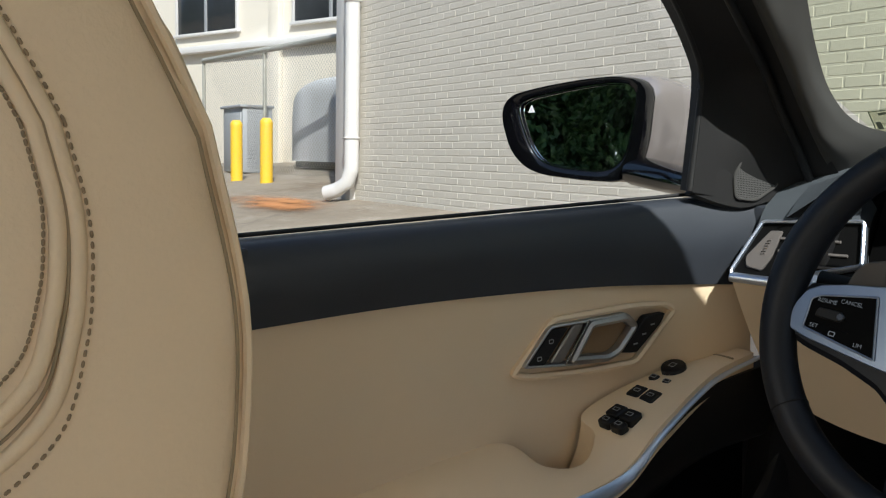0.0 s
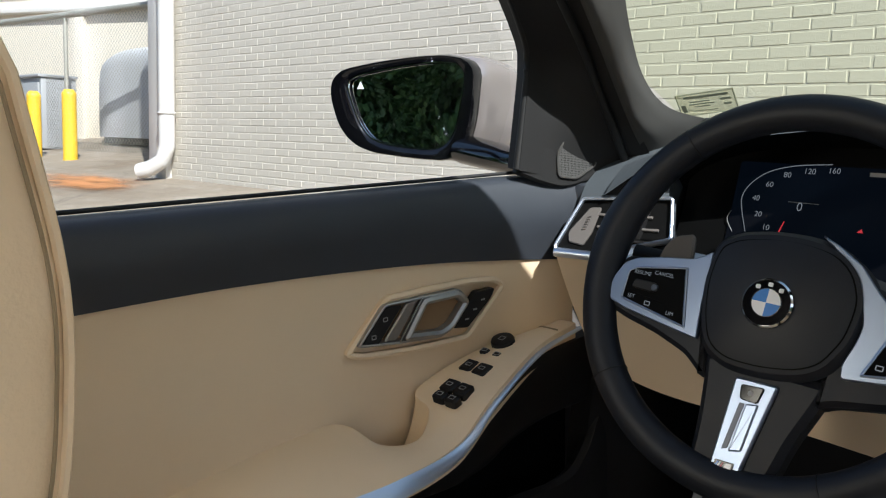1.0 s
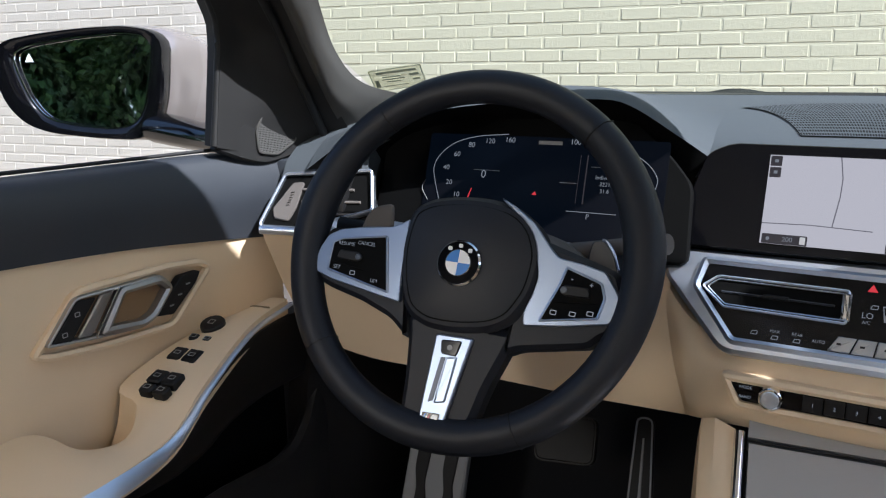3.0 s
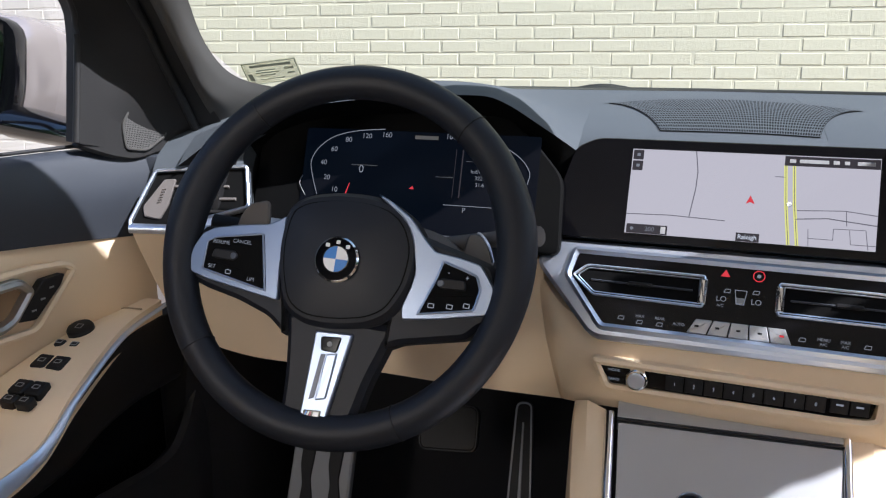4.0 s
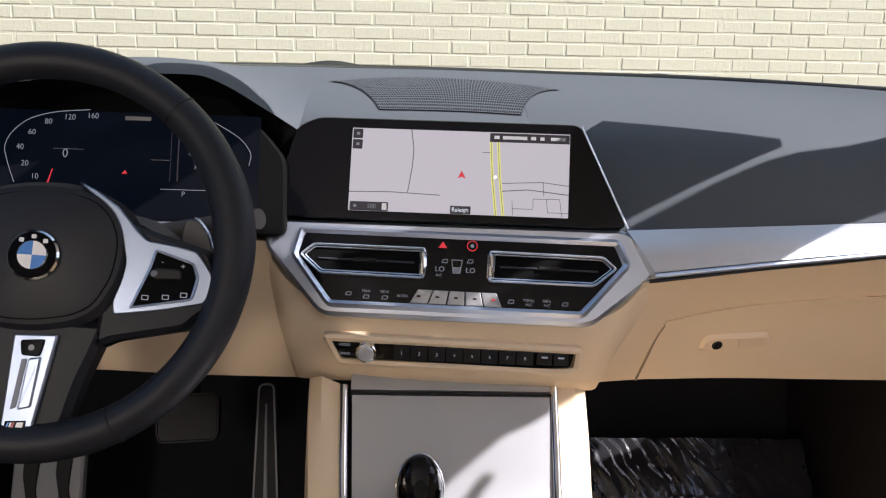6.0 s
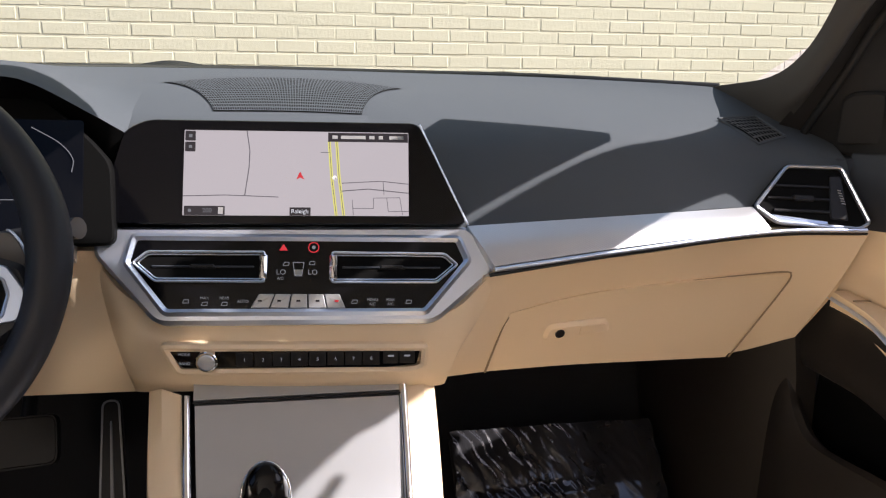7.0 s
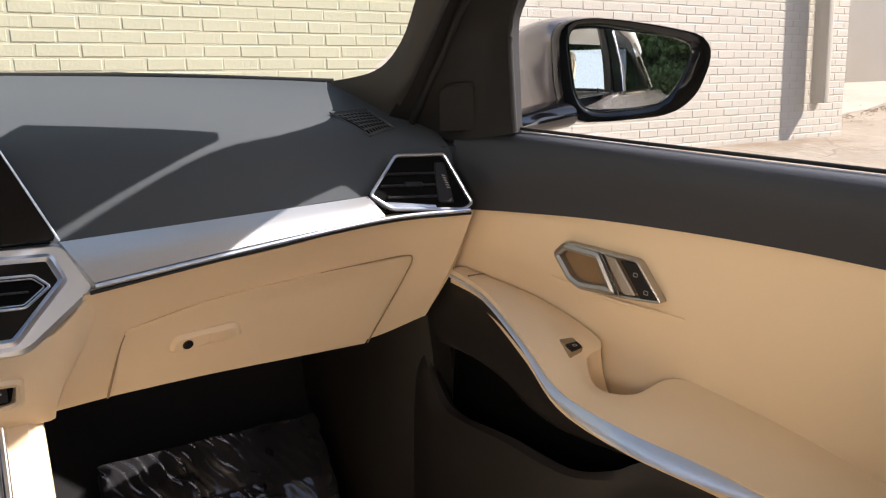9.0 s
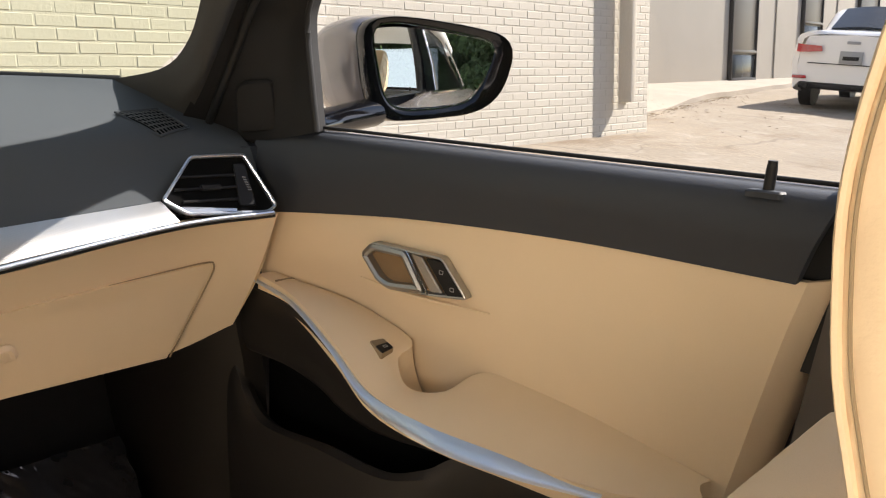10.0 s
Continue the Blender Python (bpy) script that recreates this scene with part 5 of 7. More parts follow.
    gl = loft("window", [g(c) for c in ([(0.770, 0.835, 0.985), (0.782, 0.5, 1.0), (0.785, 0.13, 1.015)], [(0.735, 0.835, 1.10), (0.748, 0.5, 1.12), (0.752, 0.13, 1.13)], [(0.655, 0.62, 1.28), (0.665, 0.4, 1.33), (0.67, 0.06, 1.345)])], SIDEG, d, 14, 10, None, "clear side window")
    gl.visible_shadow = False
    return d


for side in (1, -1):
    build_door(side)


# ---- body shell ----
shell = thing("car_body", (0, 0, 0.2), "car body shell with dark pillars and pale roof lining", "car body", kind="structure")
mesh_ob("floor_pan", *box_data(-0.78, 0.78, -1.0, 1.25, 0.20, 0.24), CARPET, shell, "black carpet", 0)
loft("toe_board", [[(-0.78, 1.0, 0.24), (0.78, 1.0, 0.24)], [(-0.78, 1.22, 0.36), (0.78, 1.22, 0.36)], [(-0.78, 1.32, 0.62), (0.78, 1.32, 0.62)], [(-0.78, 1.33, 1.0), (0.78, 1.33, 1.0)]], CARPET, shell, 12, 14, (0, 0.03, 0), "black carpeted toe board")
loft("cowl", [[(-0.85, 1.02, 0.99), (-0.37, 1.21, 1.005), (0, 1.32, 1.0), (0.37, 1.21, 1.005), (0.85, 1.02, 0.99)], [(-0.85, 1.10, 0.97), (-0.37, 1.35, 0.985), (0, 1.45, 0.985), (0.37, 1.35, 0.985), (0.85, 1.10, 0.97)], [(-0.8, 2.4, 0.72), (-0.37, 2.65, 0.80), (0, 2.7, 0.82), (0.37, 2.65, 0.80), (0.8, 2.4, 0.72)]], BODY, shell, 24, 12, (0, 0, -0.02), "grey-beige bonnet")
loft("roof", [[(-0.56, 0.55, 1.376), (-0.35, 0.59, 1.392), (-0.15, 0.640, 1.400), (0.05, 0.70, 1.404), (0.35, 0.70, 1.392), (0.56, 0.60, 1.376)], [(-0.60, -0.2, 1.40), (0, -0.2, 1.445), (0.60, -0.2, 1.40)], [(-0.56, -1.0, 1.36), (0, -1.0, 1.41), (0.56, -1.0, 1.36)]], HEADLINER, shell, 16, 12, (0, 0, 0.05), "pale grey roof lining")
ws = loft("windscreen", [
    [(-0.60, 1.03, 1.030), (-0.37, 1.195, 1.024), (0, 1.31, 1.018), (0.37, 1.195, 1.024), (0.60, 1.03, 1.030)],
    [(-0.63, 0.83, 1.165), (-0.33, 0.96, 1.20), (0, 1.02, 1.21), (0.33, 0.96, 1.20), (0.63, 0.83, 1.165)],
    [(-0.575, 0.56, 1.372), (-0.35, 0.61, 1.388), (0, 0.71, 1.40), (0.35, 0.71, 1.388), (0.575, 0.60, 1.372)]], WIND, shell, 24, 12, None, "green-tinted windscreen")
ws.visible_shadow = False
sweep("windscreen_seal", [(-0.58, 1.037, 1.031), (-0.37, 1.198, 1.025), (-0.19, 1.277, 1.022), (0, 1.305, 1.021), (0.19, 1.277, 1.022), (0.37, 1.198, 1.027), (0.57, 1.040, 1.031)], 0.005, RUBBER, shell, n=40, sides=8)
for s in (1, -1):
    g = lambda pts: [(s * x, y, z) for x, y, z in pts]
    loft("a_pillar", [g(c) for c in (
        [(0.560, 1.040, 1.031), (0.583, 0.950, 1.052), (0.587, 0.895, 1.087), (0.581, 0.850, 1.140), (0.567, 0.787, 1.235), (0.540, 0.64, 1.37)],
        [(0.575, 1.02, 1.018), (0.590, 0.935, 1.040), (0.590, 0.880, 1.080), (0.590, 0.838, 1.135), (0.582, 0.770, 1.228), (0.550, 0.62, 1.365)],
        [(0.600, 1.00, 0.995), (0.602, 0.915, 1.030), (0.602, 0.872, 1.074), (0.604, 0.835, 1.128), (0.594, 0.755, 1.215), (0.560, 0.60, 1.360)],
        [(0.622, 0.98, 0.975), (0.616, 0.925, 1.022), (0.616, 0.885, 1.072), (0.620, 0.850, 1.128), (0.610, 0.765, 1.215), (0.575, 0.60, 1.365)])], PILLAR, shell, 40, 20, (s * 0.02, 0.02, 0.0), "grey woven pillar trim")
    loft("window_frame", [g(c) for c in (
        [(0.612, 0.985, 0.968), (0.612, 0.930, 1.022), (0.613, 0.890, 1.072), (0.617, 0.855, 1.128), (0.607, 0.770, 1.215), (0.575, 0.60, 1.365)],
        [(0.655, 0.955, 0.965), (0.652, 0.905, 1.025), (0.657, 0.878, 1.075), (0.662, 0.858, 1.125), (0.645, 0.760, 1.215), (0.605, 0.58, 1.365)],
        [(0.684, 0.885, 0.968), (0.688, 0.858, 1.025), (0.690, 0.853, 1.085), (0.688, 0.840, 1.130), (0.670, 0.752, 1.216), (0.632, 0.58, 1.345)],
        [(0.704, 0.810, 0.985), (0.703, 0.820, 1.046), (0.701, 0.827, 1.106), (0.698, 0.816, 1.140), (0.686, 0.748, 1.212), (0.655, 0.59, 1.320)])], SAIL, shell, 40, 20, (s * 0.03, 0.015, 0.0), "black window frame of the door")
    sweep("door_seal", g([(0.640, 0.945, 0.985), (0.634, 0.905, 1.030), (0.638, 0.878, 1.075), (0.642, 0.850, 1.125), (0.626, 0.752, 1.212), (0.588, 0.58, 1.362)]), 0.005, RUBBER, shell, n=36, sides=10, label="black rubber door seal")
    loft("door_header", [g(c) for c in ([(0.676, 0.66, 1.287), (0.672, 0.60, 1.322), (0.668, 0.503, 1.364), (0.666, 0.35, 1.386), (0.664, 0.05, 1.396)], [(0.60, 0.64, 1.35), (0.60, 0.58, 1.385), (0.60, 0.50, 1.405), (0.60, 0.35, 1.42), (0.60, 0.05, 1.43)])], BLACKP, shell, 20, 4, (0, 0, 0.012), "black upper frame of the door window")
    loft("roof_corner", [g(c) for c in ([(0.50, 0.665, 1.388), (0.56, 0.645, 1.378), (0.625, 0.610, 1.345), (0.66, 0.60, 1.330)], [(0.50, 0.48, 1.405), (0.57, 0.47, 1.405), (0.63, 0.46, 1.400), (0.66, 0.46, 1.385)])], HEADLINER, shell, 12, 6, (0, 0, 0.014), "pale roof lining corner")
    sweep("pillar_seal", g([(0.709, 0.812, 0.986), (0.708, 0.823, 1.046), (0.706, 0.830, 1.106), (0.703, 0.819, 1.142), (0.690, 0.750, 1.216), (0.660, 0.59, 1.326)]), 0.0050, RUBBER, shell, n=40, sides=8)
    sweep("roof_rail", g([(0.60, 0.52, 1.38), (0.66, 0.1, 1.395), (0.66, -0.5, 1.38), (0.62, -1.0, 1.33)]), 0.045, HEADLINER, shell, n=18)
    loft("b_pillar", [g(c) for c in ([(0.775, 0.228, 1.0), (0.742, 0.180, 1.15), (0.66, 0.10, 1.37)], [(0.735, 0.12, 1.02), (0.705, 0.09, 1.15), (0.63, 0.02, 1.37)], [(0.775, -0.03, 1.02), (0.74, -0.05, 1.15), (0.66, -0.08, 1.37)])], PILLAR, shell, 14, 12, (s * 0.02, 0, 0), "dark B-pillar trim")
    loft("b_pillar_filler", [g(c) for c in ([(0.786, 0.27, 0.99), (0.788, 0.28, 0.85)], [(0.786, 0.14, 1.0), (0.788, 0.14, 0.85)])], RUBBER, shell, 6, 5, (s * 0.006, 0, 0), "black rubber door seal")
    loft("b_pillar_lower", [g(c) for c in ([(0.780, 0.212, 1.02), (0.785, 0.235, 0.7), (0.785, 0.26, 0.3)], [(0.735, 0.12, 1.02), (0.735, 0.15, 0.7), (0.74, 0.18, 0.3)], [(0.775, -0.03, 1.02), (0.78, -0.03, 0.7), (0.78, -0.03, 0.3)])], TAUPE, shell, 14, 10, (s * 0.02, 0, 0), "taupe lower B-pillar trim")
    loft("rear_side", [g(c) for c in ([(0.78, -0.03, 1.02), (0.76, -1.0, 1.02)], [(0.79, -0.03, 0.2), (0.79, -1.0, 0.2)])], CREAM, shell, 8, 6, (s * 0.01, 0, 0), "rear door panel")
    loft("rear_outer", [g(c) for c in ([(0.795, 0.16, 1.00), (0.80, -0.6, 1.02), (0.76, -1.6, 1.04), (0.68, -2.1, 1.0)], [(0.87, 0.16, 0.93), (0.88, -0.6, 0.95), (0.88, -1.4, 0.95), (0.75, -2.1, 0.9)], [(0.90, 0.16, 0.68), (0.91, -0.6, 0.68), (0.91, -1.4, 0.68), (0.80, -2.1, 0.7)], [(0.88, 0.16, 0.3), (0.88, -0.6, 0.3), (0.88, -1.4, 0.3), (0.80, -2.1, 0.3)])], BODY, shell, 16, 12, None, "grey-beige rear door skin")
    rw = loft("rear_window", [g(c) for c in ([(0.79, 0.10, 1.015), (0.79, -0.5, 1.03), (0.76, -0.95, 1.04)], [(0.675, 0.03, 1.35), (0.675, -0.5, 1.35), (0.64, -0.8, 1.30)])], TINTED, shell, 10, 6, None, "dark tinted rear side window")
    rw.visible_shadow = False
    loft("pillar_cover", [g(c) for c in ([(0.803, 0.20, 1.012), (0.765, 0.165, 1.16), (0.690, 0.09, 1.372)], [(0.803, 0.06, 1.020), (0.765, 0.03, 1.16), (0.690, -0.03, 1.372)])], GLOSS, shell, 12, 6, (-s * 0.006, 0, 0), "gloss black B-pillar cover")
    sweep("window_trim", g([(0.806, 0.12, 1.012), (0.804, -0.20, 1.022), (0.800, -0.50, 1.032), (0.775, -0.98, 1.052)]), 0.006, CHROME, shell, n=40, sides=8, label="chrome strip under the side windows")
    sweep("window_trim", g([(0.700, 0.55, 1.345), (0.692, 0.15, 1.392), (0.688, -0.40, 1.380), (0.690, -0.75, 1.300), (0.775, -0.98, 1.052)]), 0.006, CHROME, shell, n=40, sides=8, label="chrome strip over the side windows")
    sweep("window_divider", g([(0.800, 0.055, 1.02), (0.764, 0.025, 1.16), (0.690, -0.035, 1.375)]), 0.005, CHROME, shell, n=16, sides=8)
    loft("c_pillar", [g(c) for c in ([(0.77, -0.95, 1.02), (0.63, -0.85, 1.32)], [(0.70, -1.35, 1.02), (0.55, -1.0, 1.36)])], BODY, shell, 6, 6, (-s * 0.02, 0, 0))
    # kick panel and sill
    loft("kick_panel", [g(c) for c in ([(0.655, 0.92, 0.74), (0.665, 0.90, 0.60), (0.67, 0.90, 0.30)], [(0.62, 1.02, 0.74), (0.625, 1.02, 0.60), (0.63, 1.02, 0.30)], [(0.63, 1.30, 0.74), (0.63, 1.30, 0.60), (0.63, 1.30, 0.30)])], BROWNP, shell, 12, 10, (s * 0.03, 0, 0), "dark kick panel")
    mesh_ob("sill", *box_data(min(s * 0.66, s * 0.88), max(s * 0.66, s * 0.88), -1.0, 1.1, 0.2, 0.30), BROWNP, shell, "dark door sill", 0)
for s in (1, -1):
    sweep("wiper", [(-0.24, 1.36, 1.008), (-0.17, 1.365, 1.020), (-0.10, 1.37, 1.010)] if s < 0 else [(0.27, 1.30, 1.008), (0.34, 1.29, 1.020), (0.42, 1.26, 1.010)], 0.007, RUBBER, shell, n=12, sides=8, label="black wiper arm")
mesh_ob("rear_shelf", *box_data(-0.74, 0.74, -1.5, -0.95, 0.96, 1.0), DARK, shell, "", 0)
mesh_ob("rear_bulkhead", *box_data(-0.76, 0.76, -1.02, -0.98, 0.2, 1.0), CARPET, shell, "", 0)
# outer skin that closes the car
loft("roof_skin", [[(-0.60, 0.50, 1.425), (-0.30, 0.55, 1.445), (0, 0.62, 1.462), (0.30, 0.62, 1.445), (0.60, 0.56, 1.425)], [(-0.64, -0.2, 1.455), (0, -0.2, 1.505), (0.64, -0.2, 1.455)], [(-0.60, -1.0, 1.42), (0, -1.0, 1.47), (0.60, -1.0, 1.42)]], BODY, shell, 16, 12, (0, 0, 0.012), "grey-beige painted roof")
loft("boot_lid", [[(-0.70, -1.48, 1.01), (0, -1.52, 1.03), (0.70, -1.48, 1.01)], [(-0.74, -1.85, 1.02), (0, -1.9, 1.04), (0.74, -1.85, 1.02)], [(-0.72, -2.10, 0.98), (0, -2.16, 1.00), (0.72, -2.10, 0.98)], [(-0.80, -2.14, 0.70), (0, -2.24, 0.70), (0.80, -2.14, 0.70)], [(-0.80, -2.10, 0.30), (0, -2.18, 0.30), (0.80, -2.10, 0.30)]], BODY, shell, 16, 20, None, "grey-beige boot lid and bumper")
back = loft("back_window", [[(-0.56, -1.0, 1.39), (0, -1.02, 1.43), (0.56, -1.0, 1.39)], [(-0.68, -1.48, 1.02), (0, -1.52, 1.04), (0.68, -1.48, 1.02)]], SIDEG, shell, 12, 8, None, "clear back window")
back.visible_shadow = False
loft("front_bumper", [[(-0.8, 2.40, 0.72), (-0.37, 2.65, 0.80), (0, 2.70, 0.82), (0.37, 2.65, 0.80), (0.8, 2.40, 0.72)], [(-0.86, 2.42, 0.55), (-0.40, 2.74, 0.58), (0, 2.80, 0.58), (0.40, 2.74, 0.58), (0.86, 2.42, 0.55)], [(-0.84, 2.40, 0.28), (-0.40, 2.70, 0.26), (0, 2.76, 0.26), (0.40, 2.70, 0.26), (0.84, 2.40, 0.28)]], BODY, shell, 24, 12, None, "grey-beige front bumper")
for s in (1, -1):
    g = lambda pts: [(s * x, y, z) for x, y, z in pts]
    loft("front_wing", [g(c) for c in ([(0.84, 1.06, 0.965), (0.83, 1.7, 0.87), (0.79, 2.40, 0.71)], [(0.88, 1.06, 0.85), (0.90, 1.7, 0.78), (0.85, 2.42, 0.62)], [(0.90, 1.06, 0.55), (0.905, 1.7, 0.70), (0.86, 2.42, 0.50)], [(0.88, 1.06, 0.30), (0.90, 1.7, 0.66), (0.84, 2.42, 0.30)])], BODY, shell, 16, 12, None, "grey-beige front wing")
    for y in (1.62, -1.25):
        wf = Frame((s * 0.88, y, 0.355), (0, s, 0), (0, 0, 1))
        tyre = disc("wheel", wf, 0, 0, 0.325, 0.22, RUBBER, shell, 0.01, 0.03, 32, "black tyre")
        disc("wheel_rim", wf, 0, 0, 0.225, 0.02, SILVER, tyre, 0.016, 0.01, 24, "silver rim")
# sail panels with the tweeter covers
tl = Frame((-0.677, 0.905, 1.006), (0.35, 1, 0), (0, 0, 1))
slab("sail_panel", tl, [(-0.101, -0.0244), (-0.0617, -0.041), (-0.029, -0.050), (0.004, -0.045), (0.040, -0.037), (0.034, -0.016), (0.014, 0.008), (-0.014, 0.024), (-0.040, 0.022), (-0.066, -0.002), (-0.090, -0.016)], 0.014, SAIL, shell, 0.003, 0.003, 0.014, "dark grey corner panel")
tweeter = rounded([(-0.0288, 0.0150), (-0.0114, 0.0116), (0.0053, -0.0005), (0.0166, -0.0216), (-0.0129, -0.0371), (-0.0400, -0.0323), (-0.0416, -0.0061)], 0.006, 4)
slab("tweeter_backing", tl, tweeter, 0.014, VOID, shell, 0.0036, 0.0004, 0, "black backing")
bezel("tweeter_rim", tl, inset(tweeter, -0.0022), 0.0028, 0.014, PILLAR, shell, 0.0060, 0, "", 0.0006)


def outside(a, b):
    """Whether a cell of the tweeter's grille lies outside its outline."""
    x, y, odd = -0.046 + a * 0.064, -0.039 + b * 0.058, False
    for p, q in zip(tweeter, tweeter[1:] + tweeter[:1]):
        if (p[1] > y) != (q[1] > y) and x < p[0] + (y - p[1]) / (q[1] - p[1]) * (q[0] - p[0]):
            odd = not odd
    return not odd


lattice("tweeter_grille", lambda a, b: tl.at(-0.046 + a * 0.064, -0.039 + b * 0.058, 0.0050), 30, 27, 0.5, GRILLE, shell, "perforated grey tweeter grille", outside)
tf = Frame((0.690, 0.905, 1.006), (0.35, -1, 0), (0, 0, 1))
slab("sail_panel", tf, [(-0.030, -0.050), (-0.011, -0.0494), (0.037, -0.0474), (0.060, -0.029), (0.080, -0.021), (0.072, -0.004), (0.050, 0.030), (0.028, 0.050), (-0.010, 0.052), (-0.030, 0.020)], 0.014, SAIL, shell, 0.003, 0.003, 0.014, "dark grey corner panel")
pf = Frame((0.673, 0.888, 1.011), (0.7, -0.71, 0), (-0.18, -0.2, 0.96))
slab("tweeter_panel", pf, [(-0.0242, -0.0359), (0.0244, -0.0293), (0.0266, -0.0213), (0.0226, 0.0336), (0.0153, 0.0354), (-0.0125, 0.0316), (-0.023, 0.0234)], 0.016, SAIL, shell, 0.0085, 0.0035, 0.006, "dark tweeter panel", 0.0008)

# area lamps added in the rear windows behind the camera, in place of sky light
for name, eye, target, size, power, tone in (("rear_window_fill", (0, -1.15, 1.2), (0, 0, 1.0), (1.0, 0.35), 0.8, (0.75, 0.88, 1.0)), ("rear_side_fill", (0.70, -0.50, 1.18), (-0.7, -0.45, 0.85), (0.7, 0.28), 1.5, (0.80, 0.92, 1.0)), ("rear_side_fill", (-0.70, -0.50, 1.18), (0.7, -0.45, 0.85), (0.7, 0.28), 8.0, (1.0, 0.88, 0.70))):
    ld = bpy.data.lights.new(name, "AREA")
    ld.shape, ld.size, ld.size_y, ld.energy, ld.color = "RECTANGLE", size[0], size[1], power, tone
    lo_ = new(name, ld)
    lo_.matrix_basis = look(eye, target)


# ---- sun visor, folded down on the passenger side ----
# unseen; its outline is cut to cast the wedge shadow on the dash
visor = thing("sun_visor", (0.46, 0.70, 1.39), "pale grey fabric sun visor folded down behind the windscreen", "sun visor")
loft("panel", [[(0.336, 0.913, 1.164), (0.43, 0.893, 1.158), (0.526, 0.872, 1.152)], [(0.356, 0.84, 1.225), (0.435, 0.83, 1.225), (0.5135, 0.80, 1.225)], [(0.385, 0.745, 1.330), (0.44, 0.735, 1.330), (0.500, 0.695, 1.330)], [(0.390, 0.70, 1.392), (0.44, 0.69, 1.392), (0.492, 0.66, 1.385)]], HEADLINER, visor, 14, 16, (0, -0.012, -0.006), "pale grey visor panel")
sweep("pivot_rod", [(0.39, 0.698, 1.392), (0.47, 0.686, 1.394), (0.55, 0.655, 1.388)], 0.006, BLACKP, visor, n=8, sides=8)

# ---- rear-view mirror at the top of the windscreen ----
rvm = thing("rear_view_mirror", (-0.03, 0.72, 1.385), "black rear-view mirror with a sensor cover on the windscreen", "mirror")
loft("sensor_cover", [[(-0.10, 0.868, 1.272), (-0.03, 0.884, 1.266), (0.045, 0.868, 1.272)], [(-0.095, 0.80, 1.315), (-0.03, 0.81, 1.310), (0.04, 0.80, 1.315)], [(-0.08, 0.71, 1.375), (-0.03, 0.715, 1.372), (0.02, 0.71, 1.375)]], BLACKP, rvm, 12, 10, (0, -0.012, -0.03), "black sensor cover")
sweep("stalk", [(-0.03, 0.80, 1.295), (-0.03, 0.765, 1.275), (-0.03, 0.745, 1.270)], 0.010, BLACKP, rvm, n=8, sides=10, up=(1, 0, 0))
block("mirror_body", (-0.03, 0.728, 1.270), (0.235, 0.028, 0.062), BLACKP, rvm, 0.012, (12, 0, -14), "black mirror body", 4)
block("mirror_glass", (-0.03 - 0.0034, 0.728 - 0.0143, 1.270 - 0.0031), (0.220, 0.003, 0.050), MIRROR, rvm, 0.001, (12, 0, -14), "mirror glass")

# ---- windscreen sticker ----
st = thing("windscreen_sticker", (-0.563, 1.012, 1.055), "pale printed inspection sticker on the windscreen", "sticker")
sf = Frame((-0.5635, 1.004, 1.0565), (0.99, 0.06, 0.12), (-0.02, -0.55, 0.62))
sheet = slab("sheet", sf, [(-0.038, -0.0195), (0.036, -0.0175), (0.038, 0.0185), (-0.036, 0.0175)], 0.0004, STICK, st, 0, 0.0001, 0.002)
sheet.visible_shadow = False
bezel("print_frame", sf, [(-0.0375, -0.019), (0.0355, -0.017), (0.0375, 0.018), (-0.0355, 0.017)], 0.0012, 0.0002, STICKINK, st, 0.0006)
for a0, a1, b, t in ((-0.026, 0.030, 0.0115, 0.004), (-0.020, 0.006, 0.004, 0.002), (-0.022, 0.010, 0.000, 0.002), (-0.016, 0.004, -0.004, 0.002), (-0.033, -0.027, -0.006, 0.012), (0.018, 0.031, 0.004, 0.004), (0.020, 0.030, -0.004, 0.003), (-0.020, 0.012, -0.011, 0.0015)):
    slab("print_bar", sf, [(a0, b - t / 2), (a1, b - t / 2), (a1, b + t / 2), (a0, b + t / 2)], 0.0002, STICKINK, st, 0.0007, 0.0001)


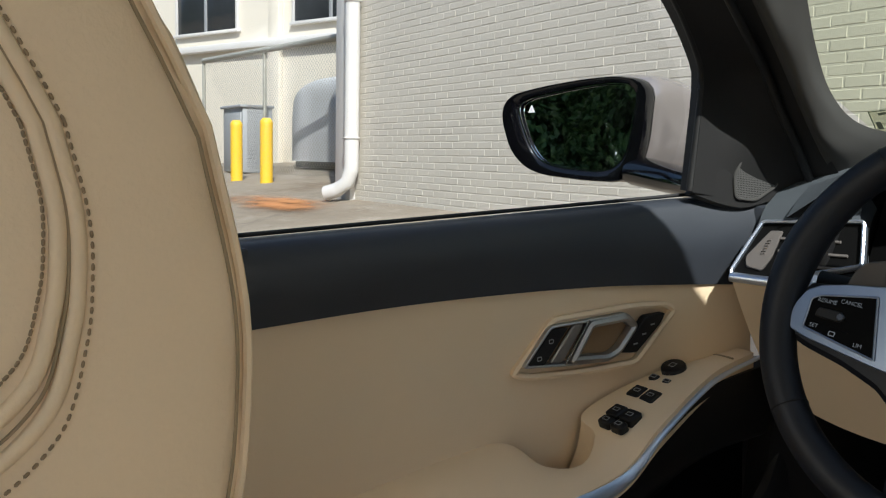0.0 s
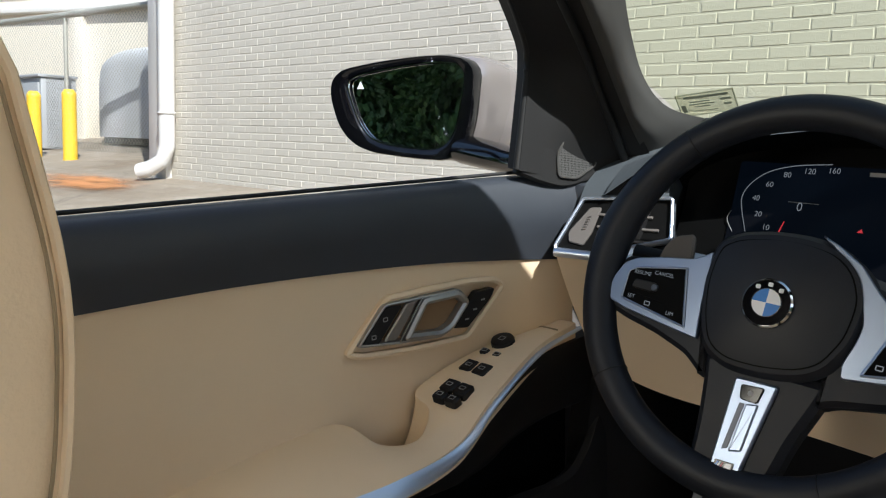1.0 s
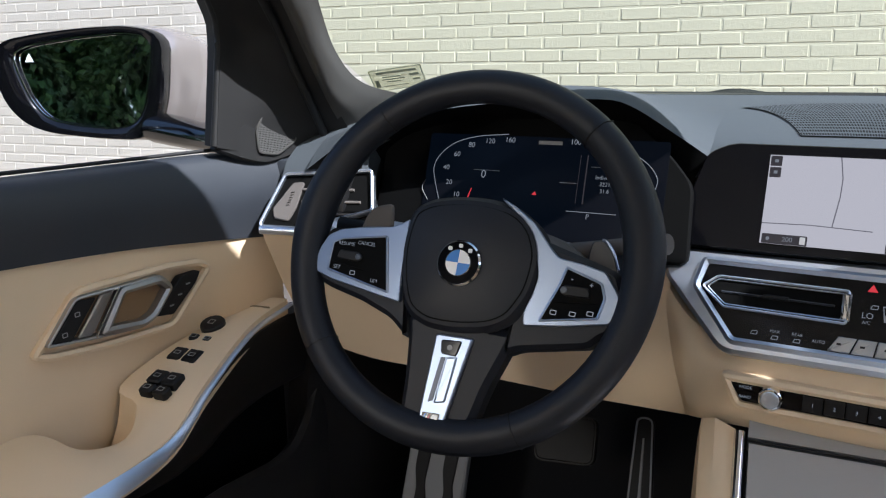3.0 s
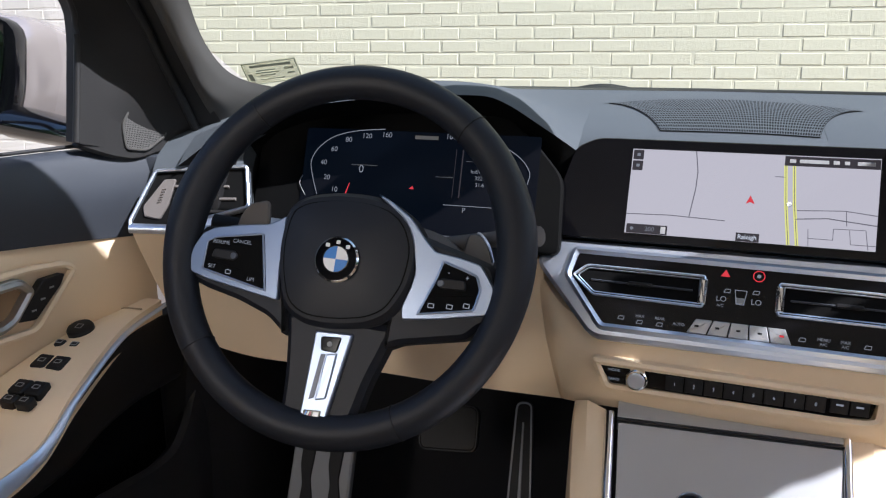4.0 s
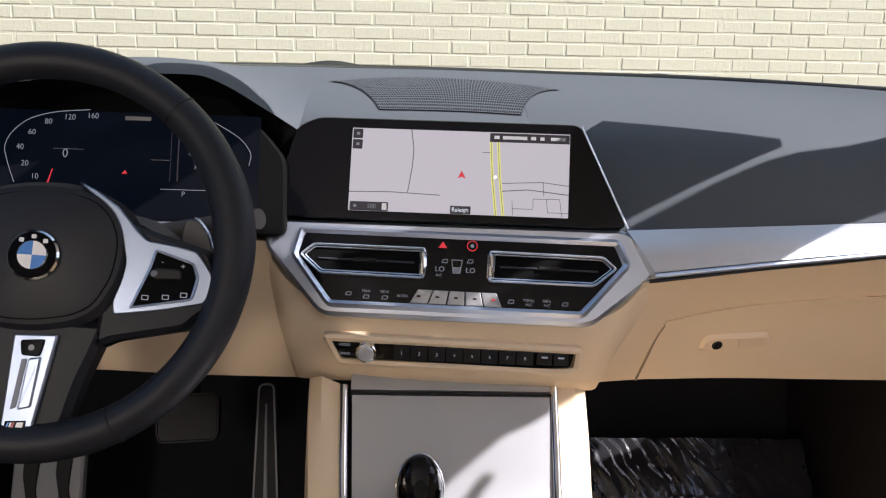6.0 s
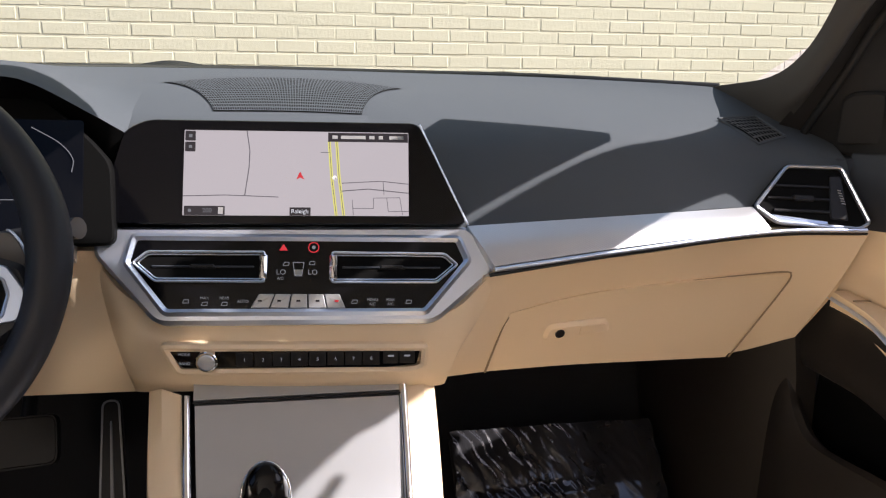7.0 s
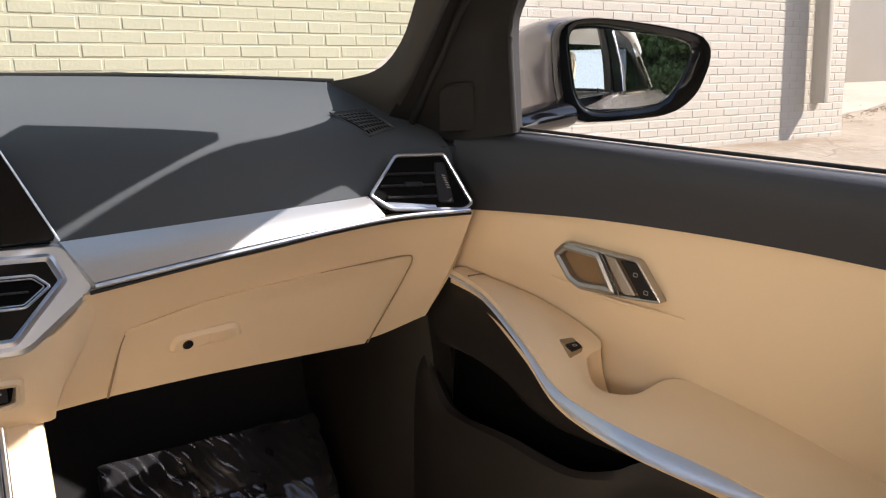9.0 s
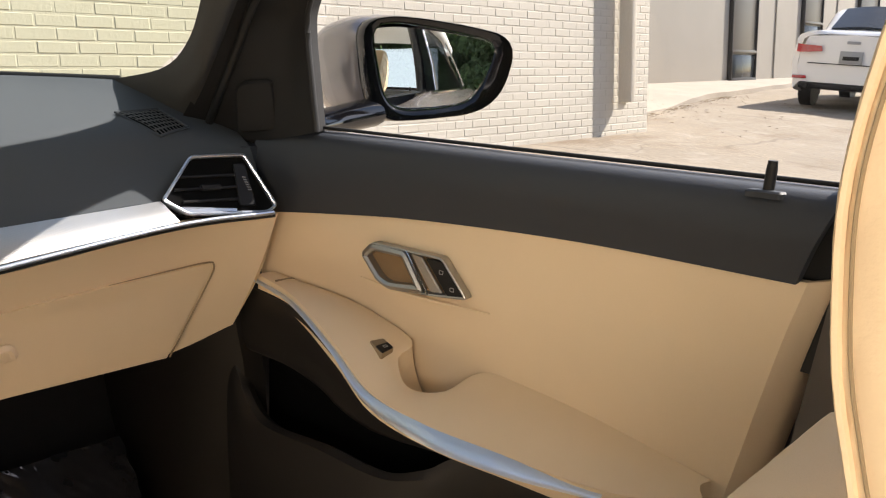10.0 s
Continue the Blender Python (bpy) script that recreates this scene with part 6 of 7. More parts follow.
# ---- door mirrors ----
def build_mirror(s):
    m = thing("door_mirror", (s * 0.76, 0.92, 0.96), "grey-beige door mirror with a gloss black frame", "mirror", "door mirrors")
    z = 1.055 if s > 0 else 1.051
    fr = Frame((1.028, 0.93, z), (0.935, -0.355, 0), (0, 0.05, 1), s)
    wide = 1.06 if s > 0 else 0.955
    stretch = lambda pts: [(u * (wide if u > 0 else 1), v) for u, v in pts]
    rim = rounded(stretch([(-0.125, 0.054), (-0.111, 0.071), (-0.075, 0.0785), (-0.02, 0.0770), (0.05, 0.0705), (0.110, 0.0610), (0.130, 0.044), (0.1315, 0.018), (0.117, -0.030), (0.09, -0.058), (0.055, -0.0705), (-0.02, -0.0790), (-0.078, -0.0820), (-0.102, -0.067), (-0.116, -0.025)]), 0.02, 4)
    pane = rounded(stretch([(-0.106, 0.050), (-0.095, 0.0645), (-0.06, 0.0680), (0.0, 0.0630), (0.075, 0.0525), (0.098, 0.0430), (0.0955, 0.022), (0.079, -0.022), (0.056, -0.050), (0.01, -0.0600), (-0.045, -0.0650), (-0.073, -0.0590), (-0.088, -0.037), (-0.100, 0.015)]), 0.016, 4)

    def turned(poly, k, n=72):
        """The outline at n even angles about its middle, scaled by k."""
        p = np.array([tuple(q) for q in poly + poly[:1]])
        fine = np.concatenate([p[i] + (p[i + 1] - p[i]) * np.linspace(0, 1, 12, endpoint=False)[:, None] for i in range(len(p) - 1)])
        a = np.arctan2(fine[:, 1], fine[:, 0])
        o = np.argsort(a)
        want = np.linspace(-math.pi, math.pi, n, endpoint=False)
        r = np.interp(want, a[o], np.hypot(fine[:, 0], fine[:, 1])[o], period=2 * math.pi) * k
        return [(float(q * math.cos(w)), float(q * math.sin(w))) for q, w in zip(r, want)]

    n = 72
    rings = [(turned(rim, 1.0), -0.026), (turned(rim, 1.005), 0.002), (turned(rim, 0.985), 0.008), (turned(pane, 1.07), 0.008), (turned(pane, 1.01), 0.004), (turned(pane, 0.995), -0.012)]
    v = [fr.at(p[0], p[1], w) for ring, w in rings for p in ring]
    f = [(k * n + i, k * n + (i + 1) % n, (k + 1) * n + (i + 1) % n, (k + 1) * n + i) for k in range(len(rings) - 1) for i in range(n)]
    mesh_ob("frame", v, f, PIANO, m, "gloss black frame", 50)
    gm = Frame((1.028, 0.93, z), (0.863, -0.505, 0) if s > 0 else (0.935, -0.355, 0), (0, 0.064 if s > 0 else 0.07, 1), s)
    if s > 0:
        # convex glass, about 1.45 m in radius
        rings = [turned(pane, k) for k in (1.0, 0.85, 0.7, 0.55, 0.4, 0.25, 0.1)]
        v = [gm.at(a, b, -0.008 - (a * a + b * b) / 2.9) for ring in rings for a, b in ring] + [gm.at(0, 0, -0.008)]
        f = [(k * n + i, k * n + (i + 1) % n, (k + 1) * n + (i + 1) % n, (k + 1) * n + i) for k in range(len(rings) - 1) for i in range(n)]
        f += [((len(rings) - 1) * n + i, (len(rings) - 1) * n + (i + 1) % n, len(rings) * n) for i in range(n)]
        glass = mesh_ob("glass", v, f, MIRROR, m, "convex mirror glass", 60)
    else:
        glass = slab("glass", gm, turned(pane, 1.0), 0.004, MIRROR, m, -0.002, 0.0005, 0, "mirror glass", 0.0006)
    bezel("glass_edge", fr, turned(pane, 1.012), 0.0016, 0.002, CHROME, m, 0.0046, 0)
    if s < 0:
        slab("warning_symbol", gm, [(0.068, 0.030), (0.080, 0.030), (0.074, 0.042)], 0.0006, WHITE, glass, -0.0005, 0.0001)
    rows = []
    for w, k, du, dv in ((-0.024, 1.0, 0.0, 0.0), (-0.03, 1.03, -0.003, 0.0), (-0.06, 1.05, -0.010, 0.0), (-0.10, 1.03, -0.020, -0.002), (-0.14, 0.96, -0.034, -0.005), (-0.18, 0.82, -0.048, -0.010), (-0.205, 0.60, -0.056, -0.015), (-0.215, 0.20, -0.056, -0.018)):
        ring = [fr.at(p[0] + du, p[1] + dv, w) for p in turned(rim, k)]
        rows.append(ring + [ring[0]])
    loft("housing", rows, BODY, m, 60, 22, None, "grey-beige painted housing")
    sweep("arm", [(s * 0.72, 0.895, 0.978), (s * 0.80, 0.930, 0.978), (s * 0.93, 0.975, 0.985)], [0.034, 0.030, 0.034], PIANO, m, n=16, sides=12, flat=0.65, label="gloss black mirror arm")
    return m


for side in (1, -1):
    build_mirror(side)


# ---- centre console ----
console = thing("centre_console", (0, 0.7, 0.24), "cream centre console with a satin grey sliding cover", "console")
loft("cover", [[(-0.106, 0.841, 0.708), (0.110, 0.837, 0.708)], [(-0.104, 0.800, 0.662), (0.108, 0.797, 0.662)], [(-0.102, 0.755, 0.618), (0.105, 0.753, 0.618)], [(-0.10, 0.66, 0.565), (0.10, 0.66, 0.565)], [(-0.10, 0.45, 0.53), (0.10, 0.45, 0.53)]], COVER, console, 14, 24, (0, 0.01, -0.03), "satin grey sliding cover")
sweep("cover_gap", [(-0.108, 0.8425, 0.7105), (0.112, 0.8385, 0.7105)], 0.0011, BLACKP, console, n=6, sides=6)
loft("cover_head", [[(-0.1075, 0.8455, 0.7125), (0.1115, 0.8415, 0.7125)], [(-0.1075, 0.866, 0.735), (0.1115, 0.862, 0.735)]], COVER, console, 8, 4, (0, 0.01, -0.02), "satin grey strip behind the cover")
for s in (1, -1):
    g = lambda pts: [(s * x, y, z) for x, y, z in pts]
    sweep("console_rail", g([(0.1155, 0.848, 0.716), (0.1135, 0.800, 0.665), (0.111, 0.755, 0.622), (0.107, 0.66, 0.570), (0.105, 0.45, 0.535)]), 0.0052, CHROME, console, n=30, sides=8, label="bright side rail")
    loft("side", [g(c) for c in ([(0.120, 0.852, 0.716), (0.142, 0.858, 0.722), (0.156, 0.868, 0.700), (0.160, 0.875, 0.50), (0.160, 0.875, 0.25)],
                                 [(0.118, 0.800, 0.666), (0.140, 0.805, 0.672), (0.153, 0.81, 0.655), (0.158, 0.81, 0.50), (0.158, 0.81, 0.25)],
                                 [(0.114, 0.755, 0.622), (0.136, 0.757, 0.628), (0.149, 0.76, 0.615), (0.155, 0.76, 0.48), (0.155, 0.76, 0.25)],
                                 [(0.110, 0.66, 0.572), (0.132, 0.66, 0.578), (0.147, 0.66, 0.565), (0.152, 0.66, 0.46), (0.152, 0.66, 0.25)],
                                 [(0.108, 0.40, 0.535), (0.130, 0.40, 0.54), (0.145, 0.40, 0.53), (0.150, 0.40, 0.43), (0.150, 0.40, 0.25)])], CREAM, console, 24, 18, None, "cream console side")
gs = thing("gear_selector", (-0.035, 0.735, 0.605), "gloss black gear selector with chrome edge", "gear lever")
gfr = Frame((-0.034, 0.742, 0.655), (1, 0, 0), (0, 0.45, 0.89))
loft("lever", [[gfr.at(r * math.cos(a) * 1.0, r2 * math.sin(a) + v, w) for a in np.linspace(0, 2 * math.pi, 17)] for w, r, r2, v in ((-0.05, 0.014, 0.018, -0.01), (-0.02, 0.018, 0.026, -0.006), (0.0, 0.0225, 0.034, 0.0), (0.012, 0.0225, 0.034, 0.002), (0.020, 0.017, 0.027, 0.003), (0.022, 0.006, 0.010, 0.003))], GLOSS, gs, 33, 14, None, "gloss black lever")
sweep("lever_ring", [gfr.at(0.0230 * math.cos(a), 0.0345 * math.sin(a) + 0.001, 0.006) for a in np.linspace(0, 2 * math.pi, 32, endpoint=False)], 0.0016, CHROME, gs, True, "chrome edge", 8, up=gfr.n)
slab("park_button", gfr, [(-0.009, -0.024), (0.009, -0.024), (0.008, -0.012), (-0.008, -0.012)], 0.003, BLACKP, gs, 0.0225, 0.001, 0.003, "small black button")

# ---- pedals, footrest ----
acc = thing("accelerator_pedal", (-0.235, 1.06, 0.40), "tall black accelerator pedal with a silver outline", "pedal")
pf = Frame((-0.234, 1.03, 0.545), (1, 0.0, 0.06), (0.13, 0.55, 0.83))
slab("plate", pf, [(-0.020, -0.13), (0.020, -0.13), (0.012, 0.075), (-0.012, 0.075)], 0.012, BLACKP, acc, 0, 0.003, 0.01)
bezel("outline", pf, [(-0.019, -0.128), (0.019, -0.128), (0.0112, 0.073), (-0.0112, 0.073)], 0.0024, 0.002, GREYMET, acc, 0.0015, 0.01, "thin silver outline")
slab("ridge", pf, [(-0.003, -0.12), (0.003, -0.12), (0.0012, 0.045), (-0.0012, 0.045)], 0.003, GREYMET, acc, 0.002, 0.0008)
brk = thing("brake_pedal", (-0.335, 1.06, 0.5), "wide black brake pedal with a thin bright edge", "pedal")
bf = Frame((-0.335, 1.02, 0.578), (1, 0, 0.04), (0, 0.45, 0.89))
slab("plate", bf, [(-0.042, -0.032), (0.042, -0.030), (0.042, 0.034), (-0.042, 0.034)], 0.012, BLACKP, brk, 0, 0.004, 0.014)
bezel("edge", bf, [(-0.041, -0.031), (0.041, -0.029), (0.041, 0.033), (-0.041, 0.033)], 0.0016, 0.002, BROWNP, brk, 0.0012, 0.013)
sweep("arm", [bf.at(0.0, 0.0, -0.01), bf.at(0.0, 0.10, -0.05), bf.at(0.0, 0.25, -0.06)], 0.010, BLACKP, brk, n=10, sides=8)
fr_ = thing("footrest", (-0.53, 1.05, 0.4), "brushed metal footrest with black rubber inlays", "footrest")
ff = Frame((-0.530, 1.02, 0.470), (1, 0, 0.05), (0.04, 0.50, 0.86))
slab("plate", ff, [(-0.050, -0.09), (0.046, -0.09), (0.048, 0.075), (-0.046, 0.075)], 0.015, GREYMET, fr_, 0, 0.003, 0.01, "brushed metal plate")
for a in (-0.020, 0.024):
    slab("rubber", ff, [(a - 0.012, -0.08), (a + 0.010, -0.08), (a + 0.012, -0.03), (a + 0.006, 0.0), (a + 0.012, 0.065), (a - 0.010, 0.065), (a - 0.012, 0.02), (a - 0.006, -0.01)], 0.004, BLACKP, fr_, 0.003, 0.001, 0.006)

# ---- plastic-wrapped mat on the passenger floor ----
rnd = random.Random(9)
wrap = thing("wrapped_floor_mat", (0.45, 1.15, 0.30), "floor mat wrapped in crumpled clear plastic", "floor mat")
n, mm = 120, 60
vv = []
for j in range(mm):
    for i in range(n):
        a, b = i / (n - 1), j / (mm - 1)
        p = Vector((0.245 + a * 0.345 + 0.010 * noise.noise((b * 5, 3, 0)), 1.00 + b * 0.155 + 0.006 * noise.noise((a * 6, 7, 0)), 0.325 + b * 0.145))
        calm = 1.0 - 0.75 * min(1.0, max(0.0, (a - 0.45) / 0.3))
        h = 0.004 * noise.noise((a * 3, b * 2, 0)) + calm * (0.0045 * abs(noise.noise((a * 17 + b * 7, b * 2, 4))) + 0.003 * abs(noise.noise((a * 38 + b * 12, b * 5, 9)))) + 0.006 * max(0.0, 1 - abs(b - 0.42 - 0.1 * a) / 0.10) * calm
        vv.append(p + Vector((0, -0.6, 0.8)) * h)
mesh_ob("sheet", vv, [(j * n + i, j * n + i + 1, (j + 1) * n + i + 1, (j + 1) * n + i) for j in range(mm - 1) for i in range(n - 1)], WRAP, wrap, "crumpled shiny clear plastic", 30)
block("mat", (0.418, 1.085, 0.385), (0.345, 0.20, 0.012), CARPET, wrap, 0.004, (43, 0, 0), "black mat")


# ---- front seats ----
def build_seat(s):
    fwd, lift, lean = (0.0, 0.0, 0.0) if s < 0 else (-0.0443, 0.026, 0.036)
    d = thing("front_seat", (s * 0.385, -0.05, 0.24), "cream leather front seat with double stitched headrest", "seat", "front seats")

    def profile(k, x, c=(0.066, 1.07)):
        """The headrest from the side, shrunk by k about c."""
        pts = [(0.1140, 1.105), (0.1178, 1.070), (0.1160, 1.045), (0.1100, 1.018), (0.095, 0.985), (0.060, 0.965), (0.022, 0.985), (0.004, 1.05), (0.008, 1.13), (0.030, 1.178), (0.065, 1.185), (0.093, 1.155), (0.1060, 1.127)]
        return [Vector((s * (0.385 + x), c[0] + (y - c[0]) * k + fwd, c[1] + (z - c[1]) * k + lift)) for y, z in pts]

    ring = lambda k, x, c=(0.066, 1.07): (lambda q: q + [q[0]])(profile(k, x, c))
    head = loft("headrest", [ring(k, x) for x, k in ((-0.1295, 0.04), (-0.130, 0.50), (-0.129, 0.80), (-0.126, 0.93), (-0.118, 0.985), (-0.09, 1.0), (0.0, 1.01), (0.09, 1.0), (0.118, 0.985), (0.126, 0.93), (0.129, 0.80), (0.130, 0.50), (0.1295, 0.04))], CREAM, d, 64, 48, None, "cream leather headrest")
    mid = (0.060, 1.105)
    for x in (-1, 1):
        sweep("piping", spline(ring(0.925, x * 0.1268), 72)[:-1], 0.0010, CREAM, head, True, "stitched seam", 6, up=(1, 0, 0))
        sweep("seam_line", spline(ring(0.872, x * 0.1286), 120)[:-1], 0.0004, CREAM_D, head, True, "", 6, up=(1, 0, 0))
        for k in (0.425, 0.375):
            sweep("double_seam", spline(ring(k, x * 0.1298, mid), 90)[:-1], 0.0016, CREAM, head, True, "raised double seam", 10, up=(1, 0, 0), flat=1.0)
        sweep("groove", spline(ring(0.400, x * 0.1306, mid), 90)[:-1], 0.00035, CREAM_D, head, True, "", 6, up=(1, 0, 0))
        for k in (0.462, 0.338):
            loop = spline(ring(k, x * 0.1303, mid), 260)
            stitches("stitching", loop, 0.0013, 0.00034, STITCH, head, "dark thread stitching")
    for x in (-0.05, 0.05):
        sweep("post", [(s * (0.385 + x), 0.05 + fwd, 0.90), (s * (0.385 + x), 0.055 + fwd, 0.99 + lift)], 0.006, CHROME, d, n=4, sides=10, up=(0, 1, 0))

    def level(z, half, front, back, r):
        c = [(-half, back), (half, back), (half, front), (-half, front)]
        q = [Vector((s * (0.385 + p.x), p.y + lean, z)) for p in rounded(c, r, 8)]
        return q + [q[0]]

    loft("backrest", [level(*q) for q in ((0.50, 0.25, 0.16, -0.10, 0.06), (0.62, 0.265, 0.155, -0.11, 0.06), (0.74, 0.275, 0.15, -0.11, 0.06), (0.80, 0.270, 0.14, -0.11, 0.06), (0.86, 0.235, 0.125, -0.10, 0.06), (0.90, 0.205, 0.115, -0.10, 0.05), (0.935, 0.165, 0.10, -0.09, 0.045), (0.955, 0.12, 0.075, -0.07, 0.04), (0.96, 0.02, 0.03, 0.0, 0.01))], PERF, d, 80, 36, None, "cream perforated leather backrest")
    block("cushion", (s * 0.385, 0.25, 0.47), (0.50, 0.52, 0.16), PERF, d, 0.05, (4, 0, 0), "cream cushion", 4)
    block("base", (s * 0.385, 0.2, 0.33), (0.42, 0.46, 0.16), BLACKP, d, 0.02)
    return d


for side in (1, -1):
    build_seat(side)


# ---- outside, left end of the wall ----
def build_downspout(x, top, bottom, r, elbow):
    g = Vector((x, WALL_BASE[1], ground_height(x, 4.2)))
    d = thing("downspout", g, "white painted metal downspout on the brick wall" if elbow else "cream painted boxed downspout on the brick wall", "downspout", "downspouts")
    y = g.y - r - 0.03
    if elbow:
        sweep("pipe", [(x, y, g.z + top), (x, y, g.z + 0.9), (x, y, g.z + 0.34), (x - 0.03, y - 0.03, g.z + 0.20), (x - 0.16, y - 0.14, g.z + 0.09), (x - 0.26, y - 0.18, g.z + 0.07)], r, WHITEP, d, n=40, sides=14, up=(0, 1, 0.2), label="round white pipe")
        for z in (0.7, 2.2, 3.7):
            sweep("strap", [(x + r * 1.04 * math.cos(a), y + r * 1.04 * math.sin(a), g.z + z) for a in np.linspace(0, 2 * math.pi, 20, endpoint=False)], 0.012, WHITEP, d, True, "", 6)
    else:
        block("pipe", (x, y - 0.02, g.z + (top + bottom) / 2), (1.3 * r, 2.2 * r, top - bottom), BRICK, d, 0.006, (0, 0, 0), "boxed cream pipe")
        block("backing_board", (x + 0.14, g.y - 0.02, g.z + (top + bottom) / 2), (0.10, 0.03, top - bottom), BRICK, d, 0.006)
        for z in (2.6, 4.2):
            block("strap", (x, y - 0.02, g.z + z), (2 * r + 0.03, 2 * r + 0.02, 0.03), BRICK, d, 0.004)
    return plumb(d)


build_downspout(-8.12, 6.0, 0.0, 0.085, True)
build_downspout(7.03, 6.0, 0.32, 0.062, False)
board = thing("corner_board", (-8.43, 4.27, 0.06), "white painted board on the corner of the brick wall", "trim", kind="structure")
block("board", (-8.43, 4.25, 3.0), (0.38, 0.10, 6.0), WHITEP, board, 0.006)
plumb(board)


def build_bollard(x, y):
    z = ground_height(x, y)
    b = thing("bollard", (x, y, z), "yellow painted steel bollard standing on the concrete", "bollard", "bollards")
    sweep("post", [(x, y, z - 0.05), (x, y, z + 0.92)], 0.10, YELLOW, b, n=4, sides=24, up=(0, 1, 0), label="yellow post")
    sweep("cap", [(x, y, z + 0.92), (x, y, z + 0.985), (x, y, z + 1.02)], [0.104, 0.10, 0.06], YELLOW, b, n=6, sides=24, up=(0, 1, 0), label="yellow cap")
    return plumb(b)


build_bollard(-13.25, 4.64)
build_bollard(-12.1, 4.72)


def build_fence():
    a, b = Vector((-16.6, 5.15, 0)), Vector((-9.0, 6.1, 0))
    f = thing("fence", ((a + b) / 2).to_3d() + Vector((0, 0, 0.02)), "chain-link fence with a thick top rail", "fence")
    at = lambda t, z: a + (b - a) * t + Vector((0, 0, z))
    for k in range(4):
        p = at(k / 3, 0)
        sweep("post", [p - Vector((0, 0, 0.2)), p + Vector((0, 0, 2.3))], 0.035, GALV, f, n=3, sides=12, up=(0, 1, 0))
    sweep("rail", [at(0, 2.26), at(1, 2.26)], 0.055, GALV, f, n=4, sides=12)
    v, e = [], 0.0035
    faces = []
    side = Vector(((b - a).y, -(b - a).x, 0)).normalized()
    n, span = 92, (b - a).length
    for sgn in (1, -1):
        for i in range(-28, n + 28):
            t0, t1 = i / n, (i + sgn * 28) / n
            z0, z1 = 0.03, 2.25
            if sgn > 0 and t0 < 0:
                z0, t0 = z0 + (0 - t0) / (t1 - t0) * (z1 - z0), 0.0
            if max(t0, t1) > 1 or min(t0, t1) < 0:
                continue
            k = len(v)
            p, q = at(t0, z0), at(t1, z1)
            w = (q - p).cross(side).normalized() * e
            v += [p - w + side * e * sgn, p + w + side * e * sgn, q + w + side * e * sgn, q - w + side * e * sgn]
            faces.append((k, k + 1, k + 2, k + 3))
    mesh_ob("wire_mesh", v, faces, GALV, f, "diamond wire mesh", 0)
    return plumb(f)


def build_covered_unit():
    u = thing("covered_unit", (-12.6, 7.0, 0.0), "large pale grey machine under a draped cover behind the fence", "machine")
    rows = []
    for z, k in ((0.12, 1.0), (0.5, 1.0), (1.0, 0.995), (1.4, 0.97), (1.56, 0.90), (1.63, 0.70), (1.66, 0.35), (1.67, 0.03)):
        ring = []
        for a in np.linspace(0, 2 * math.pi, 48, endpoint=False):
            c, q = math.cos(a), math.sin(a)
            x, y = 2.6 * math.copysign(abs(c) ** 0.35, c), 0.7 * math.copysign(abs(q) ** 0.35, q)
            fold = 0.02 * noise.noise((x * 2, y * 2, z * 1.5))
            lift = 0.10 * max(0, z - 1.0) * noise.noise((x * 0.9, 3.0, 1.0)) - 0.10 * max(0.0, -x - 1.6) * max(0, z - 0.9)
            ring.append(Vector((-12.6 + (x + fold) * k, 7.0 + (y + fold) * k, z + lift)))
        rows.append(ring + [ring[0]])
    loft("cover", rows, TARP, u, 64, 26, None, "pale grey draped cover")
    block("skid", (-12.6, 7.0, 0.07), (4.6, 1.1, 0.14), DARKFRAME, u, 0.01, (0, 0, 0), "dark base frame")
    return plumb(u)


build_fence()
build_covered_unit()
cab = thing("utility_cabinet", (-15.3, 5.6, 0.0), "grey metal utility cabinet behind the bollards", "cabinet")
block("body", (-15.3, 5.6, 0.62), (1.1, 0.6, 1.24), GREYMET, cab, 0.02)
block("door", (-15.3, 5.29, 0.62), (0.96, 0.03, 1.05), GREYMET, cab, 0.01)
block("lid", (-15.3, 5.58, 1.26), (1.18, 0.68, 0.05), GREYMET, cab, 0.012)
plumb(cab)
def stain_material():
    """Rust that fades out in blotches towards its edge."""
    m = material("rust_bleed", (0.46, 0.20, 0.07), 0.9, var=0.35, scale=3, grain=40, bump=0.3, dist=0.003)
    nt = m.node_tree
    n, l = nt.nodes, nt.links
    co, grad, spots, mul, ramp, mix, clear = [n.new("ShaderNode" + k) for k in ("TexCoord", "TexGradient", "TexNoise", "Math", "Math", "MixShader", "BsdfTransparent")]
    grad.gradient_type = "SPHERICAL"
    spots.inputs["Scale"].default_value, spots.inputs["Detail"].default_value = 3.5, 6
    mul.operation, ramp.operation = "MULTIPLY", "MULTIPLY_ADD"
    ramp.inputs[1].default_value, ramp.inputs[2].default_value = 3.2, -0.45
    ramp.use_clamp = True
    l.new(co.outputs["Object"], grad.inputs[0])
    l.new(co.outputs["Object"], spots.inputs["Vector"])
    l.new(grad.outputs[1], mul.inputs[0])
    l.new(spots.outputs[0], mul.inputs[1])
    l.new(mul.outputs[0], ramp.inputs[0])
    l.new(ramp.outputs[0], mix.inputs[0])
    l.new(clear.outputs[0], mix.inputs[1])
    l.new(n["Principled BSDF"].outputs[0], mix.inputs[2])
    l.new(mix.outputs[0], n["Material Output"].inputs[0])
    return m


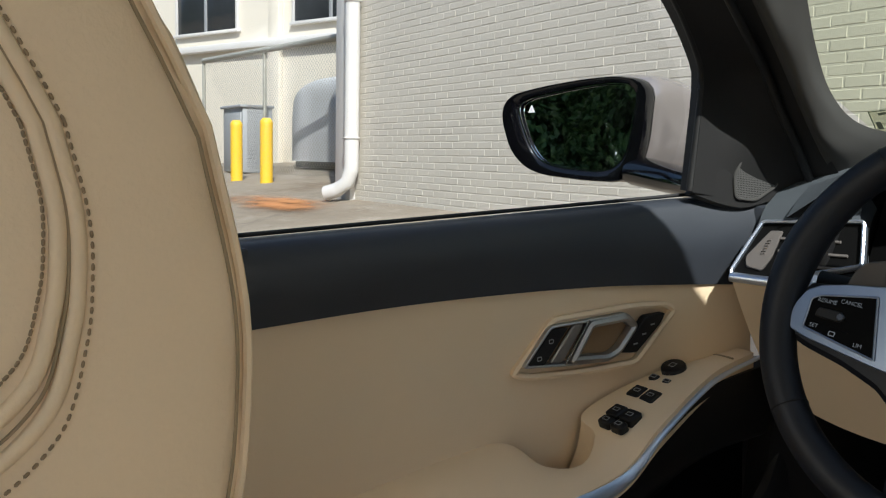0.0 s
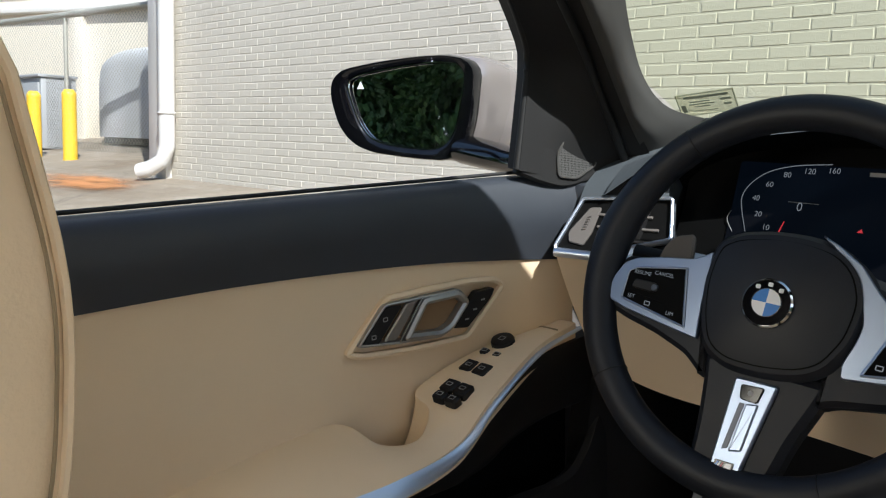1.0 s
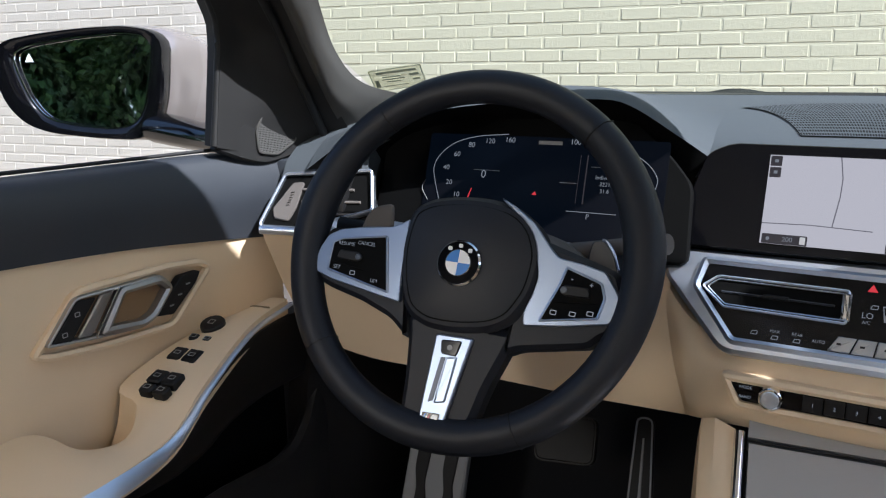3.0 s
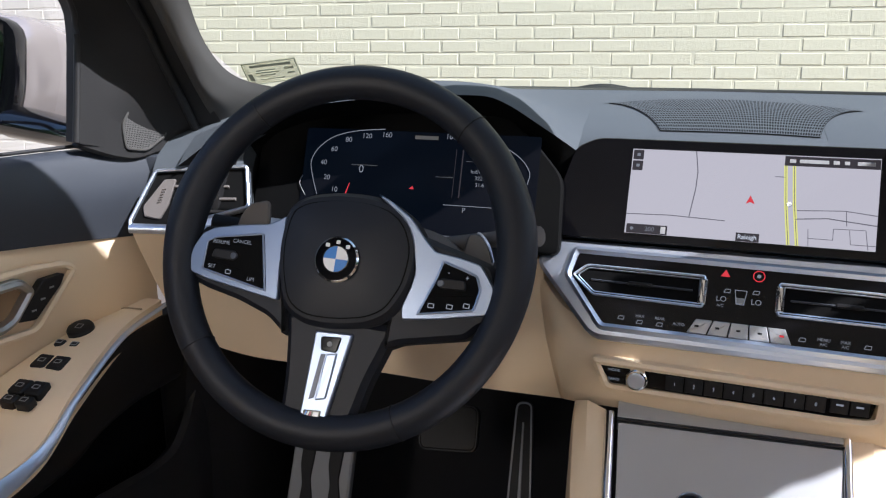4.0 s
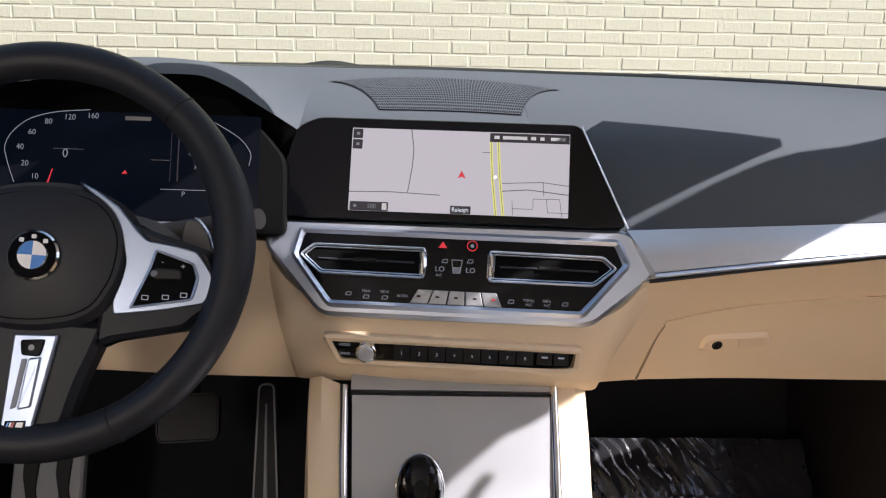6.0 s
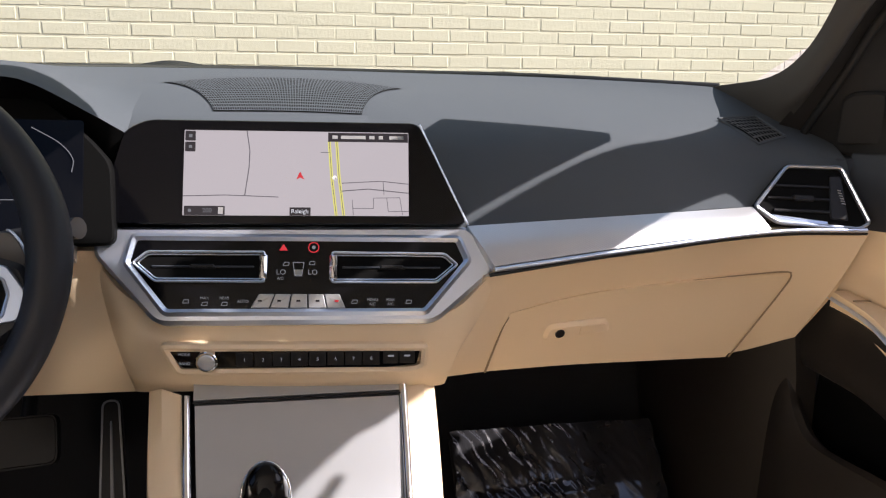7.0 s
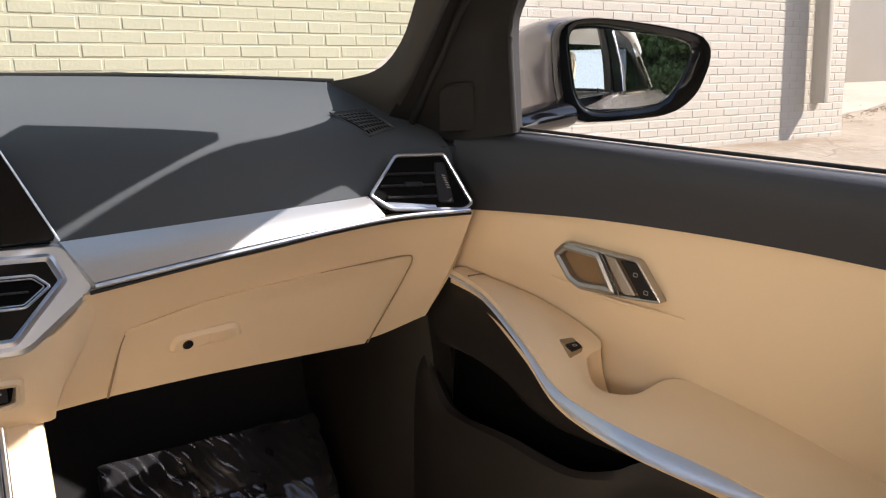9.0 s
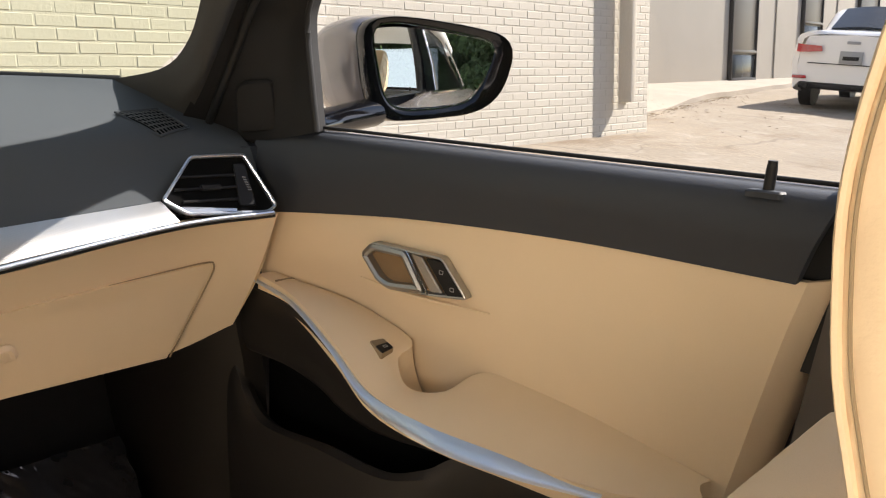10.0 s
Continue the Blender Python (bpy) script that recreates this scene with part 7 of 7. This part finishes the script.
nx = 14
sheet_xy = [((i / nx * 2 - 1), (j / nx * 2 - 1)) for j in range(nx + 1) for i in range(nx + 1)]
stain_c = (-8.9, 3.55)
stain = mesh_ob("rust_stain", [(x, y, ground_height(stain_c[0] + x * 1.9, stain_c[1] + y * 0.62) - 0.055 + 0.080) for x, y in sheet_xy], [(j * (nx + 1) + i, j * (nx + 1) + i + 1, (j + 1) * (nx + 1) + i + 1, (j + 1) * (nx + 1) + i) for j in range(nx) for i in range(nx)], stain_material(), None, "", 0)
stain.location, stain.scale = (stain_c[0], stain_c[1], 0), (1.9, 0.62, 1)
tagged(stain, "orange rust stain on the concrete ground", "ground", kind="structure")


def build_window(parent, x, y, z, w, h):
    block("window", (x, y, z), (w, 0.06, h), DARKGLASS, parent, 0.004, (0, 0, 0), "dark window")
    for dx in (-w / 2, 0.0, w / 2):
        block("window_frame", (x + dx, y - 0.03, z), (0.07, 0.08, h + 0.06), WHITEP if dx else GREYMET, parent, 0.006)
    for dz in (-h / 2, h / 2):
        block("window_sill", (x, y - 0.04, z + dz), (w + 0.16, 0.12, 0.07), WHITEP, parent, 0.006)


bl = thing("building_left", (-16, 7.9, 0), "cream painted building with windows behind the fence", "building", kind="structure")
block("wall", (-18.5, 7.9, 3.6), (21.0, 0.5, 9.0), CREAMWALL, bl, 0.01)
block("ledge", (-18.5, 7.56, 2.62), (21.0, 0.22, 0.16), WHITEP, bl, 0.02)
for x in (-17.6, -14.2, -24.5):
    block("pilaster", (x, 7.58, 3.6), (0.35, 0.16, 8.8), CREAMWALL, bl, 0.02)
for x in (-20.1, -15.9, -26.5):
    build_window(bl, x, 7.64, 3.75, 2.3, 1.5)
plumb(bl)
bl.matrix_basis = bl.matrix_basis @ pose(0, 0, 0, 0, 0, 20)

# ---- outside, right end of the wall ----
br = thing("building_right", (15, 7.4, 0.45), "pale rendered building front with dark glazed doors", "building", kind="structure")
block("wall", (23.0, 7.75, 2.6), (31.0, 0.5, 6.4), CONCRETE, br, 0.01)
for x, w, z0, z1 in ((16.95, 1.2, 0.47, 4.0), (20.8, 1.2, 1.2, 4.0), (25.0, 1.6, 0.8, 4.0)):
    block("glazed_door", (x, 7.48, (z0 + z1) / 2), (w, 0.08, z1 - z0), DOORGLASS, br, 0.004, (0, 0, 0), "dark glazed door")
    for dx in (-w / 2, w / 2):
        block("door_frame", (x + dx, 7.45, (z0 + z1) / 2), (0.035, 0.10, z1 - z0 + 0.08), DARKFRAME, br, 0.01)
    block("door_rail", (x, 7.44, z0 + 0.62), (w, 0.10, 0.06), DOORGLASS, br, 0.01)
    block("lower_glass", (x, 7.455, z0 + 0.30), (w - 0.1, 0.05, 0.50), DARKGLASS, br, 0.004)
    block("door_rail", (x, 7.44, z0 + 0.04), (w, 0.10, 0.08), DARKFRAME, br, 0.01)
for x in (18.7, 22.6):
    block("joint_strip", (x, 7.48, 2.6), (0.035, 0.03, 6.2), CONCRETE, br, 0.006)
plumb(br)


def build_pavement():
    xs = np.linspace(7.5, 34, 420)
    v, f = [], []
    for i, x in enumerate(xs):
        edge = 5.14 + 0.24 * min(3.3, max(-1.5, x - 9)) + 0.14 * max(0, x - 12.3) + 0.09 * noise.noise((x * 0.9, 0, 0)) + 0.006 * noise.noise((x * 6, 4, 0))
        z = ground_height(x, 5)
        rise = min(1.0, max(0.0, (x - 10.2) / 1.2)) ** 2
        v += [(x, edge, z - 0.1), (x, edge + 0.02, z + 0.02 + 0.06 * rise), (x, edge + 0.09, z + 0.035 + 0.065 * rise), (x, max(edge + 0.3, 8.2), z + 0.11)]
    for i in range(len(xs) - 1):
        f += [(4 * i + k, 4 * i + 4 + k, 4 * i + 5 + k, 4 * i + 1 + k) for k in range(3)]
    return tagged(mesh_ob("pavement", v, f, PAVE, None, "", 30), "pale worn concrete pavement with a low kerb", "pavement", kind="structure")


build_pavement()


def build_litter():
    """Dry leaves and grit blown along the edge of the pavement."""
    rnd = random.Random(8)
    v, f = [], []
    for _ in range(420):
        x = 8.2 + 1.1 * rnd.choice((0.2, 0.9, 1.9, 2.2, 3.4, 4.1, 4.4)) + rnd.gauss(0, 0.28)
        near = 5.14 + 0.24 * min(3.3, max(-1.5, x - 9)) + 0.14 * max(0, x - 12.3)
        y = near - abs(rnd.gauss(0, 0.12)) - 0.01 if rnd.random() < 0.85 else near + rnd.uniform(-1.8, 0.9)
        z = ground_height(x, y) + 0.008 + (0.05 if y > near else 0)
        a, r = rnd.uniform(0, 6.3), rnd.uniform(0.008, 0.030)
        k = len(v)
        v += [(x + r * q * math.cos(a + b), y + r * q * math.sin(a + b), z + h) for b, q, h in ((0, 1, 0.004), (1.6, 0.5, 0.0), (3.14, 1, 0.010), (4.7, 0.5, 0.001))]
        f.append((k, k + 1, k + 2, k + 3))
    return tagged(mesh_ob("leaf_litter", v, f, LITTER, None, "", 0), "dry brown leaf litter along the pavement's edge", "leaf litter", kind="stuff")


build_litter()


def build_white_car():
    m = pose(12.61, 3.97, ground_height(12.6, 3.7) + 0.01, 0, 0, -84) @ Matrix.Diagonal((0.9, 1, 1.10, 1))
    c = thing("parked_car", (0, 0, 0), "white saloon car parked on the concrete, seen from behind", "car")

    def section(y, hw, zl, zs, zt):
        return [(-hw * 0.93, y, zl), (-hw, y, (zl + zs) / 2), (-hw * 0.985, y, zs), (-hw * 0.86, y, zt), (0, y, zt + 0.03), (hw * 0.86, y, zt), (hw * 0.985, y, zs), (hw, y, (zl + zs) / 2), (hw * 0.93, y, zl)]

    loft("body", [section(*q) for q in ((0.02, 0.80, 0.36, 0.78, 0.97), (0.0, 0.86, 0.30, 0.80, 0.99), (0.10, 0.90, 0.26, 0.84, 1.02), (0.7, 0.92, 0.22, 0.86, 1.04), (2.0, 0.92, 0.22, 0.86, 0.98), (3.3, 0.92, 0.22, 0.84, 0.96), (4.3, 0.88, 0.25, 0.72, 0.82), (4.7, 0.72, 0.30, 0.55, 0.62))], CARWHITE, c, 48, 40, None, "white painted body", smooth=50)
    mesh_ob("rear_face", [p for p in section(0.02, 0.80, 0.36, 0.78, 0.97)], [tuple(range(9))], CARWHITE, c)
    loft("cabin", [[(-w, y, 0.95), (-w * 0.93, y, z - 0.10), (-w * 0.72, y, z), (0, y, z + 0.025), (w * 0.72, y, z), (w * 0.93, y, z - 0.10), (w, y, 0.95)] for y, w, z in ((0.42, 0.70, 1.00), (0.75, 0.72, 1.16), (1.25, 0.74, 1.37), (2.0, 0.75, 1.42), (2.7, 0.74, 1.38), (3.5, 0.72, 1.0))], CARWHITE, c, 40, 30, None, "white roof", smooth=50)
    loft("rear_glass", [[(-0.50, 0.52, 1.075), (0, 0.50, 1.10), (0.50, 0.52, 1.075)], [(-0.47, 1.18, 1.362), (0, 1.16, 1.40), (0.47, 1.18, 1.362)]], DARKGLASS, c, 12, 8, (0, -0.012, 0.022), "dark rear window")
    for s in (-1, 1):
        loft("tail_lamp", [[(s * 0.90, 0.16, 0.88), (s * 0.80, -0.012, 0.86), (s * 0.46, -0.020, 0.845)], [(s * 0.89, 0.16, 0.79), (s * 0.80, -0.012, 0.755), (s * 0.44, -0.020, 0.775)]], TAIL, c, 14, 5, (0, -0.02, 0), "red tail lamp")
        block("reflector", (s * 0.74, -0.02, 0.43), (0.22, 0.02, 0.04), TAIL, c, 0.006)
        sweep("exhaust", [(s * 0.62, 0.06, 0.32), (s * 0.62, -0.05, 0.32)], 0.040, BLACKP, c, n=4, sides=14)
        loft("side_glass", [[(s * 0.735, 1.05, 1.06), (s * 0.745, 2.0, 1.05), (s * 0.735, 3.0, 1.04)], [(s * 0.690, 1.30, 1.27), (s * 0.700, 2.0, 1.31), (s * 0.690, 2.55, 1.28)]], DARKGLASS, c, 12, 6, (s * 0.015, 0, 0), "dark side window")
        for y in (0.95, 3.75):
            wfr = Frame((s * 0.905, y, 0.33), (0, s, 0), (0, 0, 1))
            wheel = disc("wheel", wfr, 0, 0, 0.33, 0.22, RUBBER, c, 0.01, 0.03, 28, "black tyre")
            disc("rim", wfr, 0, 0, 0.22, 0.02, SILVER, wheel, 0.016, 0.01, 20, "silver rim")
    block("bumper_lower", (0, 0.05, 0.325), (1.50, 0.12, 0.09), BLACKP, c, 0.03, (0, 0, 0), "black lower bumper")
    block("number_plate", (0, -0.028, 0.71), (0.34, 0.02, 0.16), GREYMET, c, 0.006, (0, 0, 0), "dark plain number plate")
    block("plate_bar", (0, -0.041, 0.70), (0.24, 0.006, 0.05), BLACKP, c, 0.002)
    block("boot_emblem", (0, -0.006, 0.90), (0.20, 0.014, 0.035), GREYMET, c, 0.006)
    block("boot_seam", (0, -0.004, 0.62), (1.30, 0.012, 0.012), BLACKP, c, 0.003)
    c.matrix_basis = m
    return c


build_white_car()


# ---- trees behind the car ----
def build_tree():
    t = thing("tree", (0, 0, 0), "broad leafy green tree at the edge of the car park", "tree", "trees behind the car")
    rnd = random.Random(21)
    sweep("trunk", [(0, 0, -0.3), (0.05, 0.02, 1.2), (-0.05, 0.08, 2.6), (0.05, 0.0, 4.6), (0.0, 0.1, 6.4)], [0.26, 0.20, 0.17, 0.11, 0.04], BARK, t, n=24, sides=10, up=(0, 1, 0))
    centres = []
    for k in range(9):
        a, z = k * 2.4, 1.9 + k * 0.52
        r = 2.3 - 0.13 * k
        tip = Vector((r * math.cos(a), r * math.sin(a), z + 1.0))
        sweep("limb", [(0, 0, z), (tip.x * 0.5, tip.y * 0.5, z + 0.45), tuple(tip)], [0.09, 0.06, 0.02], BARK, t, n=10, sides=6, up=(0.3, 0.2, 0.9))
        centres += [tip, tip * 0.6 + Vector((0, 0, 1.2)), Vector((tip.x * 0.9, tip.y * 0.9, max(0.9, z - 0.7)))]
    centres += [Vector((0, 0, 7.2))] + [Vector((1.7 * math.cos(a), 1.7 * math.sin(a), 0.9 + 0.3 * (a % 1))) for a in np.linspace(0, 6.28, 8)]
    v, f = [], []
    for c in centres:
        rad = rnd.uniform(0.7, 1.25)
        for _ in range(620):
            d = Vector((rnd.gauss(0, 1), rnd.gauss(0, 1), rnd.gauss(0, 0.8)))
            p = c + d.normalized() * rad * rnd.random() ** 0.4
            q = Euler((rnd.uniform(0, 6.3), rnd.uniform(0, 6.3), rnd.uniform(0, 6.3))).to_matrix()
            s = rnd.uniform(0.07, 0.13)
            k = len(v)
            v += [p + q @ Vector(e) * s for e in ((-1, 0, 0), (0, -0.55, 0.1), (1.1, 0, 0), (0, 0.55, 0.1))]
            f.append((k, k + 1, k + 2, k + 3))
    mesh_ob("crown", v, f, LEAF, t, "dense green leaves", 0)
    return t


tree = build_tree()
spots = [(-26, -9), (-22, -14), (-18, -10), (-14.5, -15), (-11, -10.5), (-8, -16), (-5, -11), (-2, -15), (1.5, -11.5), (5, -16), (8.5, -12), (12, -17), (16, -13), (21, -16), (26, -12), (31, -8), (-30, -4), (-16, -12.5), (-12.8, -13.2), (-9.6, -12.8), (-6.5, -13.4), (-3.4, -13.2), (-1.3, -13.6), (0.4, -13.0), (3.2, -13.8), (6.2, -13.2), (-4.4, -15.5), (-2.4, -16.8), (-0.4, -16.2)]
rt = random.Random(5)
tree.matrix_basis = pose(-33, -10, -0.3, 0, 0, 30)
for x, y in spots:
    copy_thing(tree, pose(x, y, -0.25, 0, 0, rt.uniform(0, 360)) @ Matrix.Scale(rt.uniform(0.95, 1.35), 4))
